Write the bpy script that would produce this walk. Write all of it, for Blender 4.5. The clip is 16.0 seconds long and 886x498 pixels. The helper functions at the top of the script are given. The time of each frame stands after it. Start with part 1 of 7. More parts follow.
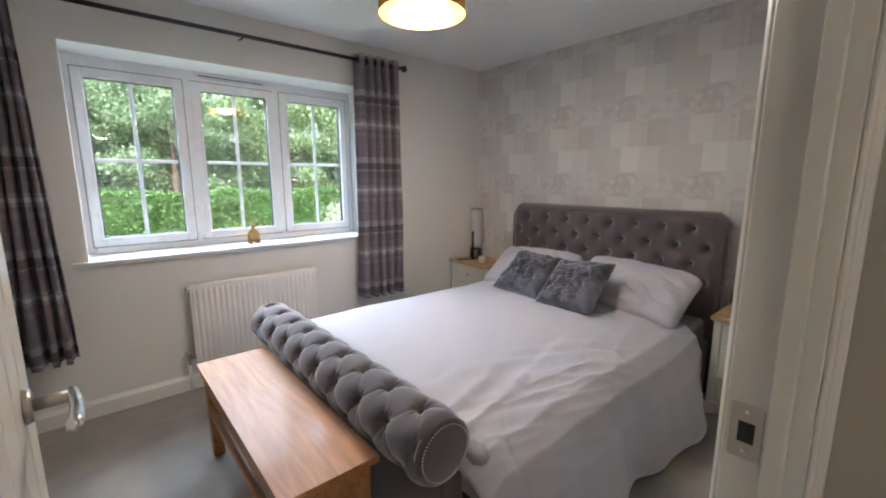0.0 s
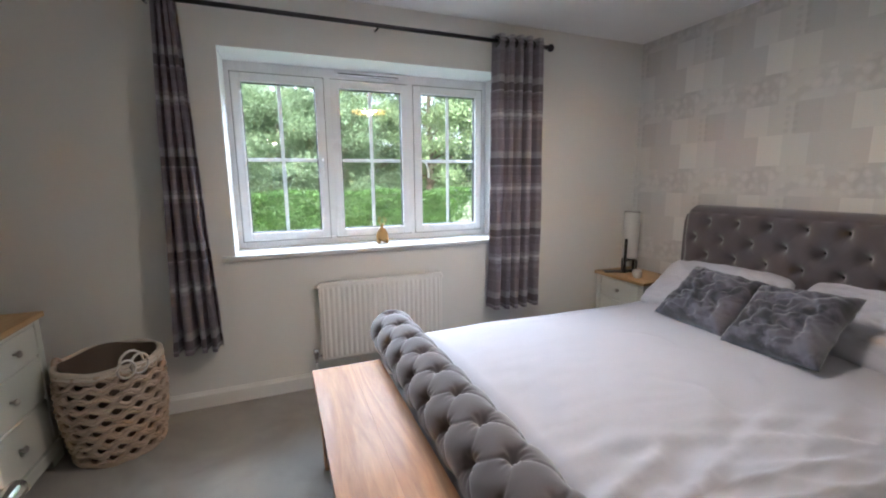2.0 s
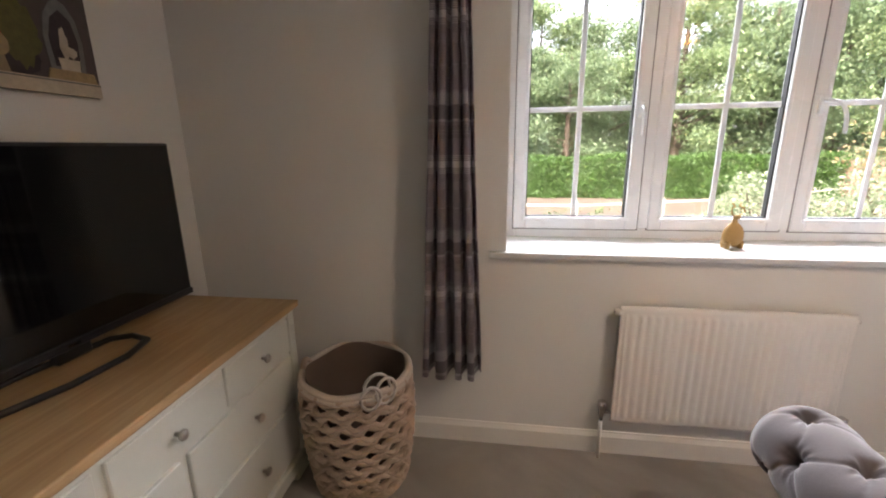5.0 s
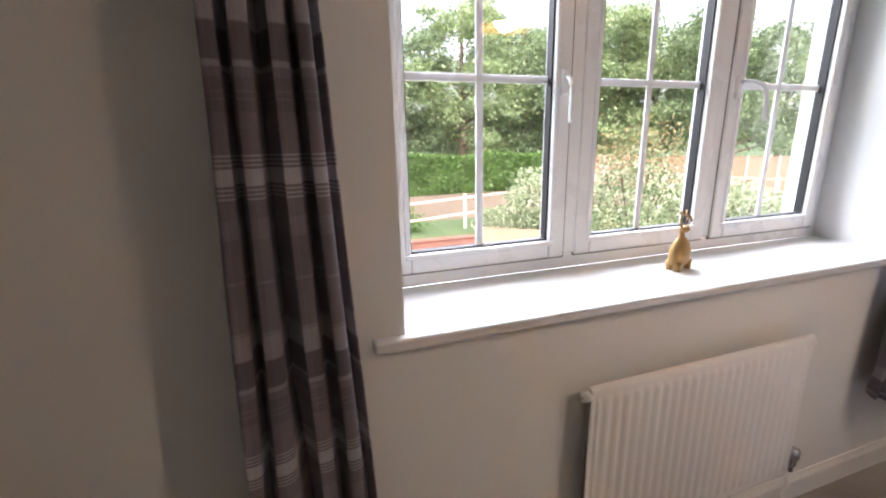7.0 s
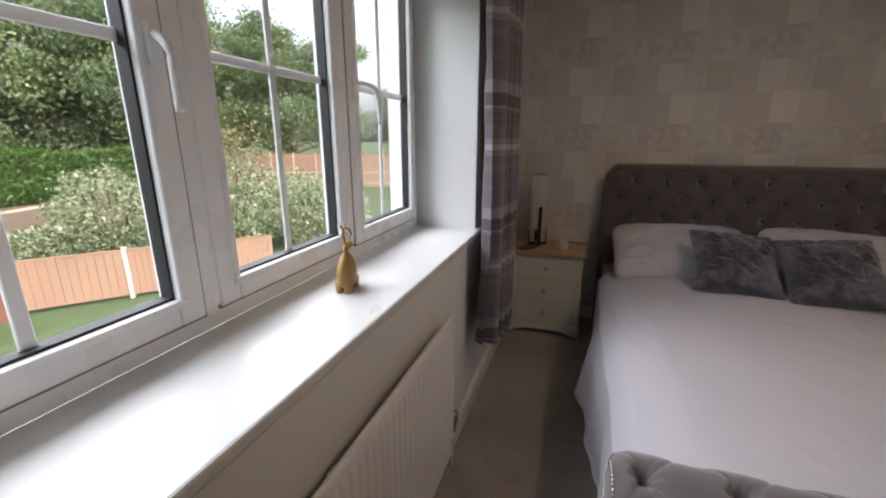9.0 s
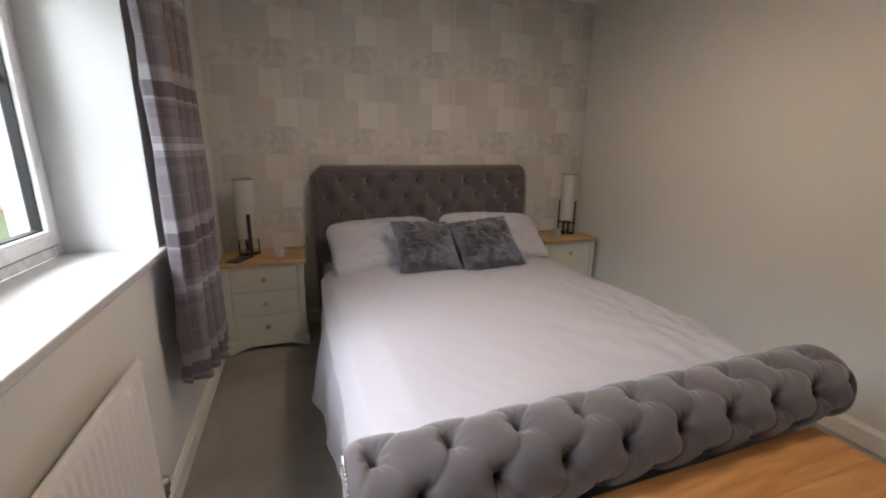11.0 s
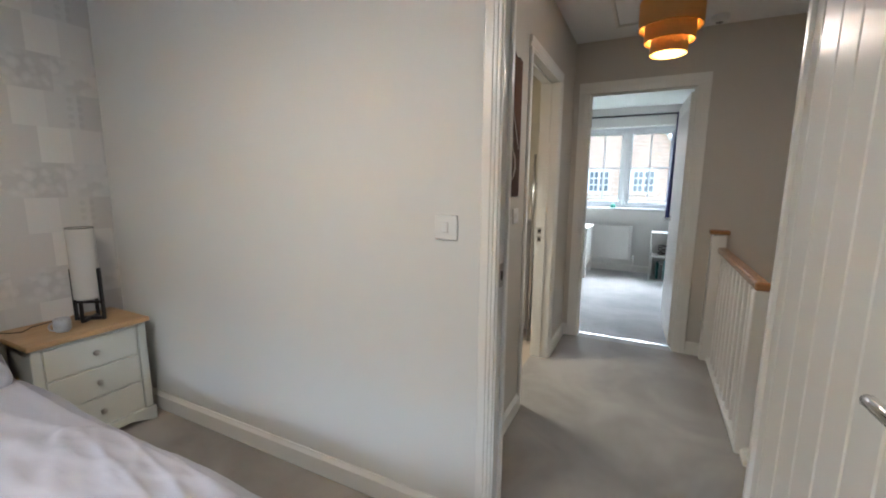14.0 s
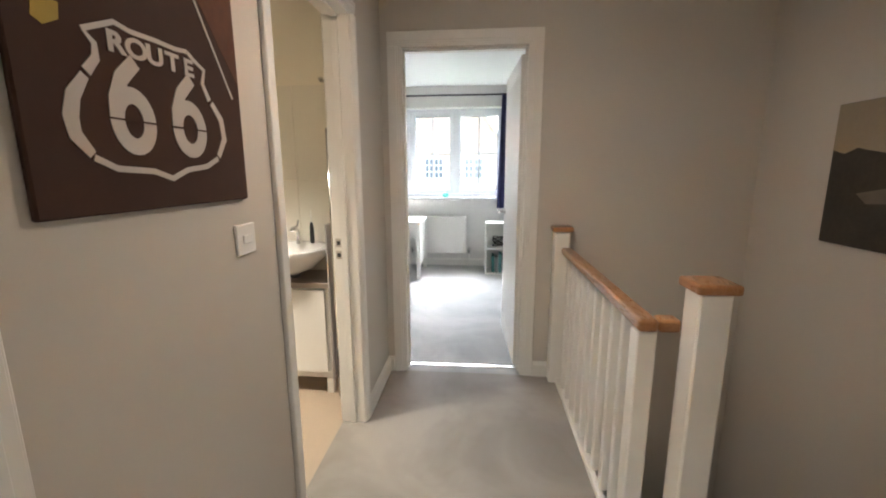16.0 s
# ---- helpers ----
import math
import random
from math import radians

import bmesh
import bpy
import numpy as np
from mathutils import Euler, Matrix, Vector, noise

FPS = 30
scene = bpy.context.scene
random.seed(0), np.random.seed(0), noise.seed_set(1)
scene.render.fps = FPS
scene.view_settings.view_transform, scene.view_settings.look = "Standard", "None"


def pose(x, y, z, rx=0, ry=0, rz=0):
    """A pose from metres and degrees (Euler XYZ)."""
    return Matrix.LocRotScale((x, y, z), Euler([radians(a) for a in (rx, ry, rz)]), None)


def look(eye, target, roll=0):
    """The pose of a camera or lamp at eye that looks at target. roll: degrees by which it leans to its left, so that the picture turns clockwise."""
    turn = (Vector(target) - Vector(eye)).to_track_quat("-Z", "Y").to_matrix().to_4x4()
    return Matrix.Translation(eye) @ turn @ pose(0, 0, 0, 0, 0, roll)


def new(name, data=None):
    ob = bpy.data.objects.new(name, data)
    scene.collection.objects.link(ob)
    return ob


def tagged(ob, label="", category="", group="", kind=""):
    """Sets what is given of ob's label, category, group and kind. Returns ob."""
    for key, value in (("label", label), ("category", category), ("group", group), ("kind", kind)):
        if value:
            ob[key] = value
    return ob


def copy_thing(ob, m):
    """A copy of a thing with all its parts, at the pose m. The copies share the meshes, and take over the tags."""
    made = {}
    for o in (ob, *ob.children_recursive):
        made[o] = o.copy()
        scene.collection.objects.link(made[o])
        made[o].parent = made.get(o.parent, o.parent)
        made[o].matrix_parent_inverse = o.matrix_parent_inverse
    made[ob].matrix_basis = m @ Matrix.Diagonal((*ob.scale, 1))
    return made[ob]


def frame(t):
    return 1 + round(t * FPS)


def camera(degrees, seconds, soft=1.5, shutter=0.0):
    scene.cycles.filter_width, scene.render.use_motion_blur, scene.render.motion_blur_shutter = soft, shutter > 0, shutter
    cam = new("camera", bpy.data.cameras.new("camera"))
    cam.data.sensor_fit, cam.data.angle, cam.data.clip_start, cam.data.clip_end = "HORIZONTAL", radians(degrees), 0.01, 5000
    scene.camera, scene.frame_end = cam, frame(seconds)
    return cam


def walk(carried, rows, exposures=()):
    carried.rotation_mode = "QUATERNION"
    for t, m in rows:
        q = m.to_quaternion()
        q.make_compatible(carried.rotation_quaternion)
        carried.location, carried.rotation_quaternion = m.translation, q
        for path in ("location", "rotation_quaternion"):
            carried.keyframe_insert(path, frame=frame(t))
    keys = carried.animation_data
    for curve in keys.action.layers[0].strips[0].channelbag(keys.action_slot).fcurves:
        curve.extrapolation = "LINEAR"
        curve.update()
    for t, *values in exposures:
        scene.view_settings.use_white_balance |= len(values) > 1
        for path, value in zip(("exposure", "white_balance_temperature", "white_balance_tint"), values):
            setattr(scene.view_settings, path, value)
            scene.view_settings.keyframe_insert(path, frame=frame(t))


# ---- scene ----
SOFT = 2.0
SKY, SUN, BULB = 0.15, 0.45, 5.2
WINDOW_FILL, BACK_FILL = 540.0, 420.0
EXPOSURES = [(0.0, 3.2, 5600, 8), (2.0, 3.15, 5550, 8), (3.0, 3.0, 6100, 8), (4.0, 3.1, 6700, 11), (6.5, 3.02, 6300, 19), (8.0, 2.0, 6400, 12), (8.5, 1.8, 6400, 12), (9.5, 2.0, 6500, 14), (10.0, 2.18, 6500, 14),
             (12.5, 3.14, 6350, 7), (13.0, 3.2, 6300, 6), (13.5, 3.35, 5900, 6), (14.0, 3.35, 5400, 6), (15.0, 3.5, 5400, 8), (15.5, 3.5, 5600, 9), (16.0, 3.9, 5900, 10)]
cam = camera(94.3, 16.0, soft=SOFT)
PATH = [
    (0, (0.36, 1.518, 1.34), (1.641, 3.017, 1.006), -0.1),
    (0.5, (0.395, 1.592, 1.343), (1.532, 3.205, 1.019), 0.2),
    (1, (0.466, 1.654, 1.346), (1.449, 3.364, 1.018), 0.5),
    (1.5, (0.523, 1.714, 1.336), (1.38, 3.49, 1.004), 0.2),
    (2, (0.573, 1.839, 1.32), (1.301, 3.672, 0.989), -0.5),
    (2.5, (0.574, 2.036, 1.322), (1.151, 3.92, 0.984), -1.0),
    (3, (0.575, 2.198, 1.319), (0.89, 4.138, 0.948), -0.9),
    (3.5, (0.566, 2.371, 1.305), (0.575, 4.328, 0.891), -0.3),
    (4, (0.499, 2.492, 1.311), (0.142, 4.399, 0.823), -0.5),
    (6.5, (0.114, 3.486, 1.29), (0.402, 5.408, 0.815), -1.4),
    (7, (0.149, 3.673, 1.284), (0.754, 5.516, 0.794), -1.3),
    (7.5, (0.257, 3.849, 1.28), (1.152, 5.558, 0.752), -0.2),
    (8, (0.323, 3.919, 1.269), (1.572, 5.395, 0.757), 0.9),
    (8.5, (0.326, 3.976, 1.287), (1.936, 5.055, 0.792), 0.1),
    (9, (0.3, 4.024, 1.294), (2.133, 4.634, 0.774), 0.1),
    (9.5, (0.29, 4.013, 1.304), (2.21, 4.214, 0.781), 0.6),
    (10, (0.301, 3.997, 1.293), (2.232, 3.852, 0.792), 0.8),
    (12.5, (0.398, 3.663, 1.265), (1.975, 2.518, 0.816), 0.8),
    (13, (0.433, 3.433, 1.267), (1.872, 2.102, 0.868), 0.8),
    (13.5, (0.535, 3.162, 1.293), (1.698, 1.572, 0.951), 0.2),
    (14, (0.591, 2.924, 1.296), (1.472, 1.156, 0.981), 0.4),
    (14.5, (0.561, 2.66, 1.31), (1.261, 0.817, 0.977), 1.0),
    (15, (0.595, 2.402, 1.323), (1.082, 0.494, 0.973), 0.2),
    (15.5, (0.657, 2.143, 1.32), (0.873, 0.191, 0.94), -0.5),
    (16, (0.612, 1.868, 1.3), (0.785, -0.09, 0.929), -0.2),
]
walk(cam, [(t, look(eye, target, roll)) for t, eye, target, roll in PATH], EXPOSURES)

# ---- light ----
world = bpy.data.worlds.new("world")
scene.world = world
world.use_nodes = True
wn, wl = world.node_tree.nodes, world.node_tree.links
sky = wn.new("ShaderNodeTexSky")
sky.sky_type = "NISHITA"
sky.sun_disc = False
sky.sun_elevation, sky.sun_rotation = radians(50), radians(200)
sky.dust_density, sky.air_density = 6.0, 1.0
grey = wn.new("ShaderNodeHueSaturation")
grey.inputs["Saturation"].default_value = 0.35
wl.new(sky.outputs[0], grey.inputs["Color"])
wl.new(grey.outputs[0], wn["Background"].inputs[0])
wn["Background"].inputs[1].default_value = SKY
sun_data = bpy.data.lights.new("sun", "SUN")
sun_data.energy, sun_data.angle, sun_data.color = SUN, radians(25), (1.0, 0.97, 0.93)
sun = new("sun", sun_data)
sun.matrix_world = look((0, 0, 0), (0.2, 0.6, -0.77))

# added unseen area lamp per window, for bright sky light above the tree line
for name, watts, at, to in (("window_sky_fill", WINDOW_FILL, (1.2, 9.0, 5.6), (1.2, 3.4, 1.0)), ("back_window_sky_fill", BACK_FILL, (1.1, -8.0, 5.6), (1.0, -2.6, 1.0))):
    ad = bpy.data.lights.new(name, "AREA")
    ad.energy, ad.shape, ad.size, ad.size_y, ad.color = watts, "RECTANGLE", 14.0, 4.0, (0.9, 0.95, 1.0)
    new(name, ad).matrix_world = look(at, to)


# ---- materials ----
def nodes_of(name):
    m = bpy.data.materials.new(name)
    m.use_nodes = True
    return m, m.node_tree, m.node_tree.nodes["Principled BSDF"]


def link(nt, a, b):
    nt.links.new(a, b)


def coords(nt, kind="Object", scale=(1, 1, 1)):
    tc, mp = nt.nodes.new("ShaderNodeTexCoord"), nt.nodes.new("ShaderNodeMapping")
    mp.inputs["Scale"].default_value = scale
    link(nt, tc.outputs[kind], mp.inputs[0])
    return mp.outputs[0]


def noise_tex(nt, vec, scale, detail=4, rough=0.55, dist=0.0):
    n = nt.nodes.new("ShaderNodeTexNoise")
    n.inputs["Scale"].default_value, n.inputs["Detail"].default_value = scale, detail
    n.inputs["Roughness"].default_value, n.inputs["Distortion"].default_value = rough, dist
    link(nt, vec, n.inputs["Vector"])
    return n.outputs["Fac"]


def math_node(nt, op, *args):
    n = nt.nodes.new("ShaderNodeMath")
    n.operation = op
    for i, a in enumerate(args):
        if isinstance(a, (int, float)):
            n.inputs[i].default_value = a
        else:
            link(nt, a, n.inputs[i])
    return n.outputs[0]


def ramp(nt, fac, stops):
    r = nt.nodes.new("ShaderNodeValToRGB")
    while len(r.color_ramp.elements) < len(stops):
        r.color_ramp.elements.new(0.5)
    for e, (p, c) in zip(r.color_ramp.elements, stops):
        e.position, e.color = p, (*c, 1)
    link(nt, fac, r.inputs[0])
    return r.outputs[0]


def mix(nt, fac, a, b, mode="MIX"):
    n = nt.nodes.new("ShaderNodeMix")
    n.data_type, n.blend_type = "RGBA", mode
    for sock, v in ((n.inputs[0], fac), (n.inputs[6], a), (n.inputs[7], b)):
        if isinstance(v, (int, float)):
            sock.default_value = v
        elif isinstance(v, tuple):
            sock.default_value = (*v, 1)
        else:
            link(nt, v, sock)
    return n.outputs[2]


def bump(nt, bsdf, height, dist, strength=0.5):
    b = nt.nodes.new("ShaderNodeBump")
    b.inputs["Strength"].default_value, b.inputs["Distance"].default_value = strength, dist
    link(nt, height, b.inputs["Height"])
    link(nt, b.outputs[0], bsdf.inputs["Normal"])


def dim(c, k):
    return tuple(min(1.0, v * k) for v in c)


def plain(name, col, rough=0.6, metal=0.0, var=0.08, big=3.0, fine=60.0, relief=0.0006, strength=0.4, coat=0.0, stretch=(1, 1, 1), sheen=0.0):
    """Colour that varies at two scales, with a fine relief."""
    m, nt, p = nodes_of(name)
    v = coords(nt, scale=stretch)
    a, b = noise_tex(nt, v, big, 3), noise_tex(nt, v, fine, 5)
    c = mix(nt, a, dim(col, 1 - var), dim(col, 1 + var))
    c = mix(nt, math_node(nt, "MULTIPLY", b, 0.5), c, dim(col, 1 - 1.5 * var))
    link(nt, c, p.inputs["Base Color"])
    p.inputs["Metallic"].default_value = metal
    link(nt, math_node(nt, "ADD", rough - 0.08, math_node(nt, "MULTIPLY", a, 0.16)), p.inputs["Roughness"])
    p.inputs["Coat Weight"].default_value = coat
    if sheen:
        p.inputs["Sheen Weight"].default_value, p.inputs["Sheen Roughness"].default_value = sheen, 0.4
    if relief:
        bump(nt, p, b, relief, strength)
    return m


def wood(name, dark, light, rough=0.4, along=(1, 12, 12), coat=0.0, scale=2.2):
    m, nt, p = nodes_of(name)
    v = coords(nt, scale=along)
    oi = nt.nodes.new("ShaderNodeObjectInfo")
    add = nt.nodes.new("ShaderNodeVectorMath")
    link(nt, v, add.inputs[0])
    comb = nt.nodes.new("ShaderNodeCombineXYZ")
    for i in range(3):
        link(nt, math_node(nt, "MULTIPLY", oi.outputs["Random"], 7.0 + i), comb.inputs[i])
    link(nt, comb.outputs[0], add.inputs[1])
    v = add.outputs[0]
    g, f = noise_tex(nt, v, scale, 6, 0.6, 1.2), noise_tex(nt, v, scale * 9, 4, 0.6)
    c = ramp(nt, g, [(0.3, dark), (0.5, tuple((a + b) / 2 for a, b in zip(dark, light))), (0.68, light)])
    c = mix(nt, math_node(nt, "MULTIPLY", f, 0.35), c, dim(dark, 0.75))
    link(nt, c, p.inputs["Base Color"])
    link(nt, math_node(nt, "ADD", rough - 0.1, math_node(nt, "MULTIPLY", f, 0.22)), p.inputs["Roughness"])
    p.inputs["Coat Weight"].default_value = coat
    bump(nt, p, f, 0.0005, 0.3)
    return m


def glowing(name, col, strength):
    m, nt, p = nodes_of(name)
    p.inputs["Base Color"].default_value = (*col, 1)
    p.inputs["Emission Color"].default_value = (*col, 1)
    p.inputs["Emission Strength"].default_value = strength
    return m


def carpet(name, col):
    m, nt, p = nodes_of(name)
    v = coords(nt)
    a, b, c = noise_tex(nt, v, 1.6, 4, 0.6, 0.6), noise_tex(nt, v, 90, 3, 0.7), noise_tex(nt, v, 420, 2)
    col1 = mix(nt, ramp(nt, a, [(0.38, (0, 0, 0)), (0.6, (1, 1, 1))]), dim(col, 0.68), dim(col, 1.08))
    col2 = mix(nt, math_node(nt, "MULTIPLY", c, 0.5), col1, dim(col, 0.6))
    link(nt, col2, p.inputs["Base Color"])
    p.inputs["Roughness"].default_value = 0.95
    p.inputs["Sheen Weight"].default_value = 0.25
    bump(nt, p, math_node(nt, "ADD", b, math_node(nt, "MULTIPLY", c, 0.8)), 0.004, 0.6)
    return m


def wallpaper(name):
    """Muted patchwork: blocks of several greys, rows of faded blooms, small columns of dots; it repeats every 0.53 m."""
    m, nt, p = nodes_of(name)
    tc = nt.nodes.new("ShaderNodeTexCoord")
    sep = nt.nodes.new("ShaderNodeSeparateXYZ")
    link(nt, tc.outputs["Object"], sep.inputs[0])
    P = 0.53
    y = math_node(nt, "MODULO", math_node(nt, "ADD", sep.outputs[1], 10 * P), P)
    z = math_node(nt, "MODULO", math_node(nt, "ADD", sep.outputs[2], 10 * P - 0.15), P)
    wrapped = nt.nodes.new("ShaderNodeCombineXYZ")
    link(nt, y, wrapped.inputs[0]), link(nt, z, wrapped.inputs[1])
    row = math_node(nt, "FLOOR", math_node(nt, "MULTIPLY", z, 3 / P))
    shift = math_node(nt, "MULTIPLY", row, 0.045)
    colm = math_node(nt, "FLOOR", math_node(nt, "MULTIPLY", math_node(nt, "MODULO", math_node(nt, "ADD", y, shift), P), 4 / P))
    cell = nt.nodes.new("ShaderNodeCombineXYZ")
    link(nt, colm, cell.inputs[0]), link(nt, row, cell.inputs[1])
    wnz = nt.nodes.new("ShaderNodeTexWhiteNoise")
    link(nt, cell.outputs[0], wnz.inputs["Vector"])
    shade = ramp(nt, wnz.outputs["Value"], [(0.0, (0.5, 0.485, 0.46)), (0.35, (0.59, 0.575, 0.545)), (0.6, (0.66, 0.645, 0.61)), (0.85, (0.8, 0.785, 0.74))])
    # clusters of pale petals with darker outlines, along the lowest band of each repeat
    bent = nt.nodes.new("ShaderNodeVectorMath")
    wob = nt.nodes.new("ShaderNodeTexNoise")
    wob.inputs["Scale"].default_value = 9
    link(nt, wrapped.outputs[0], wob.inputs["Vector"])
    bent.operation = "MULTIPLY_ADD"
    link(nt, wob.outputs["Color"], bent.inputs[0]), link(nt, wrapped.outputs[0], bent.inputs[2])
    bent.inputs[1].default_value = (0.05, 0.05, 0)
    petals = nt.nodes.new("ShaderNodeTexVoronoi")
    petals.inputs["Scale"].default_value = 21
    link(nt, bent.outputs[0], petals.inputs["Vector"])
    blot = noise_tex(nt, wrapped.outputs[0], 9, 2, 0.5, 0.3)
    band = ramp(nt, math_node(nt, "ABSOLUTE", math_node(nt, "SUBTRACT", z, 0.09)), [(0.06, (1, 1, 1)), (0.1, (0, 0, 0))])
    patch = math_node(nt, "MULTIPLY", band, ramp(nt, blot, [(0.42, (0, 0, 0)), (0.5, (1, 1, 1))]))
    blooms = math_node(nt, "MULTIPLY", patch, ramp(nt, petals.outputs["Distance"], [(0.12, (1, 1, 1)), (0.62, (0, 0, 0))]))
    c = mix(nt, math_node(nt, "MULTIPLY", blooms, 0.6), shade, (0.8, 0.78, 0.75))
    dark = math_node(nt, "MULTIPLY", patch, ramp(nt, petals.outputs["Distance"], [(0.48, (0, 0, 0)), (0.62, (1, 1, 1))]))
    c = mix(nt, math_node(nt, "MULTIPLY", dark, 0.34), c, (0.4, 0.385, 0.37))
    # columns of dots
    vor = nt.nodes.new("ShaderNodeTexVoronoi")
    vor.inputs["Scale"].default_value = 24
    vor.inputs["Randomness"].default_value = 0.0
    link(nt, wrapped.outputs[0], vor.inputs["Vector"])
    dots = math_node(nt, "LESS_THAN", vor.outputs["Distance"], 0.32)
    here = math_node(nt, "MULTIPLY", math_node(nt, "LESS_THAN", math_node(nt, "ABSOLUTE", math_node(nt, "SUBTRACT", y, 0.19)), 0.035), math_node(nt, "GREATER_THAN", z, 0.355))
    c = mix(nt, math_node(nt, "MULTIPLY", math_node(nt, "MULTIPLY", dots, here), 0.22), c, (0.27, 0.26, 0.25))
    # woven streaks and slow stains
    v = coords(nt, scale=(1, 60, 2))
    w = noise_tex(nt, v, 3, 4)
    big = noise_tex(nt, coords(nt), 2.2, 3)
    fine = noise_tex(nt, coords(nt), 55, 4, 0.7)
    c = mix(nt, math_node(nt, "MULTIPLY", w, 0.25), c, (0.5, 0.48, 0.47))
    c = mix(nt, math_node(nt, "MULTIPLY", fine, 0.35), c, (0.62, 0.6, 0.58))
    c = mix(nt, math_node(nt, "MULTIPLY", big, 0.3), c, (0.54, 0.515, 0.5))
    link(nt, c, p.inputs["Base Color"])
    p.inputs["Roughness"].default_value = 0.62
    bump(nt, p, fine, 0.0006, 0.35)
    return m


def tartan(name):
    """Grey check cloth, on the cloth's own metres (UV)."""
    m, nt, p = nodes_of(name)
    uv = nt.nodes.new("ShaderNodeUVMap")
    sep = nt.nodes.new("ShaderNodeSeparateXYZ")
    link(nt, uv.outputs[0], sep.inputs[0])

    def stripes(sock, period, spans):
        t = math_node(nt, "MODULO", math_node(nt, "ADD", sock, 10 * period), period)
        total = None
        for lo, hi, s in spans:
            k = math_node(nt, "MULTIPLY", math_node(nt, "MULTIPLY", math_node(nt, "GREATER_THAN", t, lo), math_node(nt, "LESS_THAN", t, hi)), s)
            total = k if total is None else math_node(nt, "ADD", total, k)
        return total

    low = math_node(nt, "SUBTRACT", sep.outputs[1], 0.745)
    h = stripes(low, 0.49, [(0.088, 0.112, 0.8), (0.068, 0.071, 0.6), (0.0745, 0.0775, 0.6), (0.081, 0.084, 0.6), (0.116, 0.119, 0.6), (0.1225, 0.1255, 0.6), (0.129, 0.132, 0.6),
                            (0.305, 0.345, 0.42), (0.345, 0.352, 0.25), (0.258, 0.303, -0.32), (0.248, 0.256, 0.4), (0.19, 0.235, -0.18), (0.205, 0.208, 0.2), (0.215, 0.218, 0.2), (0.01, 0.04, 0.14), (0.43, 0.435, 0.2)])
    w = stripes(sep.outputs[0], 0.24, [(0.0, 0.005, 0.2), (0.012, 0.05, 0.15), (0.057, 0.062, 0.2), (0.12, 0.18, -0.15)])
    n = noise_tex(nt, coords(nt, "UV", (1, 1, 1)), 300, 2)
    f = math_node(nt, "ADD", math_node(nt, "ADD", math_node(nt, "MULTIPLY", h, 0.55), math_node(nt, "MULTIPLY", w, 0.45)), math_node(nt, "ADD", 0.34, math_node(nt, "MULTIPLY", math_node(nt, "SUBTRACT", n, 0.5), 0.25)))
    c = ramp(nt, f, [(0.12, (0.15, 0.125, 0.142)), (0.36, (0.25, 0.215, 0.24)), (0.6, (0.4, 0.37, 0.4)), (0.95, (0.64, 0.61, 0.65))])
    link(nt, c, p.inputs["Base Color"])
    p.inputs["Roughness"].default_value = 0.85
    p.inputs["Sheen Weight"].default_value = 0.3
    bump(nt, p, n, 0.0006, 0.4)
    tr, mx = nt.nodes.new("ShaderNodeBsdfTranslucent"), nt.nodes.new("ShaderNodeMixShader")
    link(nt, c, tr.inputs[0])
    mx.inputs[0].default_value = 0.4
    link(nt, p.outputs[0], mx.inputs[1]), link(nt, tr.outputs[0], mx.inputs[2]), link(nt, mx.outputs[0], nt.nodes["Material Output"].inputs[0])
    return m


def velvet(name, col, patchy=0.0):
    m, nt, p = nodes_of(name)
    v = coords(nt)
    a, b = noise_tex(nt, v, 9, 4, 0.6, 0.8), noise_tex(nt, v, 260, 3)
    c = mix(nt, ramp(nt, a, [(0.42, (0, 0, 0)), (0.62, (1, 1, 1))]), dim(col, 1 - patchy * 0.35), dim(col, 1 + patchy))
    c = mix(nt, math_node(nt, "MULTIPLY", b, 0.4), c, dim(col, 0.7))
    link(nt, c, p.inputs["Base Color"])
    p.inputs["Roughness"].default_value = 0.85
    p.inputs["Sheen Weight"].default_value, p.inputs["Sheen Roughness"].default_value = 0.6, 0.45
    bump(nt, p, b, 0.001, 0.4)
    return m


def leafy(name, a, b, c):
    m, nt, p = nodes_of(name)
    g = nt.nodes.new("ShaderNodeNewGeometry")
    col = ramp(nt, g.outputs["Random Per Island"], [(0.0, a), (0.55, b), (1.0, c)])
    link(nt, col, p.inputs["Base Color"])
    p.inputs["Roughness"].default_value = 0.55
    tr = nt.nodes.new("ShaderNodeBsdfTranslucent")
    link(nt, col, tr.inputs[0])
    mx = nt.nodes.new("ShaderNodeMixShader")
    mx.inputs[0].default_value = 0.45
    out = nt.nodes["Material Output"]
    link(nt, p.outputs[0], mx.inputs[1]), link(nt, tr.outputs[0], mx.inputs[2]), link(nt, mx.outputs[0], out.inputs[0])
    return m


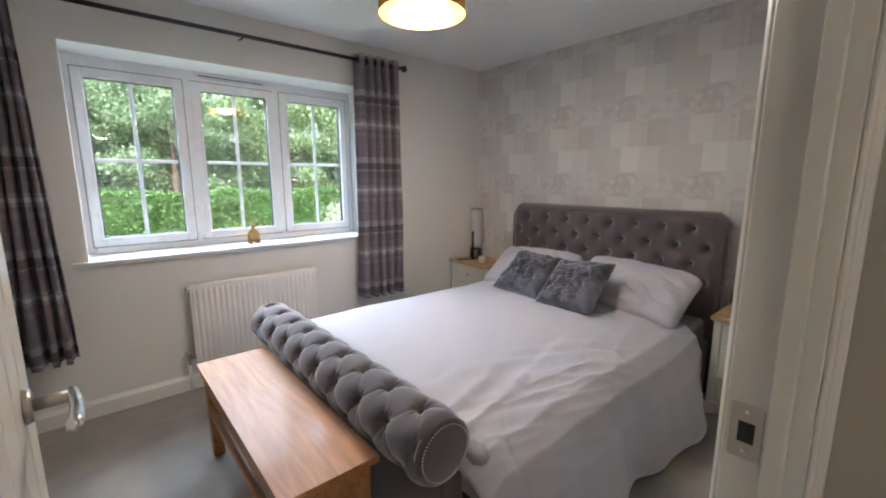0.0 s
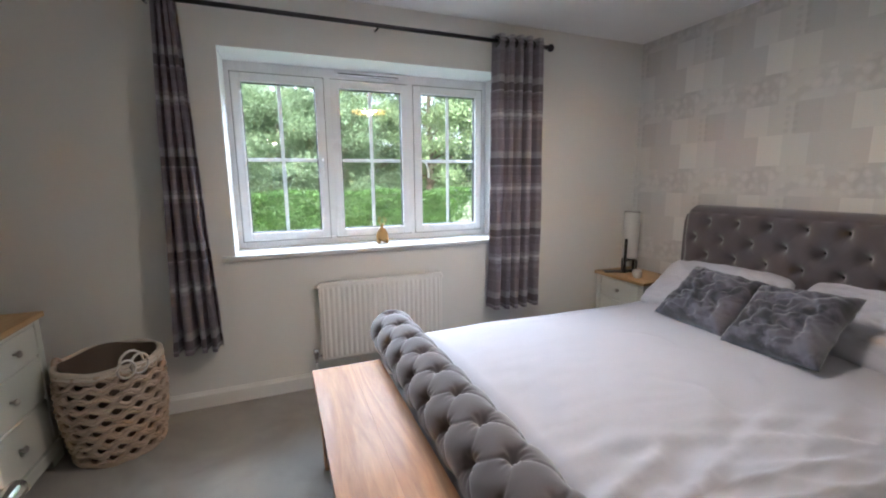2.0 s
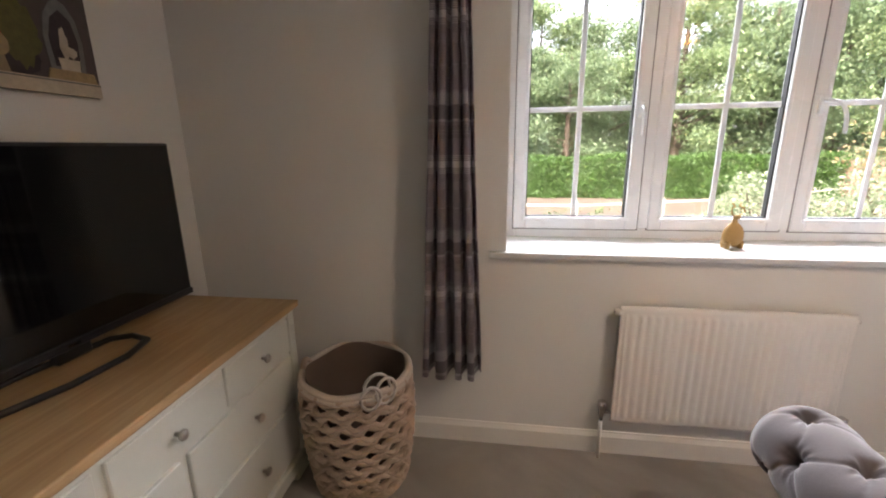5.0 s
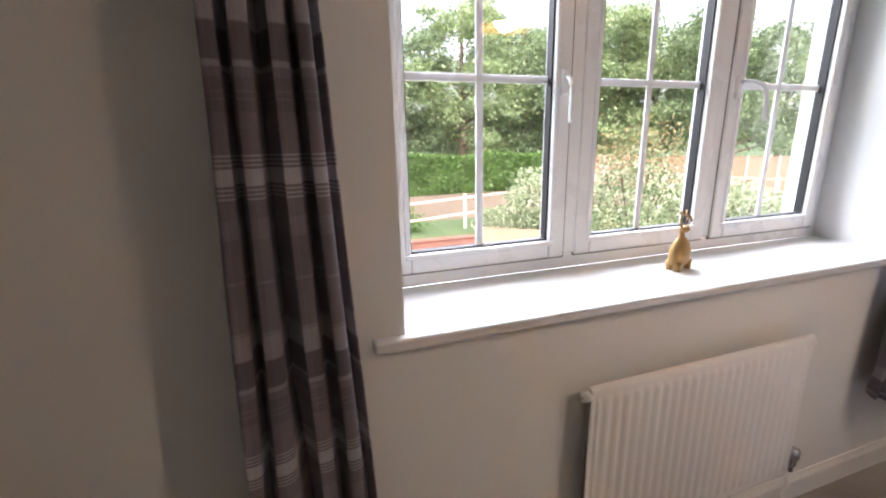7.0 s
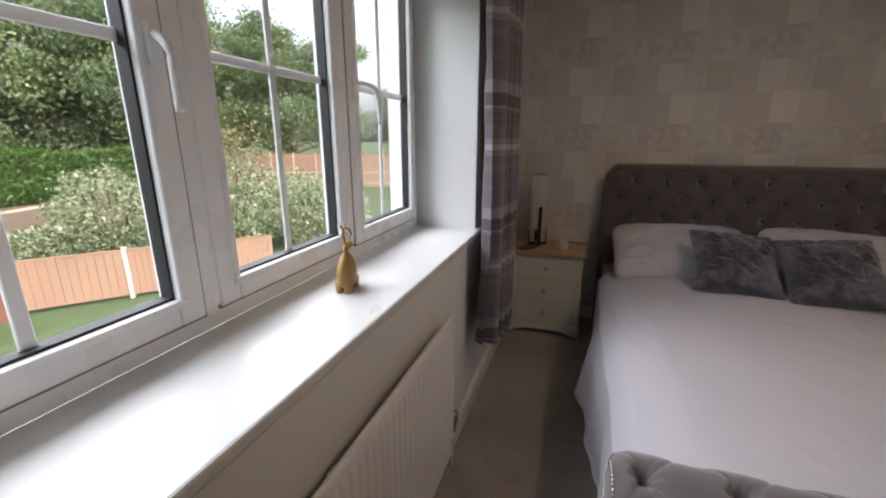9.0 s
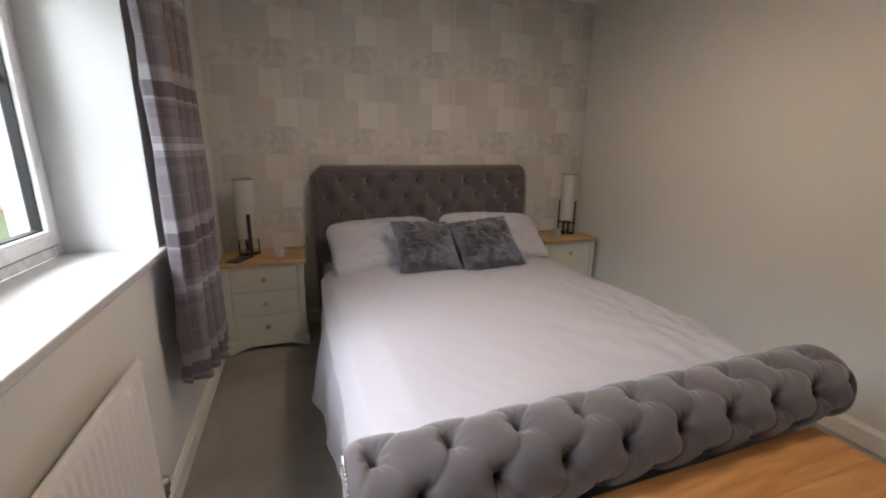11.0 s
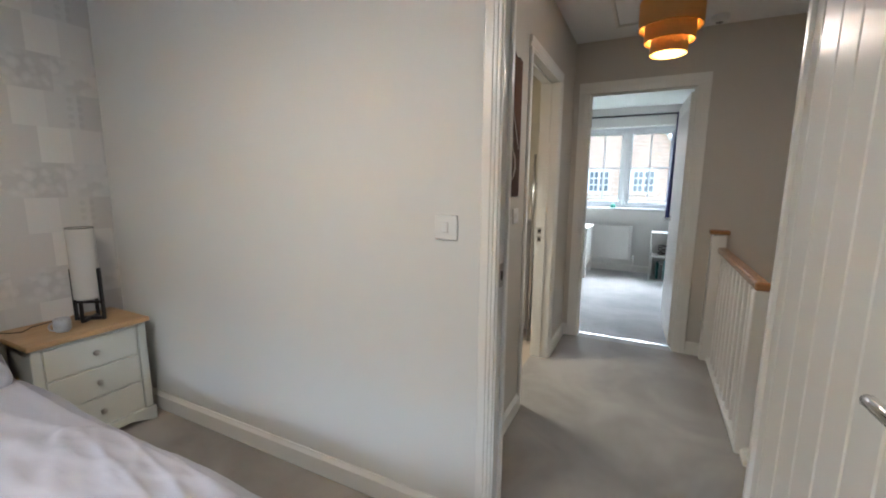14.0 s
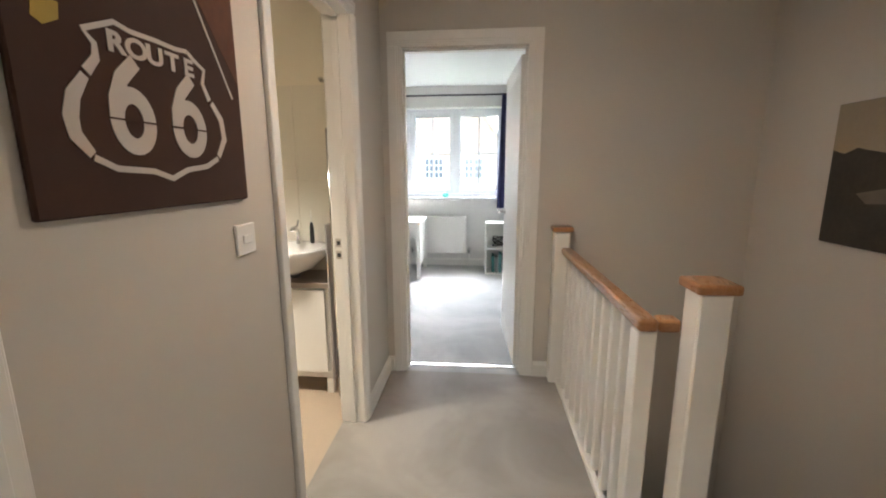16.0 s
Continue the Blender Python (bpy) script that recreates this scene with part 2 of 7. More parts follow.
def brickwork(name, col, mortar):
    m, nt, p = nodes_of(name)
    tc = nt.nodes.new("ShaderNodeTexCoord")
    sep = nt.nodes.new("ShaderNodeSeparateXYZ")
    comb = nt.nodes.new("ShaderNodeCombineXYZ")
    link(nt, tc.outputs["Object"], sep.inputs[0])
    link(nt, math_node(nt, "ADD", sep.outputs[0], sep.outputs[1]), comb.inputs[0])
    link(nt, sep.outputs[2], comb.inputs[1])
    b = nt.nodes.new("ShaderNodeTexBrick")
    b.inputs["Scale"].default_value = 1.0
    b.inputs["Brick Width"].default_value, b.inputs["Row Height"].default_value, b.inputs["Mortar Size"].default_value = 0.225, 0.075, 0.01
    b.inputs["Color1"].default_value, b.inputs["Color2"].default_value, b.inputs["Mortar"].default_value = (*dim(col, 0.8), 1), (*dim(col, 1.2), 1), (*mortar, 1)
    link(nt, comb.outputs[0], b.inputs["Vector"])
    n = noise_tex(nt, coords(nt), 3, 4)
    link(nt, mix(nt, math_node(nt, "MULTIPLY", n, 0.4), b.outputs["Color"], dim(col, 0.7)), p.inputs["Base Color"])
    p.inputs["Roughness"].default_value = 0.9
    bump(nt, p, b.outputs["Fac"], -0.006, 0.5)
    return m


def glass_mat(name, tint=(1, 1, 1), rough=0.0):
    m, nt, p = nodes_of(name)
    t, gl, mx, fr = (nt.nodes.new("ShaderNode" + k) for k in ("BsdfTransparent", "BsdfGlossy", "MixShader", "LayerWeight"))
    t.inputs[0].default_value = (*tint, 1)
    gl.inputs["Roughness"].default_value = rough
    fr.inputs[0].default_value = 0.5
    link(nt, math_node(nt, "ADD", 0.045, math_node(nt, "MULTIPLY", math_node(nt, "POWER", fr.outputs["Facing"], 4.0), 0.85)), mx.inputs[0])
    link(nt, t.outputs[0], mx.inputs[1]), link(nt, gl.outputs[0], mx.inputs[2])
    link(nt, mx.outputs[0], nt.nodes["Material Output"].inputs[0])
    return m


WALL = plain("wall_paint", (0.73, 0.715, 0.68), 0.75, var=0.03, big=1.2, fine=140, relief=0.0004, strength=0.25)
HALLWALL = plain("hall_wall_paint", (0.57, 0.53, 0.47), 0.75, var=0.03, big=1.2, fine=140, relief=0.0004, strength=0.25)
BATHWALL = plain("bathroom_wall_paint", (0.8, 0.745, 0.63), 0.6, var=0.03, big=1.0, fine=120)
CEIL = plain("ceiling_paint", (0.82, 0.82, 0.81), 0.85, var=0.02, big=1.0, fine=150, relief=0.0005)
GLOSS = plain("white_gloss_paint", (0.78, 0.76, 0.71), 0.32, var=0.02, big=4, fine=40, relief=0.0003, strength=0.2)
PVC = plain("white_pvc", (0.82, 0.83, 0.85), 0.28, var=0.015, big=5, fine=50, relief=0.0001, strength=0.1)
SILLP = plain("sill_gloss_paint", (0.66, 0.66, 0.65), 0.3, var=0.015, big=3, fine=30, relief=0.0002, strength=0.2)
GASKET = plain("grey_gasket", (0.2, 0.2, 0.21), 0.6)
SEAL = plain("black_rubber_seal", (0.02, 0.02, 0.022), 0.6)
RADW = plain("radiator_enamel", (0.78, 0.75, 0.71), 0.35, var=0.02, relief=0.0002)
CARPET = carpet("greige_carpet", (0.35, 0.315, 0.275))
CARPET2 = carpet("pale_grey_carpet", (0.48, 0.465, 0.44))
VINYL = plain("bathroom_floor_vinyl", (0.42, 0.33, 0.24), 0.45, var=0.1, big=4)
PAPER = wallpaper("patchwork_wallpaper")
TARTAN = tartan("grey_tartan")
VELVET = velvet("charcoal_velvet", (0.11, 0.092, 0.096))
# button velvet darkened in its colour to give the shade of the deep pits
BUTTON_SHADE = plain("shaded_button_velvet", (0.022, 0.019, 0.021), 0.9)
REVEAL = plain("white_reveal_paint", (0.8, 0.8, 0.79), 0.6, var=0.02, relief=0.0002)
CRUSHED = velvet("crushed_velvet", (0.054, 0.051, 0.062), 1.5)
LINEN = plain("mauve_grey_cotton", (0.46, 0.448, 0.488), 0.9, var=0.04, big=2.5, fine=350, relief=0.0005, sheen=0.08)
SHEET = plain("grey_fitted_sheet", (0.33, 0.3, 0.31), 0.9, var=0.04, fine=300, sheen=0.2)
BLACK = plain("black_satin_metal", (0.018, 0.016, 0.016), 0.35, 0.4)
ROD = plain("pewter_metal", (0.055, 0.05, 0.055), 0.35, 0.8)
CHROME = plain("polished_chrome", (0.72, 0.71, 0.7), 0.16, 1.0, var=0.02, relief=0)
NICKEL = plain("satin_nickel", (0.5, 0.46, 0.41), 0.3, 1.0, var=0.03, relief=0.0001)
BENCHW = wood("honey_wood", (0.3, 0.115, 0.032), (0.52, 0.25, 0.075), 0.5, (10, 1, 10), 0.06)
OAK = wood("light_oak", (0.4, 0.25, 0.115), (0.56, 0.38, 0.2), 0.45, (12, 1, 12))
OAKRAIL = wood("varnished_oak", (0.26, 0.12, 0.045), (0.4, 0.2, 0.08), 0.28, (12, 1, 12), 0.4)
CREAM = plain("sage_white_paint", (0.62, 0.62, 0.56), 0.5, var=0.03, big=4, fine=70, relief=0.0004)
SCREEN = plain("tv_screen", (0.004, 0.004, 0.005), 0.06, var=0.0, relief=0)
TVPLASTIC = plain("black_plastic", (0.012, 0.012, 0.013), 0.3)
ROPE = plain("cotton_rope", (0.47, 0.355, 0.275), 0.95, var=0.22, big=12, fine=180, relief=0.002, strength=0.7)
RIMROPE = plain("pale_rope", (0.56, 0.48, 0.4), 0.95, var=0.15, big=12, fine=180, relief=0.002, strength=0.7)
SACK = plain("basket_liner", (0.15, 0.11, 0.085), 0.95, var=0.1, big=8, fine=200, relief=0.001)
BRASS = plain("aged_gold_paint", (0.4, 0.235, 0.075), 0.55, 0.12, var=0.2, big=25)
OPAL = plain("opal_glass", (0.58, 0.56, 0.53), 0.25, var=0.02, relief=0)
CERAMIC = plain("glazed_ceramic", (0.7, 0.68, 0.66), 0.2, var=0.05, relief=0.0002)
MUG = plain("speckled_grey_glaze", (0.42, 0.43, 0.44), 0.3, var=0.2, big=60)
SWITCHP = plain("switch_plastic", (0.8, 0.79, 0.76), 0.3, var=0.01, relief=0)
DARKWOOD = plain("dark_bed_slat_cloth", (0.03, 0.028, 0.03), 0.9)
GLASS = glass_mat("window_glass")
GLOWBULB = glowing("lit_bulb", (1.0, 0.75, 0.42), 3.0)
CANVAS = plain("dark_brown_canvas", (0.05, 0.02, 0.011), 0.9, var=0.3, big=4, fine=30, relief=0.0008)
SIGNW = plain("off_white_stencil", (0.52, 0.47, 0.42), 0.75, var=0.1, big=15)


# ---- builders ----
def part(name, bm, material, parent=None, label="", smooth=False, kind="", category="", group="", loc=None):
    """Links a bmesh as one mesh object, under a thing or at top level."""
    me = bpy.data.meshes.new(name)
    bm.to_mesh(me)
    bm.free()
    me.materials.append(material)
    if smooth:
        me.shade_smooth()
    ob = new(name, me)
    ob.parent = parent
    if loc:
        ob.matrix_basis = pose(*loc)
    return tagged(ob, label, category, group, kind)


def thing(name, label, category, loc=(0, 0, 0), rz=0, group="", kind=""):
    e = new(name)
    e.empty_display_size = 0.1
    e.matrix_basis = pose(*loc, 0, 0, rz)
    return tagged(e, label, category, group, kind)


def box(bm, x0, x1, y0, y1, z0, z1, bevel=0.0, seg=1):
    r = bmesh.ops.create_cube(bm, size=1.0)["verts"]
    for v in r:
        v.co = Vector(((x0 + x1) / 2 + v.co.x * (x1 - x0), (y0 + y1) / 2 + v.co.y * (y1 - y0), (z0 + z1) / 2 + v.co.z * (z1 - z0)))
    if bevel:
        es = {e for v in r for e in v.link_edges}
        bmesh.ops.bevel(bm, geom=list(es), offset=bevel, segments=seg, affect="EDGES", profile=0.5)
    return bm


def boxed(*a, **k):
    return box(bmesh.new(), *a, **k)


def cyl(bm, r0, r1, z0, z1, n=20, m=None, caps=True):
    r = bmesh.ops.create_cone(bm, cap_ends=caps, segments=n, radius1=r0, radius2=r1, depth=z1 - z0)["verts"]
    for v in r:
        v.co.z += (z0 + z1) / 2
        if m is not None:
            v.co = m @ v.co
    return bm


def lathe(bm, rows, n=24, m=None):
    """A turned shape from (radius, height) rows, closed at both ends."""
    rings = []
    for r, z in rows:
        ring = []
        for i in range(n):
            a = 2 * math.pi * i / n
            co = Vector((r * math.cos(a), r * math.sin(a), z))
            ring.append(bm.verts.new(m @ co if m is not None else co))
        rings.append(ring)
    for a, b in zip(rings, rings[1:]):
        for i in range(n):
            bm.faces.new((a[i], a[(i + 1) % n], b[(i + 1) % n], b[i]))
    bm.faces.new(rings[0][::-1]), bm.faces.new(rings[-1])
    return bm


def tube(bm, pts, r, n=8, closed=False):
    """A round bar along points."""
    pts = [Vector(p) for p in pts]
    rings, count = [], len(pts)
    up = Vector((0.013, 0.021, 1)).normalized()
    for i, p in enumerate(pts):
        a, b = (pts[i - 1], pts[(i + 1) % count]) if closed else (pts[max(i - 1, 0)], pts[min(i + 1, count - 1)])
        d = (b - a).normalized()
        s = d.cross(up)
        if s.length < 0.2:
            s = d.cross(Vector((1, 0.1, 0)))
        s.normalize()
        t = d.cross(s)
        rings.append([bm.verts.new(p + r * (math.cos(k * 2 * math.pi / n) * s + math.sin(k * 2 * math.pi / n) * t)) for k in range(n)])
    pairs = list(zip(rings, rings[1:])) + ([(rings[-1], rings[0])] if closed else [])
    for a, b in pairs:
        for k in range(n):
            bm.faces.new((a[k], a[(k + 1) % n], b[(k + 1) % n], b[k]))
    if not closed:
        bm.faces.new(rings[0][::-1]), bm.faces.new(rings[-1])
    return bm


def grid_sheet(fn, nu, nv, wrap_u=False):
    """A sheet of points fn(i, j) as a bmesh."""
    bm = bmesh.new()
    vs = [[bm.verts.new(fn(i / nu, j / nv)) for j in range(nv + 1)] for i in range(nu if wrap_u else nu + 1)]
    for i in range(nu):
        for j in range(nv):
            a, b = vs[i], vs[(i + 1) % len(vs)]
            bm.faces.new((a[j], b[j], b[j + 1], a[j + 1]))
    return bm


def thicken(ob, t, offset=-1.0):
    s = ob.modifiers.new("thickness", "SOLIDIFY")
    s.thickness, s.offset = t, offset
    return ob


def n3(x, y, z, s=1.0):
    return noise.noise(Vector((x * s, y * s, z * s)))


def wall_with_openings(name, axis, face, back, a0, a1, z0, z1, holes, mat):
    """A wall between two planes of one axis, with rectangular holes (lo, hi, bottom, top) along the other."""
    bm = bmesh.new()

    def put(u0, u1, w0, w1):
        if u1 - u0 > 1e-4 and w1 - w0 > 1e-4:
            if axis == "y":
                box(bm, u0, u1, min(face, back), max(face, back), w0, w1)
            else:
                box(bm, min(face, back), max(face, back), u0, u1, w0, w1)

    at = a0
    for lo, hi, bot, top in sorted(holes):
        put(at, lo, z0, z1)
        put(lo, hi, z0, bot), put(lo, hi, top, z1)
        at = hi
    put(at, a1, z0, z1)
    return part(name, bm, mat, kind="structure")


def skirting(name, x0, y0, x1, y1, side, h=0.1, t=0.016):
    """A skirting board along a wall line, with a sloped top; side: +1 or -1, the way that it stands off."""
    bm = bmesh.new()
    along_x = abs(x1 - x0) > abs(y1 - y0)
    prof = [(0, 0), (t, 0), (t, h * 0.78), (t * 0.45, h * 0.93), (t * 0.3, h), (0, h)]
    ends = []
    for x, y in ((x0, y0), (x1, y1)):
        ends.append([bm.verts.new((x, y + side * d, z) if along_x else (x + side * d, y, z)) for d, z in prof])
    n = len(prof)
    for i in range(n):
        bm.faces.new((ends[0][i], ends[0][(i + 1) % n], ends[1][(i + 1) % n], ends[1][i]))
    bm.faces.new(ends[0][::-1]), bm.faces.new(ends[1])
    bmesh.ops.recalc_face_normals(bm, faces=bm.faces)
    return part(name, bm, GLOSS, kind="structure")


def architrave(parent, axis, plane, out, lo, hi, top, w=0.045, t=0.016):
    """Moulded trim round an opening, lapping its lining; out: +1 or -1, the way that it stands off its wall."""
    lo, hi, top, w = lo + 0.012, hi - 0.012, top - 0.012, w + 0.012
    def put(nm, u0, u1, w0, w1):
        bm = bmesh.new()
        for k, (du, dt) in enumerate(((0, t * 0.55), (0.012, t * 0.8), (0.024, t))):
            a0, a1, b0, b1 = u0, u1, w0, w1
            if nm == "head_trim":
                b0, b1, a0, a1 = w0 + du, w1 - 0.0005 * k, u0 + 0.0005 * k, u1 - 0.0005 * k
            elif u0 < lo:
                a0, a1 = u0 + 0.0005 * k, u1 - du
            else:
                a0, a1 = u0 + du, u1 - 0.0005 * k
            p0, p1 = sorted((plane + out * 0.001 * k, plane + out * dt))
            if axis == "y":
                box(bm, a0, a1, p0, p1, b0, b1, 0.003)
            else:
                box(bm, p0, p1, a0, a1, b0, b1, 0.003)
        part(nm, bm, GLOSS, parent)
    put("side_trim", lo - w, lo, 0, top)
    put("side_trim", hi, hi + w, 0, top)
    put("head_trim", lo - w, hi + w, top, top + w)


# ---- the rooms ----
W, E, S, N, H = -1.04, 3.33, 1.665, 4.465, 2.36        # the bedroom
HW, HE, HS, HH = -0.95, 1.195, -0.64, 2.39            # the landing
DL, DR, DT = 0.258, 1.033, 2.0                       # the bedroom's doorway
WX0, WX1, WZ0, WZ1 = 0.317, 2.09, 0.893, 2.045        # the window's opening
BY0, BY1 = -0.068, 0.70                               # the bathroom's doorway
FX0, FX1 = 0.325, 1.09                              # the back bedroom's doorway
HSN = 1.575                                           # the landing's side of the wall between
G = -2.65                                            # the ground outside

wall_with_openings("wall_north", "y", N, N + 0.42, W - 0.3, E + 0.3, G, H + 0.3, [(WX0, WX1, WZ0 - 0.03, WZ1)], WALL)
part("wall_east", boxed(E, E + 0.2, S, N, -0.1, H + 0.1), PAPER, kind="structure")
part("wall_west", boxed(W - 0.2, W, S, N, -0.1, H + 0.1), WALL, kind="structure")
wall_with_openings("wall_south", "y", S, (HSN + S) / 2, W - 0.2, E + 0.2, -0.1, H + 0.1, [(DL, DR, -0.1, DT)], WALL)
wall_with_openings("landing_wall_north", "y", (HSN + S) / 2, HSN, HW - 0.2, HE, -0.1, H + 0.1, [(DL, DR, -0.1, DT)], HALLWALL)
part("ceiling", boxed(W, E, S, N, H, H + 0.1), CEIL, kind="structure")
part("floor", boxed(W, E, S, N, -0.1, 0), CARPET, kind="structure")
# landing
LY = 0.70
bm = bmesh.new()
box(bm, 0.09, HE, HS, LY, -0.2, 0), box(bm, HW, HE, LY, HSN, -0.2, 0), box(bm, DL, DR, HSN, S, -0.1, 0)
part("landing_floor", bm, CARPET, kind="structure")
part("landing_ceiling", boxed(HW, HE, HS, HSN, HH, HH + 0.1), CEIL, kind="structure")
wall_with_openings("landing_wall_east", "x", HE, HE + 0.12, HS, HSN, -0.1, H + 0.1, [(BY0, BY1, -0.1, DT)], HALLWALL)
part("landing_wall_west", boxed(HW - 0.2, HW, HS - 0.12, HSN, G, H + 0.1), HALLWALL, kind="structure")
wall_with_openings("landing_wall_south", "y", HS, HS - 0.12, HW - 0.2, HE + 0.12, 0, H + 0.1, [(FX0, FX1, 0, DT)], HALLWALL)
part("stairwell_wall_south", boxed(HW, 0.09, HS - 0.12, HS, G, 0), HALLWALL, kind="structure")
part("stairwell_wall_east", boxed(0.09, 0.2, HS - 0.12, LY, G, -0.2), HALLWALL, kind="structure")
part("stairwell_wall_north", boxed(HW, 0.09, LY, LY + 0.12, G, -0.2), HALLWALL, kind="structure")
part("lower_floor", boxed(HW, 0.09, HS, LY, G - 0.1, G + 0.02), CARPET, kind="structure")
bm = bmesh.new()
for i in range(6):
    z = -(i + 1) * 0.19
    box(bm, HW, 0.07, LY - (i + 1) * 0.22 - 0.02, LY - i * 0.22, z - 0.19, z, 0.012)
part("stair_flight", bm, CARPET, kind="structure", label="carpeted stair flight going down from the landing")
part("stair_string", boxed(0.07, 0.105, HS, LY + 0.04, -0.24, 0.03, bevel=0.004), GLOSS, kind="structure")
# back bedroom
BX0, BX1, BS, BH = 0.08, 3.2, -3.80, 2.40
part("back_bedroom_floor", boxed(BX0, BX1, BS, HS - 0.12, -0.1, 0), CARPET2, kind="structure")
part("back_bedroom_ceiling", boxed(BX0, BX1, BS, HS - 0.12, BH, BH + 0.1), CEIL, kind="structure")
part("back_bedroom_wall_west", boxed(BX0 - 0.12, BX0, BS, HS - 0.12, -0.1, BH + 0.1), WALL, kind="structure")
part("back_bedroom_wall_east", boxed(BX1, BX1 + 0.12, BS, HS - 0.12, -0.1, BH + 0.1), WALL, kind="structure")
part("back_bedroom_wall_north", boxed(HE + 0.12, BX1 + 0.1, HS - 0.12, HS - 0.001, -0.1, BH + 0.1), WALL, kind="structure")
VX0, VX1, VZ0, VZ1 = 0.28, 2.2, 0.95, 2.13
wall_with_openings("back_bedroom_wall_south", "y", BS, BS - 0.3, BX0 - 0.2, BX1 + 0.2, G, BH + 0.3, [(VX0, VX1, VZ0 - 0.03, VZ1)], WALL)
# bathroom
part("bathroom_floor", boxed(HE + 0.12, 3.0, HS, 1.5, -0.1, 0.002), VINYL, kind="structure")
part("bathroom_ceiling", boxed(HE + 0.12, 3.0, HS, 1.5, HH, HH + 0.1), CEIL, kind="structure")
part("bathroom_wall_south", boxed(HE + 0.12, 3.1, HS, HS + 0.02, 0.002, HH), BATHWALL, kind="structure")
part("bathroom_wall_north", boxed(HE + 0.12, 3.1, 1.48, HSN, 0.002, HH), BATHWALL, kind="structure")
part("bathroom_wall_east", boxed(3.0, 3.1, HS + 0.02, 1.48, 0.002, HH), BATHWALL, kind="structure")
part("bathroom_door_threshold", boxed(HE, HE + 0.12, BY0, BY1, -0.1, 0.001), CARPET, kind="structure")
part("back_bedroom_threshold", boxed(FX0, FX1, HS - 0.12, HS, -0.1, 0), CARPET2, kind="structure")

for nm, *a in (("skirting", W, N, E, N, -1), ("skirting", DR + 0.047, S, E, S, 1), ("skirting", W, S, DL - 0.047, S, 1), ("skirting", E, S, E, N, -1), ("skirting", W, S, W, N, 1),
               ("landing_skirting", HE, HSN, HE, BY1 + 0.047, -1), ("landing_skirting", HE, BY0 - 0.047, HE, HS, -1), ("landing_skirting", HE, HS, FX1 + 0.067, HS, 1),
               ("landing_skirting", FX0 - 0.067, HS, 0.1, HS, 1), ("landing_skirting", DR + 0.047, HSN, HE, HSN, -1), ("landing_skirting", HW, 0.84, HW, HSN, 1),
               ("back_skirting", BX0, BS, BX1, BS, 1), ("back_skirting", BX0, BS, BX0, HS - 0.12, 1)):
    skirting(nm, *a)


# ---- doors ----
def door_lining(name, axis, p0, p1, lo, hi, top, stop_at, label, w=0.045):
    """The lining in an opening, with its stops and the trim on both sides."""
    d = thing(name, label, "door frame", kind="structure")
    t = 0.018
    def put(nm, u0, u1, q0, q1, w0, w1):
        a, b = sorted((q0, q1))
        bm = boxed(u0, u1, a, b, w0, w1, bevel=0.0015) if axis == "y" else boxed(a, b, u0, u1, w0, w1, bevel=0.0015)
        return part(nm, bm, GLOSS, d)
    e = 0.001
    put("jamb", lo, lo + t, p0 - e, p1 + e, 0, top - t), put("jamb", hi - t, hi, p0 - e, p1 + e, 0, top - t), put("head_jamb", lo, hi, p0 - e, p1 + e, top - t, top)
    s0, s1 = stop_at
    put("stop", lo + t, lo + t + 0.012, s0, s1, 0, top - t - 0.012), put("stop", hi - t - 0.012, hi - t, s0, s1, 0, top - t - 0.012), put("head_stop", lo + t, hi - t, s0, s1, top - t - 0.012, top - t)
    architrave(d, axis, max(p0, p1), 1, lo, hi, top, w), architrave(d, axis, min(p0, p1), -1, lo, hi, top, w)
    return d


dd = door_lining("door_1", "y", HSN, S, DL, DR, DT, (HSN + 0.02, S - 0.048), "white painted door lining with moulded trim")
bm = boxed(DR - 0.0205, DR - 0.0175, S - 0.044, S - 0.006, 0.955, 1.035, bevel=0.0008)
part("strike_plate", bm, NICKEL, dd, "satin metal strike plate")
part("latch_hole", boxed(DR - 0.0215, DR - 0.0205, S - 0.035, S - 0.016, 0.98, 1.01), SEAL, dd)
for z in (0.96 + 0.008, 1.026):
    part("screw", cyl(bmesh.new(), 0.003, 0.003, 0, 0.002, 10, pose(DR - 0.0205, S - 0.025, z, 0, -90, 0)), CHROME, dd)
dd = door_lining("door_2", "x", HE, HE + 0.12, BY0, BY1, DT, (HE + 0.05, HE + 0.08), "white painted bathroom door lining with moulded trim")
for z in (0.9, 0.96):
    part("strike_plate", boxed(HE + 0.08, HE + 0.11, BY0 + 0.018, BY0 + 0.021, z - 0.02, z + 0.022, bevel=0.0008), NICKEL, dd)
    part("latch_hole", boxed(HE + 0.086, HE + 0.104, BY0 + 0.021, BY0 + 0.022, z - 0.01, z + 0.01), SEAL, dd)
dd = door_lining("door_3", "y", HS - 0.12, HS, FX0, FX1, DT + 0.02, (HS - 0.075, HS - 0.045), "white painted back bedroom door lining with moulded trim", 0.065)
part("carpet_bar", boxed(FX0, FX1, HS - 0.11, HS - 0.085, 0, 0.006, bevel=0.002), CHROME, kind="structure", label="slim chrome carpet bar")
part("carpet_bar", boxed(DL, DR, S - 0.012, S + 0.004, 0, 0.005, bevel=0.002), NICKEL, kind="structure", label="slim chrome carpet bar")


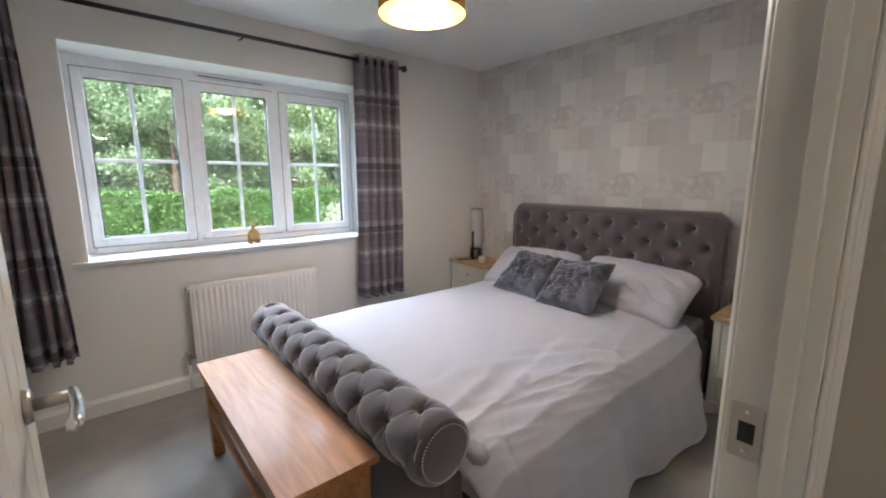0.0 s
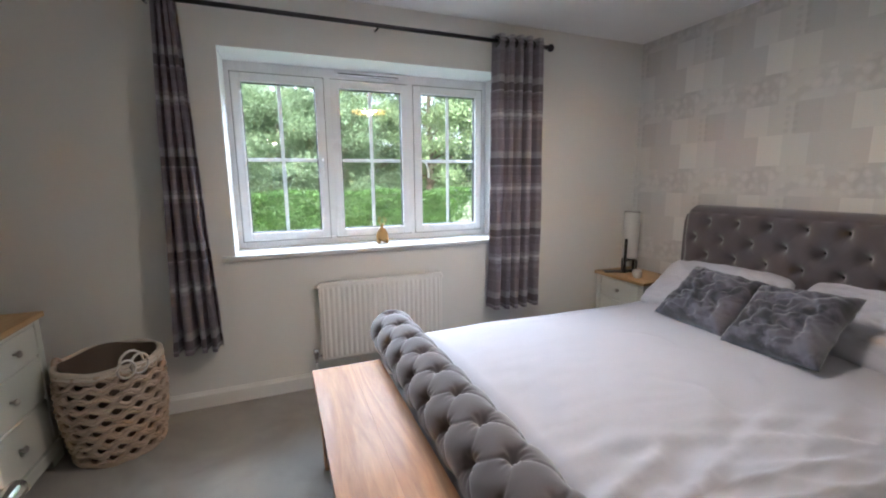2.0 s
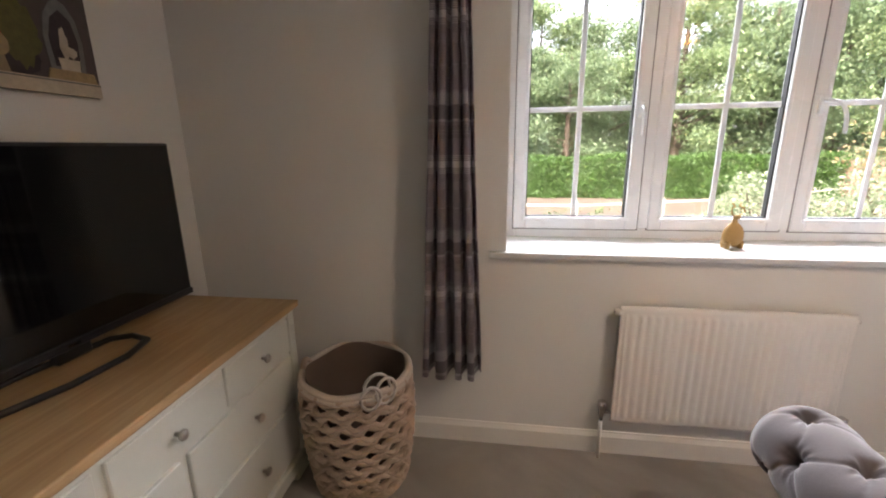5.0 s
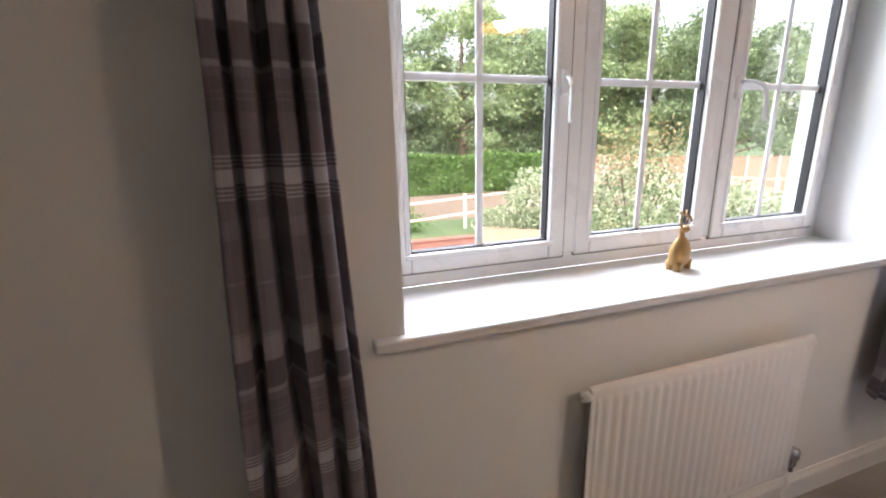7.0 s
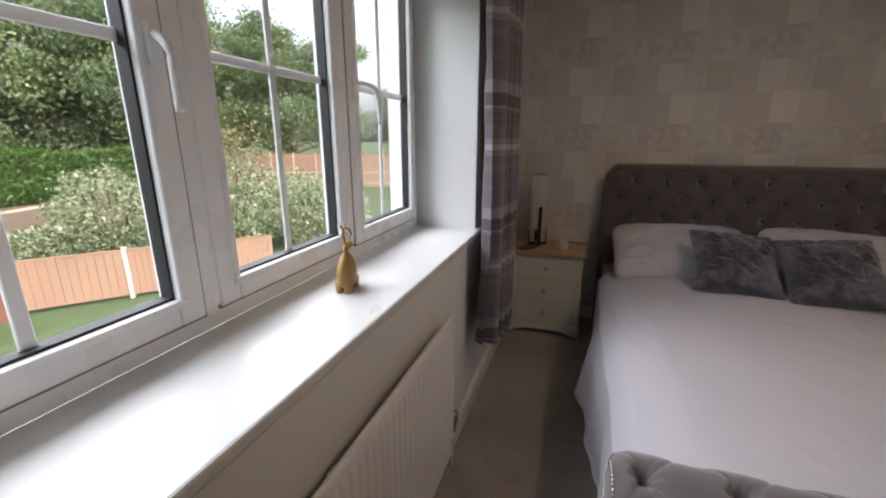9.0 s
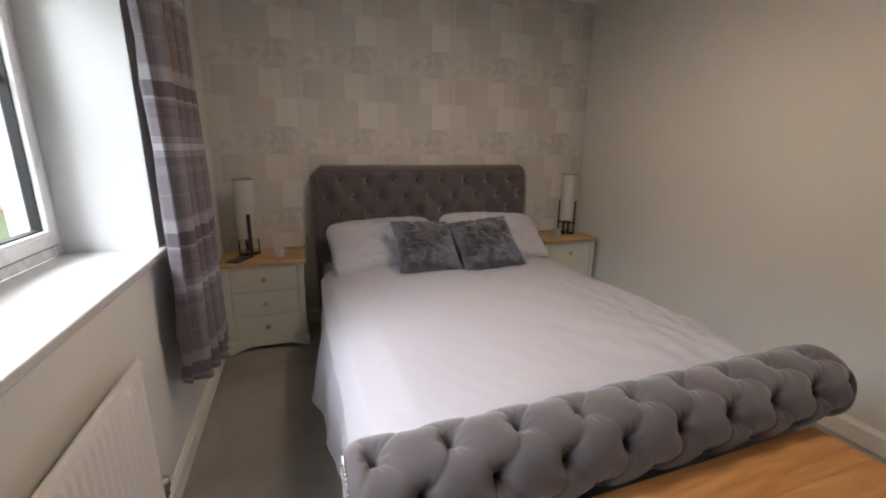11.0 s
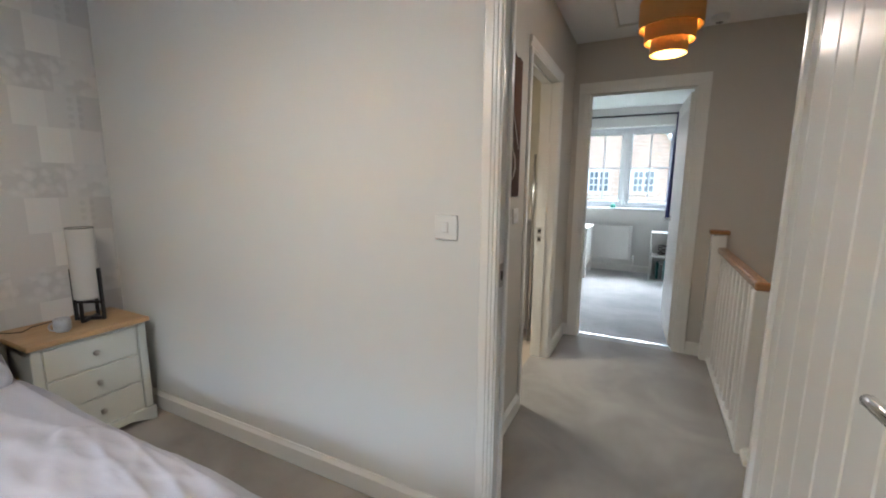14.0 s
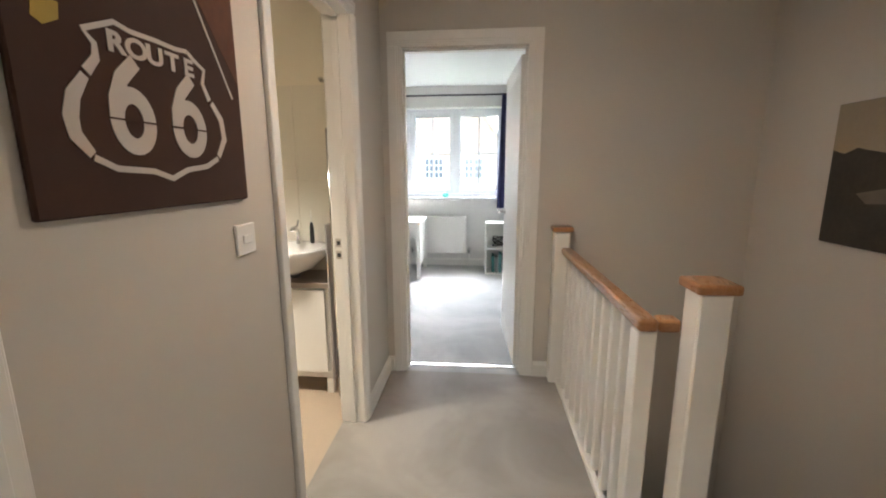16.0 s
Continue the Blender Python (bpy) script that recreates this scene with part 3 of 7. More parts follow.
def lever(parent, m):
    """Round rose, neck and a curved lever; along -y from the spindle, standing off along +x."""
    h = part("handle", cyl(bmesh.new(), 0.026, 0.024, 0, 0.009, 28, m @ pose(0, 0, 0, 0, 90, 0)), NICKEL, parent, "satin nickel lever handle", True)
    part("neck", cyl(bmesh.new(), 0.0095, 0.0095, 0.009, 0.055, 18, m @ pose(0, 0, 0, 0, 90, 0)), NICKEL, h, "", True)
    pts = [m @ Vector((0.052 + 0.006 * math.sin(k / 10 * 3), 0.012 - 0.125 * k / 10, 0.006 * math.sin(k / 10 * 3.1))) for k in range(11)]
    bm = bmesh.new()
    tube(bm, pts, 0.0095, 12)
    part("lever", bm, CHROME, h, "bright curved lever", True)


def grooved_leaf(name, label, loc, rz, width, height=1.98, group="cottage doors"):
    """A boarded door leaf, hinged at its origin and running along +y; its faces carry upright grooves."""
    d = thing(name, label, "door", loc, rz, group)
    t, fr = 0.035, 0.095
    bm = bmesh.new()
    box(bm, -t / 2 + 0.006, t / 2 - 0.006, fr - 0.01, width - fr + 0.01, 0.02, height - 0.02)
    box(bm, -t / 2, t / 2, 0, fr, 0.008, height, 0.002), box(bm, -t / 2, t / 2, width - fr, width, 0.008, height, 0.002)
    box(bm, -t / 2, t / 2, fr, width - fr, 0.008, 0.12, 0.002), box(bm, -t / 2, t / 2, fr, width - fr, height - fr, height, 0.002)
    part("frame", bm, GLOSS, d)
    n = 6
    w = (width - 2 * fr) / n
    for i in range(n):
        part("board", boxed(-t / 2 + 0.001, t / 2 - 0.001, fr + i * w + 0.001, fr + (i + 1) * w - 0.001, 0.121, height - fr - 0.001, bevel=0.004), GLOSS, d)
    for z in (0.22, 1.78):
        part("hinge", cyl(bmesh.new(), 0.006, 0.006, z - 0.05, z + 0.05, 12, pose(t / 2 + 0.004, -0.004, 0)), NICKEL, d, "", True)
    return d


leaf = grooved_leaf("door_leaf", "white grooved cottage door standing open against the bedroom wall side", (0.259, 1.675, 0), 1.9, 0.755)
lever(leaf, pose(0.0175, 0.655, 1.015))
lever(leaf, pose(-0.0175, 0.655, 1.015) @ Matrix.Scale(-1, 4, (1, 0, 0)))
leaf = grooved_leaf("door_leaf", "white grooved back bedroom door standing open into its room", (FX0 + 0.03, HS - 0.125, 0), 183, 0.74)
lever(leaf, pose(-0.0175, 0.645, 0.99) @ Matrix.Scale(-1, 4, (1, 0, 0)))


# ---- windows ----
def casement(parent, x0, x1, z0, z1, y, bars=True, handle=0):
    """One sash with its glass; y: the inner face of the sash."""
    w = 0.055
    s = thing("sash", "", "")
    s.parent = parent
    bm = bmesh.new()
    for a in ((x0, x0 + w, z0, z1), (x1 - w, x1, z0, z1), (x0 + w, x1 - w, z0, z0 + w), (x0 + w, x1 - w, z1 - w, z1)):
        box(bm, a[0], a[1], y, y + 0.055, a[2], a[3], 0.006, 2)
    for a in ((x0 + w - 0.016, x0 + w, z0 + w, z1 - w), (x1 - w, x1 - w + 0.016, z0 + w, z1 - w), (x0 + w - 0.016, x1 - w + 0.016, z0 + w - 0.016, z0 + w), (x0 + w - 0.016, x1 - w + 0.016, z1 - w, z1 - w + 0.016)):
        box(bm, a[0], a[1], y - 0.005, y + 0.01, a[2], a[3], 0.004, 2)
    part("sash_frame", bm, PVC, s, smooth=False)
    bm = bmesh.new()
    for a in ((x0 - 0.004, x0 + 0.001, z0 - 0.004, z1 + 0.004), (x1 - 0.001, x1 + 0.004, z0 - 0.004, z1 + 0.004), (x0, x1, z0 - 0.004, z0 + 0.001), (x0, x1, z1 - 0.001, z1 + 0.004)):
        box(bm, a[0], a[1], y + 0.006, y + 0.02, a[2], a[3])
    part("gasket", bm, GASKET, s)
    bm = bmesh.new()
    g = 0.005
    for a in ((x0 + w, x0 + w + g, z0 + w, z1 - w), (x1 - w - g, x1 - w, z0 + w, z1 - w), (x0 + w, x1 - w, z0 + w, z0 + w + g), (x0 + w, x1 - w, z1 - w - g, z1 - w)):
        box(bm, a[0], a[1], y + 0.012, y + 0.04, a[2], a[3])
    part("seal", bm, SEAL, s)
    pane = part("pane", boxed(x0 + w - 0.004, x1 - w + 0.004, y + 0.024, y + 0.028, z0 + w - 0.004, z1 - w + 0.004), GLASS, s)
    pane.visible_shadow = False
    if bars:
        xm, zm = (x0 + x1) / 2, (z0 + z1) / 2
        for nm, a in (("bar", (xm - 0.011, xm + 0.011, z0 + w, z1 - w)), ("bar", (x0 + w, x1 - w, zm - 0.011, zm + 0.011))):
            part(nm, boxed(a[0], a[1], y + 0.029 + (0.001 if a[2] == zm - 0.011 else 0), y + 0.036, a[2], a[3], bevel=0.002), PVC, s)
    if handle:
        hx = x1 - w / 2 if handle > 0 else x0 + w / 2
        zc = (z0 + z1) / 2
        h = part("handle", boxed(hx - 0.013, hx + 0.013, y - 0.014, y, zc - 0.045, zc + 0.025, bevel=0.004, seg=2), PVC, s, "white window handle")
        turn = 0.055 if handle < 0 else 0.0
        pts = [(hx + turn * math.sin(k / 10 * 1.7), y - 0.014 - (0.03 + 0.4 * turn) * math.sin(min(1, k / 4) * 1.57), zc + 0.005 - 0.125 * (k / 10) ** 1.3 + 0.3 * turn * math.sin(k / 10 * 3.14)) for k in range(11)]
        part("grip", tube(bmesh.new(), pts, 0.0075, 10), PVC, h, "", True)
    return s


def frame_of(parent, x0, x1, z0, z1, y, mulls, d=0.06):
    bm = bmesh.new()
    w = 0.045
    box(bm, x0, x0 + w, y, y + d, z0, z1, 0.004), box(bm, x1 - w, x1, y, y + d, z0, z1, 0.004)
    box(bm, x0 + w, x1 - w, y, y + d, z0, z0 + w, 0.004), box(bm, x0 + w, x1 - w, y, y + d, z1 - w - 0.035, z1, 0.004)
    for m in mulls:
        box(bm, m - 0.026, m + 0.026, y - 0.004, y + d, z0 + w, z1 - w, 0.008, 2)
    return part("window_frame", bm, PVC, parent)


win = thing("window_1", "white upvc three-casement window with white glazing bars", "window", kind="structure")
WY = 4.75
zf0, zf1 = WZ0 + 0.003, WZ1
m1, m2 = 0.917, 1.491
frame_of(win, WX0, WX1, zf0, zf1, WY, (m1, m2), 0.07)
zs0, zs1 = 0.937, 1.978
casement(win, WX0 + 0.034, m1 - 0.022, zs0, zs1, WY - 0.012, handle=1)
casement(win, m1 + 0.022, m2 - 0.018, zs0, zs1, WY - 0.008)
casement(win, m2 + 0.018, WX1 - 0.042, zs0, zs1, WY - 0.012, handle=-1)
vent = part("trickle_vent", boxed(0.97, 1.42, WY - 0.02, WY, 2.005, 2.036, bevel=0.003), PVC, win, "slotted white trickle vent")
part("slot", boxed(0.99, 1.40, WY - 0.0215, WY - 0.02, 2.012, 2.018), SEAL, vent)
part("window_sill", boxed(0.25, 2.16, 4.44, WY + 0.01, WZ0 - 0.025, WZ0 + 0.002, bevel=0.006, seg=2), SILLP, win, "glossy white window board")
bm = bmesh.new()
for a in ((WX0, WX0 + 0.003, WZ0, WZ1 - 0.003), (WX1 - 0.003, WX1, WZ0, WZ1 - 0.003)):
    box(bm, a[0], a[1], N + 0.001, WY, a[2], a[3])
box(bm, WX0, WX1, N + 0.001, WY, WZ1 - 0.003, WZ1)
part("reveal_lining", bm, REVEAL, win)

win2 = thing("window_2", "white upvc back window with clear panes", "window", kind="structure")
y2 = BS - 0.2
bm = bmesh.new()
frame_of(win2, VX0, VX1, VZ0, VZ1, y2, (0.95, 1.57))
for a, b in ((VX0 + 0.04, 0.932), (0.968, 1.552), (1.588, VX1 - 0.04)):
    casement(win2, a, b, VZ0 + 0.045, VZ1 - 0.045, y2 + 0.01)
part("window_sill", boxed(VX0 - 0.05, VX1 + 0.05, y2, BS + 0.05, VZ0 - 0.028, VZ0 + 0.002, bevel=0.005), SILLP, win2)


# ---- the bed ----
BN, BSO = 3.87, 2.27            # the bed's sides in y
bed = thing("bed", "charcoal buttoned velvet sleigh bed against the wallpapered wall", "bed", (1.12, 0, 0))
bx = -1.12


def tuft(u, v, pu, pv, depth, fold=0.2, pit=0.17, bow=0.0):
    """How far deep-buttoned cloth stands back at (u, v), for diamonds of pu by pv; bow bends the pleats sideways."""
    u += bow * pu * math.sin(2 * math.pi * v / pv) ** 2
    a, b = u / pu + v / pv, u / pu - v / pv
    da, db = abs(a - round(a)), abs(b - round(b))
    r = math.sqrt(da * da + db * db)
    near = min(da, db)
    ease = 0.35 + 0.65 * math.exp(-(max(da, db) / 0.33) ** 2)
    crease = math.exp(-(near / 0.022) ** 1.2)
    swell = 1 - (math.sin(math.pi * da) * math.sin(math.pi * db)) ** 0.55
    ang = math.atan2(b - round(b), a - round(a))
    gather = math.sin(ang * 9 + 2 * round(a)) * math.exp(-((r - 0.17) / 0.1) ** 2)
    return depth * (fold * (1.3 * crease * ease + 0.55 * swell + 0.5 * gather) + 0.72 * math.exp(-(r / pit) ** 1.6) + 0.2 * math.exp(-(r / (2.4 * pit)) ** 2))


# the rolled foot, a long buttoned bolster
RX, RZ, RR = 1.085, 0.534, 0.118
F0, F1 = 2.362, BN + 0.035      # the roll's ends
L0, L1 = BSO - 0.01, BN + 0.01
PU = 0.164
PUR, U0 = 0.174, 0.101         # the roll's button spacing and first button
V0 = radians(95) * RR


def roll_point(i, j):
    th = 2 * math.pi * i
    y = F0 + (F1 - F0) * j
    edge = min(1.0, min(j, 1 - j) * (F1 - F0) / 0.04)
    r = RR * (0.88 + 0.12 * math.sin(edge * math.pi / 2))
    v = th * RR
    r -= tuft(y - F0 - U0, v - V0, PUR, 2 * math.pi * RR / 3, 0.052, 0.12, 0.125, 0.1) * edge
    return (RX + r * math.cos(th), y, RZ + r * math.sin(th))


bm = grid_sheet(roll_point, 120, 380, wrap_u=True)
bm.verts.ensure_lookup_table()
part("foot_roll", bm, VELVET, bed, "deep-buttoned charcoal velvet roll", True, loc=(bx, 0, 0))
for k in range(-1, 19):
    for q in range(3):
        u = U0 + k * PUR / 2
        if not 0.02 < u < F1 - F0 - 0.03:
            continue
        v = (q + (0.5 if k % 2 else 0)) * 2 * math.pi * RR / 3 + V0
        th = v / RR
        rr = RR - 0.054
        m = Matrix.Translation((RX + bx + rr * math.cos(th), F0 + u, RZ + rr * math.sin(th))) @ Vector((math.cos(th), 0, math.sin(th))).to_track_quat("Z", "Y").to_matrix().to_4x4()
        # near-black colour paints the pit's shade onto the button
        part("button", lathe(bmesh.new(), [(0.007, 0), (0.009, 0.004), (0.007, 0.007), (0.002, 0.0085)], 12, m), BUTTON_SHADE, bed, "", True)
for y, s in ((F0 + 0.012, -1), (F1 - 0.012, 1)):
    cap = part("roll_end", lathe(bmesh.new(), [(RR * 0.9, 0), (RR * 0.89, 0.01), (RR * 0.7, 0.018), (0.002, 0.022)], 40, pose(RX + bx, y, RZ, -90 * s, 0, 0)), VELVET, bed, "round velvet roll end", True)
    for k in range(46):
        a = 2 * math.pi * k / 46 * 0.86 - 0.9
        part("stud", lathe(bmesh.new(), [(0.0042, 0), (0.003, 0.003), (0.0008, 0.004)], 8, pose(RX + bx + 0.088 * math.cos(a), y + s * 0.017, RZ + 0.088 * math.sin(a), -90 * s, 0, 0)), CHROME, cap, "", True)
part("footboard", boxed(RX + bx + 0.02, RX + bx + 0.11, F0 + 0.03, F1 - 0.02, 0.04, RZ - 0.03, bevel=0.012, seg=2), VELVET, bed, "plain velvet footboard below the roll")

# the headboard: a buttoned panel that rolls back at its top
HX = 3.175
HPU, HPV = 0.18, 0.22          # the headboard's button spacing


def head_point(i, j):
    y = (L0 + 0.0) + (L1 - L0 - 0.015) * i
    s = j * 1.12
    if s < 0.72:
        x, z, nx, nz = 0.0, 0.31 + s, -1.0, 0.0
    else:
        a = (s - 0.72) / 0.4 * math.pi * 1.15
        x, z, nx, nz = 0.075 - 0.075 * math.cos(a), 1.045 + 0.068 * math.sin(a), -math.cos(a), math.sin(a)
    lift = 0.028 if 0.15 < s < 0.98 else 0.028 * max(0, 1 - abs(s - 0.98) / 0.06) if s > 0.98 else 0.0
    edge = min(1.0, min(i, 1 - i) * 1.6 / 0.06)
    d = lift * edge - (tuft(y - 2.434, s - 0.725, HPU, HPV, 0.072, 0.034, 0.17) * edge if 0.22 < s < 0.79 else 0)
    rnd = 0.035 * (1 - math.sin(min(1, min(i, 1 - i) * 1.6 / 0.05) * math.pi / 2))
    return (HX + x + nx * d + rnd, y, z + nz * d - (rnd if s > 0.72 else 0))


part("headboard", thicken(part("tmp", grid_sheet(head_point, 280, 190), VELVET), 0.0).data and boxed(HX + 0.062, HX + 0.10, L0 + 0.005, L1 - 0.005, 0.05, 0.99, bevel=0.01), VELVET, bed, "velvet headboard back", loc=(bx, 0, 0))
tmp = bpy.data.objects["tmp"]
tmp.name, tmp.parent = "headboard_cushion", bed
tmp.modifiers.clear()
tmp.matrix_basis = pose(bx, 0, 0)
tmp.data.shade_smooth()
tagged(tmp, "deep-buttoned velvet headboard front")
for row in range(5):
    z = 1.035 - HPV / 2 * row
    for k in range(9):
        y = 2.434 + HPU * (k + (0.5 if row % 2 else 0))
        if y < L1 - 0.03:
            # button colour carries the shadow inside each headboard dimple
            part("button", lathe(bmesh.new(), [(0.014, 0), (0.016, 0.004), (0.012, 0.007), (0.002, 0.008)], 12, pose(HX + bx + 0.041, y, z, 0, -90, 0)), BUTTON_SHADE, bed, "", True)
for y in (L0 + 0.03, L1 - 0.03):
    pts = []
    bm = bmesh.new()
    prof = [(HX + 0.005, 0.0), (HX + 0.005, 0.9), (HX + 0.01, 1.03), (HX + 0.03, 1.075), (HX + 0.07, 1.085), (HX + 0.11, 1.07), (HX + 0.13, 1.03), (HX + 0.12, 1.0), (HX + 0.1, 0.96), (HX + 0.1, 0)]
    f0 = [bm.verts.new((x, y - 0.02, z)) for x, z in prof]
    f1 = [bm.verts.new((x, y + 0.02, z)) for x, z in prof]
    bm.faces.new(f0), bm.faces.new(f1[::-1])
    for k in range(len(prof)):
        bm.faces.new((f0[k], f1[k], f1[(k + 1) % len(prof)], f0[(k + 1) % len(prof)]))
    bmesh.ops.recalc_face_normals(bm, faces=bm.faces)
    bmesh.ops.bevel(bm, geom=[e for e in bm.edges if abs(e.verts[0].co.y - e.verts[1].co.y) < 0.001], offset=0.008, segments=2, affect="EDGES")
    part("side_wing", bm, VELVET, bed, "", loc=(bx, 0, 0))
for y0, y1 in ((BSO + 0.01, BSO + 0.05), (BN - 0.05, BN - 0.01)):
    part("side_rail", boxed(RX + bx + 0.11, HX + bx, y0, y1, 0.06, 0.36, bevel=0.008), VELVET, bed)
part("slats", boxed(RX + bx + 0.11, HX + bx, BSO + 0.05, BN - 0.05, 0.25, 0.30), DARKWOOD, bed)

mattress = part("mattress", boxed(1.19, 3.16, BSO + 0.03, BN - 0.03, 0.3, 0.50, bevel=0.04, seg=3), SHEET, None, "mattress in a grey fitted sheet on the bed", True, category="mattress")


def duvet_point(i, j):
    """A soft quilt over the bed, hanging down both sides. j runs across, i along."""
    x = 1.165 + 1.70 * i
    span = [(-0.13, 0.05), (-0.12, 0.17), (-0.08, 0.33), (-0.02, 0.45), (0.05, 0.515), (0.18, 0.545), (0.5, 0.565), (0.8, 0.57), (1.1, 0.565), (1.42, 0.545), (1.55, 0.515), (1.61, 0.45), (1.635, 0.33), (1.64, 0.2), (1.64, 0.10)]
    t = j * (len(span) - 1)
    k = min(int(t), len(span) - 2)
    f = t - k
    y, z = span[k][0] * (1 - f) + span[k + 1][0] * f, span[k][1] * (1 - f) + span[k + 1][1] * f
    hang = max(0.0, 1 - z / 0.5)
    near_head = max(0.0, (i - 0.8) / 0.2)
    side = -1 if j < 0.5 else 1
    y += side * hang * (0.04 * math.sin(x * 6 + 1.5 * side) + 0.02 * math.sin(x * 15)) - side * hang * (0.08 * near_head + 0.03 * max(0, 1 - i / 0.2))
    z += hang * near_head * 0.12
    w = 0.016 * n3(x * 1.2, y * 1.0, 0.3) + 0.007 * n3(x * 3.1 + 2, y * 2.3, 1.7)
    # tight creases run up the bed from the foot on the open side, and a few lie across the rest
    warp = 0.06 * n3(x * 2, y * 2, 7.7)
    q = n3((y + 0.22 * x + warp) * 17, x * 1.6, 3.3)
    w += 0.007 * (0.5 - min(1.0, abs(q) * 3.0)) * math.exp(-((y - 0.18) / 0.3) ** 2) * math.exp(-((x - 1.55) / 0.65) ** 2)
    q = n3((y - 0.5 * x + warp) * 11, (x + y) * 1.3, 6.1)
    w += 0.003 * (0.5 - min(1.0, abs(q) * 3.5)) * max(0.0, 0.35 + n3(x * 1.7, y * 1.5, 2.9))
    # creases fan out from the open side of the foot, and shorter ones lie about at random
    fan = n3(math.atan2(y + 0.35, x - 0.75) * 15, math.hypot(x - 0.75, y + 0.35) * 1.1, 5.1)
    w += 0.010 * fan * math.exp(-((x - 1.7) ** 2 + (y - 0.35) ** 2) / 0.35)
    w -= 0.010 * math.exp(-abs(n3(x * 2.3 + y * 1.2, y * 3.4 - x * 0.8, 9.0)) * 22) * max(0.0, n3(x * 1.3, y * 1.3, 4.4) + 0.3)
    w += 0.003 * n3(x * 4 + y * 9, y * 14 - x * 6, 2.2) * max(0.0, 0.4 + n3(x * 1.8, y * 1.9, 8.2))
    # a few deep pleats run the length of the open side
    q = n3((y - 0.12 * x + warp) * 8, x * 0.9, 8.8)
    w += 0.016 * (0.4 - min(1.0, abs(q) * 3.2)) * math.exp(-((y - 0.27) / 0.2) ** 2) * (0.45 + 0.55 * math.exp(-((x - 1.35) / 0.35) ** 2))
    q = n3((y + 0.35 * x) * 10, x * 1.4, 1.9)
    w += 0.011 * (0.4 - min(1.0, abs(q) * 2.6)) * math.exp(-((y - 0.2) / 0.22) ** 2) * math.exp(-((x - 1.75) / 0.4) ** 2)
    z += w * (1 - hang * 0.8)
    z = min(z, 0.60 - 0.0 * i)
    if i * 1.70 < 0.1:
        z -= 0.10 * (1 - i * 17.0) ** 2 * (1 - hang)
    y += side * hang * 0.03 * n3(x * 7, z * 2, 2)
    return (x, BSO + y, max(z, 0.04))


duvet = part("duvet", grid_sheet(duvet_point, 240, 260), LINEN, None, "crumpled mauve-grey cotton duvet spread over the bed", True, category="duvet")
thicken(duvet, 0.03, -1)
for j in (0.0, 1.0):
    part("hem", tube(bmesh.new(), [duvet_point(k / 80, j) for k in range(81)], 0.009, 6), LINEN, duvet, "rolled cotton hem", True)


def cushion(name, label, cat, centre, rx, rz, w, h, t, mat, pinch=0.12, seed=0.0, group="", ry=0, slump=0.0):
    """A stuffed cushion standing on one edge: w wide, h high, t thick."""
    bm = bmesh.new()
    n = 46
    sides = []
    for s in (1, -1):
        rows = []
        for i in range(n + 1):
            r = []
            for j in range(n + 1):
                u, v = 2 * i / n - 1, 2 * j / n - 1
                f = (max(0, 1 - u ** 4) * max(0, 1 - v ** 4)) ** 0.5
                kx, ky = 1 - pinch * (1 - v * v) * abs(u) ** 2 * 0.5, 1 - pinch * (1 - u * u) * abs(v) ** 2 * 0.5
                d = t / 2 * f * (1 + 0.16 * n3(u * 2.5 + seed, v * 2.5, s)) + (0.014 * n3(u * 5 + v * 3, v * 2 + seed, s) - 0.02 * math.exp(-abs(n3(u * 2 + seed, v * 3, 3 * s)) * 16) - 0.008 * math.exp(-abs(n3(u * 1.2 + v * 4 + seed, v * 2 - u * 3, 5 * s)) * 9)) * f
                rc = 1 - 0.11 * (u * v) ** 6 * slump
                r.append((u * w / 2 * kx * rc, v * h / 2 * ky * rc - slump * 0.02 * u * u, s * d))
            rows.append(r)
        sides.append(rows)
    verts = {}
    def V(s, i, j):
        key = (s if 0 < i < n and 0 < j < n else 0, i, j)
        if key not in verts:
            verts[key] = bm.verts.new(sides[s][i][j])
        return verts[key]
    for s in (0, 1):
        for i in range(n):
            for j in range(n):
                f = (V(s, i, j), V(s, i + 1, j), V(s, i + 1, j + 1), V(s, i, j + 1))
                bm.faces.new(f if s == 0 else f[::-1])
    ob = part(name, bm, mat, None, label, True, category=cat, group=group)
    ob.matrix_basis = pose(*centre) @ Matrix.Rotation(radians(rz), 4, "Z") @ Matrix.Rotation(radians(rx), 4, "X") @ Matrix.Rotation(radians(ry), 4, "Z")
    return ob


cushion("pillow", "mauve-grey cotton pillow leaning on the headboard near the window", "pillow", (2.93, 3.45, 0.655), 34, -90, 0.74, 0.44, 0.165, LINEN, 0.1, seed=1, group="bed pillows", ry=3, slump=1.0)
cushion("pillow", "mauve-grey cotton pillow slumped on the bed's open side", "pillow", (2.92, 2.68, 0.66), 34, -90, 0.76, 0.45, 0.17, LINEN, 0.1, seed=7, group="bed pillows", ry=-4, slump=1.0)
cushion("cushion", "square crushed velvet cushion with a blue-grey sheen on the bed", "cushion", (2.64, 3.26, 0.69), 38, -84, 0.39, 0.39, 0.15, CRUSHED, 0.2, 3, "velvet cushions", ry=-6)
cushion("cushion", "square crushed velvet cushion beside its twin on the duvet", "cushion", (2.60, 2.88, 0.69), 40, -98, 0.40, 0.39, 0.15, CRUSHED, 0.2, 11, "velvet cushions", ry=8)

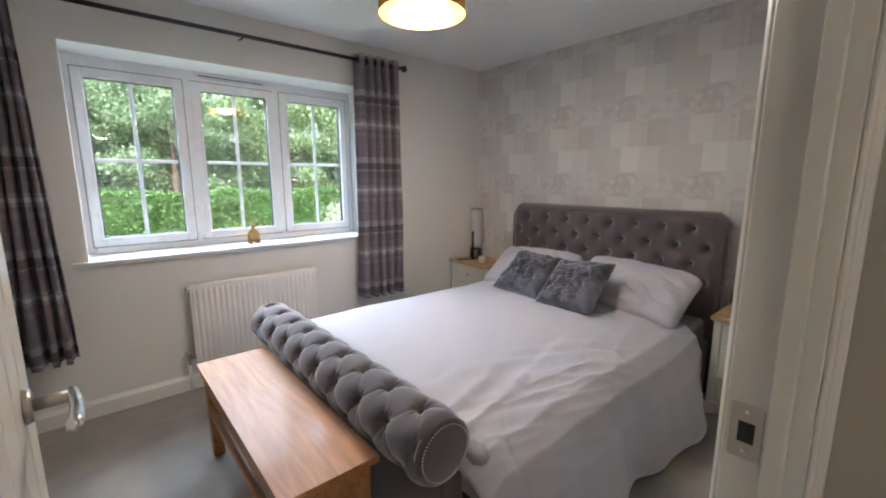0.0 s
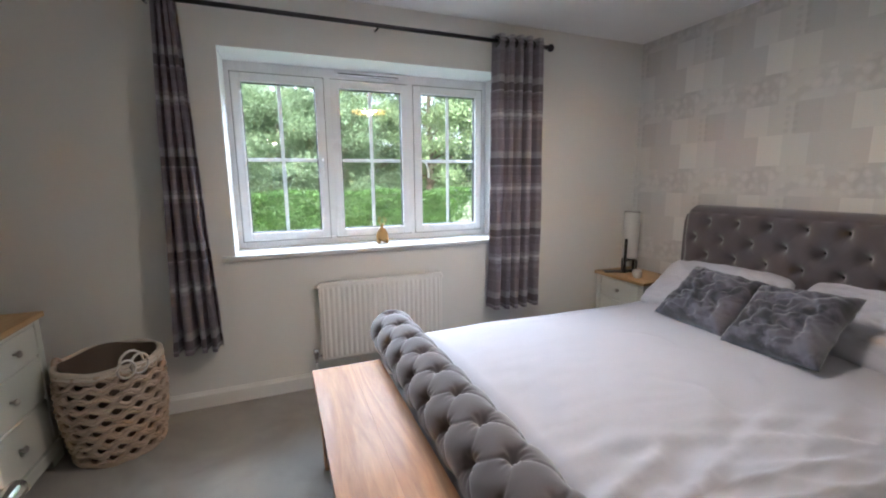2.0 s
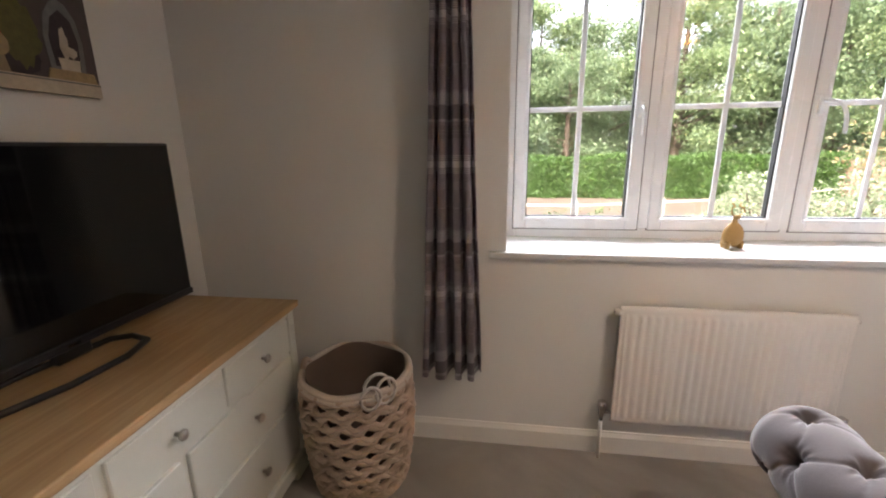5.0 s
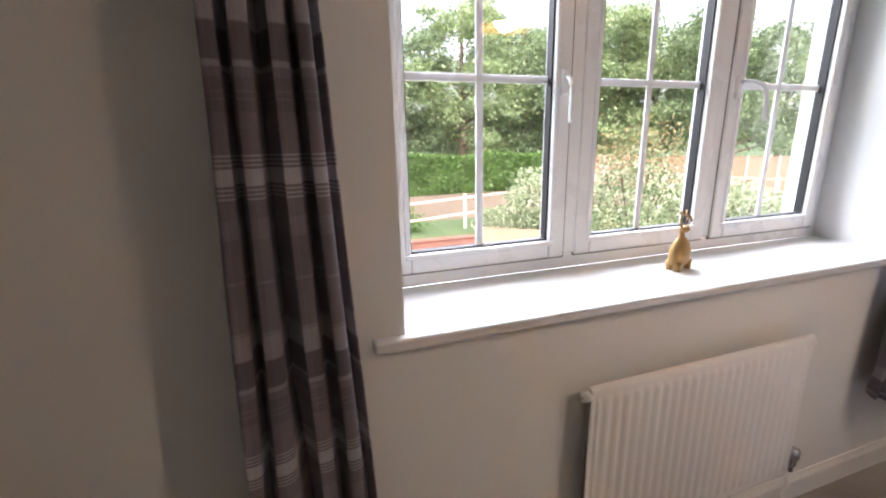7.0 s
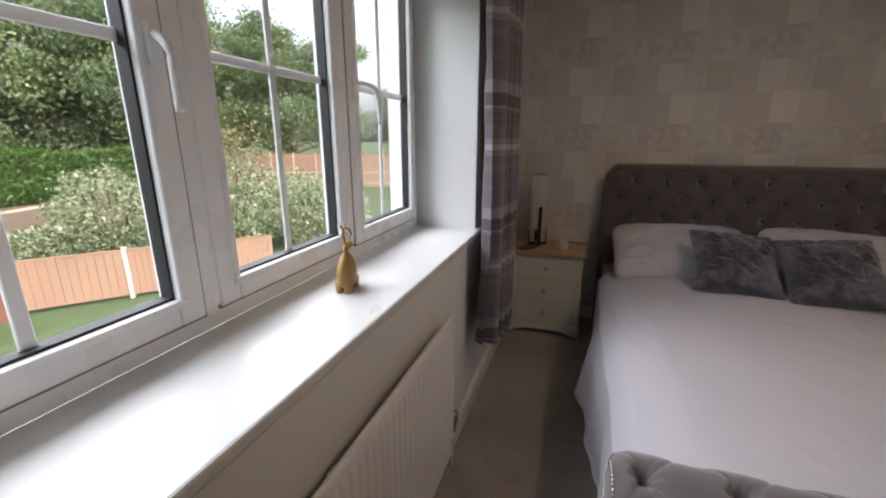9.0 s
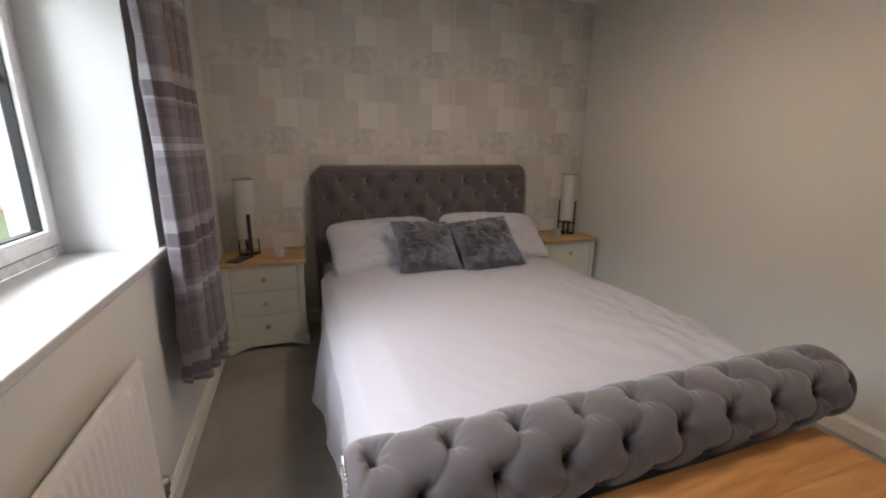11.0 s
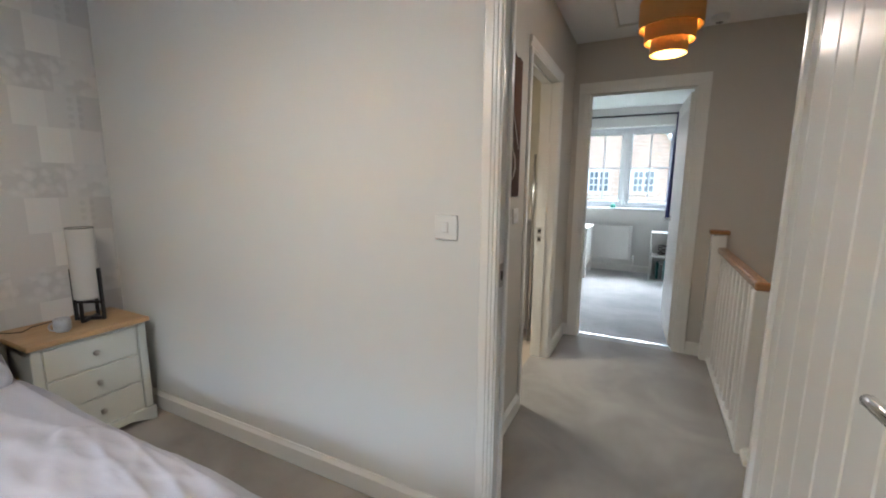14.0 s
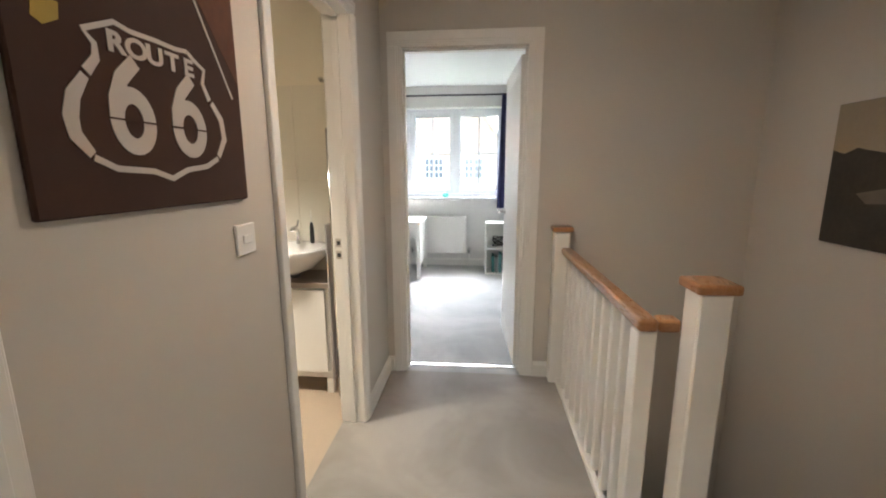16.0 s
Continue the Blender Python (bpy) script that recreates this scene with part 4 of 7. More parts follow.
# ---- the bench at the foot ----
bench = thing("bench", "honey-coloured wooden bench at the foot of the bed", "bench", (0.662, 2.555, 0))
bw, bl = 0.315, 1.135
for p0, p1 in ((0, 0.175), (0.175, bw)):
    part("plank", boxed(p0 + 0.0001, p1 - 0.0001, 0, bl, 0.445, 0.47, bevel=0.0005), BENCHW, bench, "worn, glossy honey wood plank")
for x in (0.02, bw - 0.07):
    for y in (0.02, bl - 0.07):
        bm = bmesh.new()
        box(bm, x, x + 0.05, y, y + 0.05, 0, 0.445, 0.004)
        for v in bm.verts:
            if v.co.z < 0.2:
                v.co.x += (0.006 if x < 0.1 else -0.006) * (1 - v.co.z / 0.2)
        part("leg", bm, BENCHW, bench)
for a in ((0.02, 0.04), (bw - 0.04, bw - 0.02)):
    part("apron", boxed(a[0], a[1], 0.07, bl - 0.07, 0.35, 0.445, bevel=0.003), BENCHW, bench)
    part("stretcher", boxed(a[0], a[1], 0.07, bl - 0.07, 0.24, 0.275, bevel=0.003), BENCHW, bench)
for a in ((0.02, 0.04), (bl - 0.04, bl - 0.02)):
    part("end_apron", boxed(0.07, bw - 0.07, a[0], a[1], 0.35, 0.445, bevel=0.003), BENCHW, bench)


# ---- bedside cabinets ----
def knob(parent, x, y, z, r=0.014):
    """A round metal knob that points along -x."""
    part("knob", lathe(bmesh.new(), [(r * 0.45, 0), (r * 0.4, 0.01), (r * 0.95, 0.015), (r, 0.021), (r * 0.7, 0.027), (0.001, 0.029)], 18, pose(x, y, z, 0, -90, 0)), NICKEL, parent, "round brushed metal knob", True)


def nightstand(label, x0, y0, w=0.465, d=0.36):
    """Front at x0, facing -x; from y0 to y0 + w."""
    c = thing("bedside_cabinet", label, "bedside cabinet", (x0, y0, 0), group="bedside cabinets")
    part("top", boxed(-0.02, d, -0.015, w + 0.015, 0.558, 0.583, bevel=0.006, seg=2), OAK, c, "light oak top")
    bm = bmesh.new()
    box(bm, 0.012, d - 0.01, 0.02, w - 0.02, 0.075, 0.557)
    for y in (0.0, w - 0.04):
        box(bm, 0, 0.04, y, y + 0.04, 0.075, 0.557, 0.004), box(bm, d - 0.045, d - 0.005, y, y + 0.04, 0, 0.557, 0.004)
    box(bm, 0.002, 0.03, 0.04, w - 0.04, 0.542, 0.557)
    part("body", bm, CREAM, c, "sage-white painted body")
    bm = bmesh.new()
    n = 16
    front, back = [], []
    pts = []
    for k in range(n + 1):
        y = -0.008 + (w + 0.016) * k / n
        e = min(y + 0.008, w + 0.008 - y)
        z = 0.0 if e < 0.055 else min(0.035, 0.012 + (e - 0.055) * 0.35)
        pts.append((y, z))
    for x, lst in ((-0.008, front), (0.014, back)):
        for y, z in pts:
            lst.append((bm.verts.new((x, y, z)), bm.verts.new((x, y, 0.075))))
    for k in range(n):
        for l in (front, back):
            bm.faces.new((l[k][0], l[k + 1][0], l[k + 1][1], l[k][1]))
        bm.faces.new((front[k][0], back[k][0], back[k + 1][0], front[k + 1][0])), bm.faces.new((front[k][1], back[k][1], back[k + 1][1], front[k + 1][1]))
    for k in (0, n):
        bm.faces.new((front[k][0], front[k][1], back[k][1], back[k][0]))
    bmesh.ops.recalc_face_normals(bm, faces=bm.faces)
    box(bm, 0.014, d - 0.01, -0.008, 0.014, 0, 0.075), box(bm, 0.014, d - 0.01, w - 0.014, w + 0.008, 0, 0.075)
    part("plinth", bm, CREAM, c, "shaped plinth")
    for i in range(3):
        z0 = 0.083 + i * 0.154
        dr = part("drawer", boxed(0.003, 0.03, 0.044, w - 0.044, z0 + 0.004, z0 + 0.15, bevel=0.003), CREAM, c, "flush painted drawer")
        knob(dr, 0.003, w / 2, z0 + 0.078)
    return c


nightstand("painted three-drawer bedside cabinet between bed and window wall", 2.96, 3.965)
nightstand("painted three-drawer bedside cabinet beside the plain wall", 2.96, 1.745)


def table_lamp(label, x, y, z, rot, lit=False):
    l = thing("table_lamp", label, "table lamp", (x, y, z), rot, "bedside lamps")
    bm = bmesh.new()
    box(bm, -0.059, 0.059, -0.011, 0.011, 0, 0.018, 0.003), box(bm, -0.011, 0.011, -0.054, 0.054, 0.0, 0.0175, 0.003)
    part("foot", bm, BLACK, l, "black crossed metal foot")
    for dx in (-0.064, 0.064):
        part("upright", boxed(dx - 0.005, dx + 0.005, -0.011, 0.011, 0.0, 0.272, bevel=0.002), BLACK, l)
    for dy in (-0.058, 0.058):
        part("stub", boxed(-0.009, 0.009, dy - 0.004, dy + 0.004, 0.0, 0.105, bevel=0.002), BLACK, l)
    part("crossbar", boxed(-0.06, 0.06, -0.007, 0.007, 0.088, 0.1, bevel=0.002), BLACK, l)
    part("holder", cyl(bmesh.new(), 0.02, 0.026, 0.1, 0.135, 24), BLACK, l, "", True)
    part("shade", lathe(bmesh.new(), [(0.03, 0.112), (0.05, 0.114), (0.0565, 0.12), (0.0575, 0.13), (0.0575, 0.474), (0.055, 0.48), (0.052, 0.478), (0.052, 0.13)], 40), OPAL, l, "tall opal glass cylinder", True)
    part("shade_ring", tube(bmesh.new(), [(0.0565 * math.cos(k / 40 * 6.2832), 0.0565 * math.sin(k / 40 * 6.2832), 0.48) for k in range(40)], 0.0022, 6, True), BLACK, l, "", True)
    return l


table_lamp("unlit opal glass lamp with black uprights near the window", 3.14, 4.28, 0.583, 15)
table_lamp("unlit opal glass lamp with black uprights beside a cup", 3.15, 1.90, 0.583, 35)


def mug(name, label, x, y, z, r, h, mat):
    c = thing(name, label, "mug", (x, y, z))
    bm = lathe(bmesh.new(), [(r * 0.7, 0), (r * 0.95, h * 0.15), (r, h * 0.6), (r * 0.93, h), (r * 0.85, h), (r * 0.88, h * 0.5), (r * 0.6, h * 0.12), (0.001, h * 0.1)], 28)
    part("cup", bm, mat, c, "", True)
    pts = [(0.0, r * 0.9 + 0.3 * h * math.sin(a), h * 0.5 + 0.3 * h * math.cos(a)) for a in [k * math.pi / 8 for k in range(9)]]
    part("ear", tube(bmesh.new(), pts, 0.004, 8), mat, c, "", True)
    return c


mug("tealight_holder", "small pale ceramic tealight holder on a bedside cabinet", 3.04, 4.10, 0.583, 0.032, 0.06, CERAMIC)
mug("speckled_cup", "speckled grey cup on a bedside cabinet", 3.06, 2.05, 0.583, 0.034, 0.065, MUG)
ph = part("phone", boxed(-0.04, 0.04, -0.075, 0.075, 0, 0.009, bevel=0.004, seg=2), TVPLASTIC, None, "black phone lying on a bedside cabinet", category="phone")
ph.matrix_basis = pose(3.03, 4.33, 0.583, 0, 0, 65)
for y, a in ((3.99, 0.04), (2.15, -0.05)):
    pts = [(3.27, y + a * 3, 0.588), (3.25, y + a, 0.587), (3.2, y, 0.587), (3.24, y - a * 0.8, 0.587), (3.29, y - a * 1.4, 0.59), (3.31, y - a * 1.5, 0.66)]
    part("cable", tube(bmesh.new(), pts, 0.0025, 6), BLACK, None, "thin black charging cable on a bedside cabinet", True, category="cable")


# ---- window side ----
def curtain(label, x_top, x_bot, w_top, w_bot, z_bot, folds, seed, group="bedroom curtains", y=4.36, z_top=2.25, parts=True, mat=None, amp=0.042):
    """A pleated curtain on a rod; the widths are as it hangs."""
    c = thing("curtain", label, "curtain", (x_top, y, z_bot), group=group)
    h = z_top - z_bot
    cloth_w = 1.2

    def pt(i, j):
        k = 1 - j
        x = (1 - j) * (x_bot - x_top) + i * (w_bot * (1 - j) + w_top * j)
        ph = (i + 0.035 * math.sin(i * 7 + seed)) * folds * 2 * math.pi
        a = amp * (1 + 0.3 * (1 - j))
        lobe = abs(math.sin(ph / 2 + 0.35 * math.sin(j * 3 + seed) * (1 - j) + 0.3 * n3(i * 2.3, seed, 1.1)))
        a *= 1 + 0.6 * n3(i * folds * 0.9, seed, 2.2)
        dy = a * (0.9 - 1.9 * lobe ** 0.75) + 0.014 * n3(i * 4 + seed, j * 3, seed) * (1 - j)
        dx = 0.006 * math.sin(2 * ph) + 0.012 * n3(i * 3, j * 2.5 + seed, 4) * (1 - j)
        return (x + dx, dy, h * j - (0.014 * lobe if j < 0.01 else 0))

    nu, nv = 150, 60
    bm = grid_sheet(pt, nu, nv)
    bm.verts.index_update()
    uv = bm.loops.layers.uv.new("UVMap")
    bm.verts.ensure_lookup_table()
    for f in bm.faces:
        for lp in f.loops:
            i, j = divmod(lp.vert.index, nv + 1)
            lp[uv].uv = (i / nu * cloth_w + seed, j / nv * h)
    bm.verts.index_update()
    ob = part("cloth", bm, mat or TARTAN, c, "", True)
    thicken(ob, 0.003)
    if parts:
        for k in range(folds + 1):
            cx = (k + 0.3) / (folds + 0.6) * w_top
            ring = [(cx + 0.006 * math.cos(a * 2), 0.028 * math.cos(a), h - 0.045 + 0.028 * math.sin(a)) for a in [q * math.pi / 8 for q in range(16)]]
            part("eyelet", tube(bmesh.new(), ring, 0.004, 6, True), ROD, c, "", True)
    return c


curtain("grey tartan eyelet curtain drawn back beside the laundry basket", 0.068, -0.022, 0.092, 0.242, 0.40, 4, 0.0, amp=0.032)
curtain("wide grey tartan eyelet curtain drawn back beside the bed", 1.945, 1.915, 0.375, 0.42, 0.415, 5, 3.3, amp=0.042)
rod = thing("curtain_rod", "pewter-coloured curtain pole with ball ends over the window", "curtain pole", (0.0, 4.36, 2.208))
part("pole", tube(bmesh.new(), [(-0.02, 0, 0), (2.34, 0, 0)], 0.0125, 16), ROD, rod, "", True)
for x, s in ((-0.02, -1), (2.34, 1)):
    part("finial", lathe(bmesh.new(), [(0.014, 0), (0.014, 0.012), (0.009, 0.018), (0.022, 0.03), (0.026, 0.042), (0.02, 0.058), (0.002, 0.064)], 20, pose(x, 0, 0, 0, 90 * s, 0)), ROD, rod, "", True)
for x in (0.03, 1.18, 2.325):
    part("bracket", tube(bmesh.new(), [(x, 0.0, -0.014), (x, 0.03, -0.014), (x, 0.088, -0.005)], 0.006, 8), ROD, rod, "", True)


def radiator(name, label, loc, w, h, ribs, rz=0):
    """A single-panel radiator with its back to +y; origin: its lower corner on the room's side. ribs: 0 for a plain face."""
    r = thing(name, label, "radiator", loc, rz)

    def face(i, j):
        x = w * i
        f = (x / (w / max(1, ribs))) % 1.0
        inside = 1.0 if ribs and 0.05 < j < 0.93 and 0.02 < i < 0.98 else 0.0
        d = 0.006 * (0.5 + 0.5 * math.tanh(9 * (0.27 - abs(f - 0.5)))) * inside
        roll = 0.008 * max(0.0, 1 - min(j, 1 - j) * h / 0.012) ** 2
        return (x, -d + roll, h * j)
    ob = part("front_panel", grid_sheet(face, max(12, ribs * 10), 60), RADW, r, "ribbed white enamel panel" if ribs else "plain white enamel panel", True)
    thicken(ob, 0.011, -1)
    part("back_panel", boxed(0.012, w - 0.012, 0.012, 0.019, 0.012, h - 0.012, bevel=0.003), RADW, r)
    for x in (0.0, w - 0.012):
        part("side_seam", boxed(x, x + 0.012, -0.001, 0.017, 0.01, h - 0.008, bevel=0.004, seg=2), RADW, r)
    for x, s in ((-0.035, -1), (w + 0.035, 1)):
        v = part("valve", lathe(bmesh.new(), [(0.009, 0.0), (0.009, 0.02), (0.014, 0.025), (0.014, 0.05), (0.019, 0.055), (0.019, 0.085), (0.012, 0.09)], 16, pose(x, 0.012, 0.0)), CHROME, r, "chrome radiator valve", True)
        part("tail", cyl(bmesh.new(), 0.008, 0.008, 0, 0.035, 12, pose(x, 0.012, 0.04, 0, -90 * s, 0)), CHROME, v, "", True)
        part("pipe", cyl(bmesh.new(), 0.0075, 0.0075, -loc[2], 0.0, 12, pose(x, 0.012, 0)), RADW, v, "", True)
    plug = part("air_vent", cyl(bmesh.new(), 0.013, 0.013, 0, 0.022, 14, pose(0.004, 0.01, h - 0.028, 0, -90, 0)), RADW, r, "", True)
    part("vent_screw", cyl(bmesh.new(), 0.005, 0.005, 0.022, 0.027, 10, pose(0.004, 0.01, h - 0.028, 0, -90, 0)), CHROME, plug, "", True)
    part("end_plug", cyl(bmesh.new(), 0.012, 0.012, 0, 0.014, 14, pose(w - 0.004, 0.01, h - 0.028, 0, 90, 0)), RADW, r, "", True)
    for x in (0.12, w - 0.12):
        part("wall_bracket", boxed(x - 0.018, x + 0.018, 0.019, 0.058, 0.08, h - 0.06, bevel=0.002), RADW, r)
    return r


radiator("radiator", "white ribbed panel radiator on the wall under the window", (0.765, 4.406, 0.185), 0.815, 0.515, 25)

# gold deer on the sill
deer = thing("deer_figurine", "small gold deer figurine standing on the window board", "figurine", (1.222, 4.605, WZ0 + 0.002), 14)
bm = lathe(bmesh.new(), [(0.03, 0.016), (0.043, 0.026), (0.047, 0.05), (0.045, 0.075), (0.037, 0.097), (0.025, 0.113), (0.014, 0.122), (0.0115, 0.132), (0.011, 0.144), (0.002, 0.152)], 24)
for v in bm.verts:
    v.co.y *= 0.62
    v.co.x *= 1.15
part("body", bm, BRASS, deer, "", True)
for x, y in ((-0.034, -0.014), (0.034, -0.014), (-0.03, 0.016), (0.03, 0.016)):
    part("leg", cyl(bmesh.new(), 0.0115, 0.015, 0, 0.035, 12, pose(x, y, 0)), BRASS, deer, "", True)
part("head", lathe(bmesh.new(), [(0.002, -0.02), (0.008, -0.016), (0.013, 0.0), (0.011, 0.012), (0.002, 0.018)], 16, pose(0, -0.008, 0.15, 65, 0, 0)), BRASS, deer, "", True)
for s in (-1, 1):
    a = part("antler", tube(bmesh.new(), [(s * 0.005, 0, 0.156), (s * 0.022, -0.006, 0.162), (s * 0.034, -0.01, 0.178), (s * 0.029, -0.006, 0.195), (s * 0.012, 0, 0.2), (s * 0.022, 0.004, 0.216)], 0.0045, 7), BRASS, deer, "", True)
    part("tine", tube(bmesh.new(), [(s * 0.018, 0, 0.174), (s * 0.027, 0, 0.19)], 0.0022, 6), BRASS, a, "", True)


deer.scale = (0.84, 0.84, 0.84)

# ---- laundry basket ----
basket = thing("laundry_basket", "round open-weave rope laundry basket with a cloth liner", "basket", (-0.252, 4.225, 0))


def basket_r(z):
    return 0.178 + 0.036 * math.sin(min(1, z / 0.45) * 2.2) if z < 0.47 else 0.208


liner = grid_sheet(lambda i, j: ((basket_r(j * 0.47) - 0.03 + 0.012 * j) * math.cos(i * 2 * math.pi), (basket_r(j * 0.47) - 0.03 + 0.012 * j) * math.sin(i * 2 * math.pi), 0.01 + 0.47 * j + (0.01 * math.sin(i * 25) if j > 0.99 else 0)), 48, 10, True)
part("liner", liner, SACK, basket, "sagging beige cloth liner", True)
part("base", cyl(bmesh.new(), 0.172, 0.172, 0.0, 0.012, 40), ROPE, basket, "", True)
rows, nn = 9, 15
for r in range(rows + 1):
    # thick bands that pinch together in turns, leaving openings between them
    z = 0.022 + r * 0.0468
    for s in (0, 1):
        pts = []
        for k in range(nn * 8):
            a = 2 * math.pi * k / (nn * 8)
            ph = a * nn + (math.pi if r % 2 else 0)
            zz = z + 0.0095 * math.cos(ph) + (0.008 if s else -0.008) + 0.002 * n3(k * 0.6, r, s)
            rr = basket_r(zz) + 0.004 * math.sin(ph * 2 + s * 3) + 0.003 * n3(k * 0.5, r * 2, s + 3)
            pts.append((rr * math.cos(a), rr * math.sin(a), zz))
        part("rope", tube(bmesh.new(), pts, 0.0104, 7, True), ROPE, basket, "", True)
for k in range(30):
    a = 2 * math.pi * (k + 0.5) / 30
    part("upright_cord", tube(bmesh.new(), [((basket_r(z) - 0.006) * math.cos(a), (basket_r(z) - 0.006) * math.sin(a), z) for z in (0.015, 0.12, 0.24, 0.36, 0.45)], 0.0028, 5), ROPE, basket, "", True)
for z, rr in ((0.012, 0.18), (0.455, 0.208), (0.472, 0.206)):
    part("rope_rim", tube(bmesh.new(), [(rr * math.cos(k / 40 * 6.2832), rr * math.sin(k / 40 * 6.2832), z + 0.004 * math.sin(k)) for k in range(40)], 0.0125, 8, True), RIMROPE if z > 0.1 else ROPE, basket, "", True)
for k, (ang, sc) in enumerate(((-50, 1.0), (-42, 0.8), (-58, 0.7))):
    a = radians(ang)
    base = Vector((0.204 * math.cos(a), 0.204 * math.sin(a), 0.44))
    tang = Vector((-math.sin(a), math.cos(a), 0))
    pts = [base + tang * 0.05 * sc * math.cos(q) + Vector((0.012 * math.cos(a) * k, 0.012 * math.sin(a) * k, 0.045 * sc + 0.06 * sc * math.sin(q))) for q in [i * 2 * math.pi / 16 for i in range(16)]]
    part("cord", tube(bmesh.new(), pts, 0.006, 6, True), SIGNW, basket, "off-white knotted cord", True)
a = radians(170)
pts = [(0.204 * math.cos(a + t * 0.5), 0.204 * math.sin(a + t * 0.5), 0.45 + 0.05 * math.sin(t * math.pi)) for t in [i / 8 for i in range(9)]]
part("carry_handle", tube(bmesh.new(), pts, 0.012, 8), ROPE, basket, "", True)

# ---- chest of drawers ----
chest = thing("chest_of_drawers", "wide painted seven-drawer chest with a light oak top", "chest of drawers", (-0.50, 3.02, 0))
cw, cd, ch = 1.22, 0.50, 0.73
# local: x runs back from the front (0) to -cd, y along
bm = bmesh.new()
box(bm, -cd, -0.012, 0.02, cw - 0.02, 0.09, ch - 0.028)
part("body", bm, CREAM, chest, "sage-white painted body")
for y in (0, cw - 0.045):
    part("corner_post", boxed(-0.045, 0, y, y + 0.045, 0.096, ch - 0.028, bevel=0.004), CREAM, chest)
    part("corner_post", boxed(-cd, -cd + 0.045, y - 0.0005, y + 0.0455, 0, ch - 0.028, bevel=0.004), CREAM, chest)
part("top_rail", boxed(-0.03, -0.002, 0.0455, cw - 0.0455, 0.685, ch - 0.028), CREAM, chest)
bm = boxed(-cd - 0.01, 0.028, -0.03, cw + 0.03, ch - 0.027, ch, bevel=0.005, seg=2)
for v in bm.verts:
    if v.co.x > 0.0 and (v.co.y < 0 or v.co.y > cw):
        v.co.x -= 0.018
part("top", bm, OAK, chest, "light oak top with clipped corners")
bm = bmesh.new()
box(bm, -0.02, 0.008, 0.0, cw, 0.035, 0.095, 0.005), box(bm, -0.02, 0.0081, 0.0, 0.11, 0, 0.04, 0.003), box(bm, -0.02, 0.0081, cw - 0.11, cw, 0, 0.04, 0.003)
box(bm, -cd, -0.02, 0.0, 0.02, 0.0, 0.09, 0.003), box(bm, -cd, -0.02, cw - 0.02, cw, 0.0, 0.09, 0.003)
part("plinth", bm, CREAM, chest, "shaped plinth")
def drawer(y0, y1, z0, z1, knobs):
    d = part("drawer", boxed(-0.03, -0.001, y0, y1, z0, z1, bevel=0.003), CREAM, chest, "flush painted drawer")
    for ky in knobs:
        part("knob", lathe(bmesh.new(), [(0.006, 0), (0.0055, 0.012), (0.014, 0.017), (0.015, 0.023), (0.01, 0.029), (0.001, 0.031)], 18, pose(0, ky, (z0 + z1) / 2, 0, 90, 0)), NICKEL, d, "round brushed metal knob", True)
for a, b in ((0.05, 0.40), (0.427, 0.78), (0.807, 1.17)):
    drawer(a, b, 0.548, 0.682, ((a + b) / 2,))
for z0, z1 in ((0.342, 0.532), (0.12, 0.327)):
    drawer(0.05, 0.605, z0, z1, (0.335,))
    drawer(0.632, 1.17, z0, z1, (0.915,))

# ---- television ----
tv = thing("television", "flat black television switched off on its curved stand", "television", (-0.88, 3.735, 0.73), 0)
part("casing", boxed(-0.03, 0.0, -0.455, 0.455, 0.045, 0.602, bevel=0.006, seg=2), TVPLASTIC, tv)
part("screen", boxed(0.0, 0.0025, -0.443, 0.443, 0.072, 0.592), SCREEN, tv, "glossy black screen")
part("lower_bezel", boxed(0.0, 0.006, -0.455, 0.455, 0.045, 0.066, bevel=0.002), ROD, tv, "brushed dark grey lower bezel")
part("badge", boxed(0.006, 0.007, -0.02, 0.015, 0.052, 0.06), CHROME, tv)
part("neck", boxed(-0.03, 0.0, -0.05, 0.05, 0.01, 0.06, bevel=0.005), TVPLASTIC, tv)
pts = [(-0.02, 0.12, 0.01), (0.03, 0.15, 0.01), (0.1, 0.13, 0.01), (0.13, 0.03, 0.01), (0.12, -0.12, 0.01), (0.07, -0.28, 0.01), (0.02, -0.36, 0.01), (-0.04, -0.36, 0.01), (-0.06, -0.12, 0.01)]
part("stand", tube(bmesh.new(), pts, 0.0095, 8, True), TVPLASTIC, tv, "curved tube stand", True)


# ---- still-life canvas over the television ----
pic = thing("still_life_canvas", "canvas print of urns and red flowers on the wall", "picture", (W, 3.13, 1.475))
pw, ph_ = 0.98, 0.40
D = 0.02
part("canvas", boxed(0.001, D, 0, pw, 0, ph_, bevel=0.002), plain("umber_canvas", (0.105, 0.08, 0.075), 0.75, var=0.4, big=7, fine=60), pic, "dark umber painted ground")
PALE = plain("painted_stone_urn", (0.6, 0.52, 0.4), 0.75, var=0.35, big=22, fine=90)
REDP = plain("painted_red_flowers", (0.33, 0.035, 0.035), 0.75, var=0.5, big=45, fine=120)
GREENP = plain("painted_moss", (0.13, 0.12, 0.04), 0.75, var=0.5, big=45, fine=120)
GREYP = plain("painted_grey_glass", (0.2, 0.19, 0.18), 0.75, var=0.4, big=40)
PINKP = plain("painted_pale_rose", (0.55, 0.36, 0.26), 0.75, var=0.3, big=40)


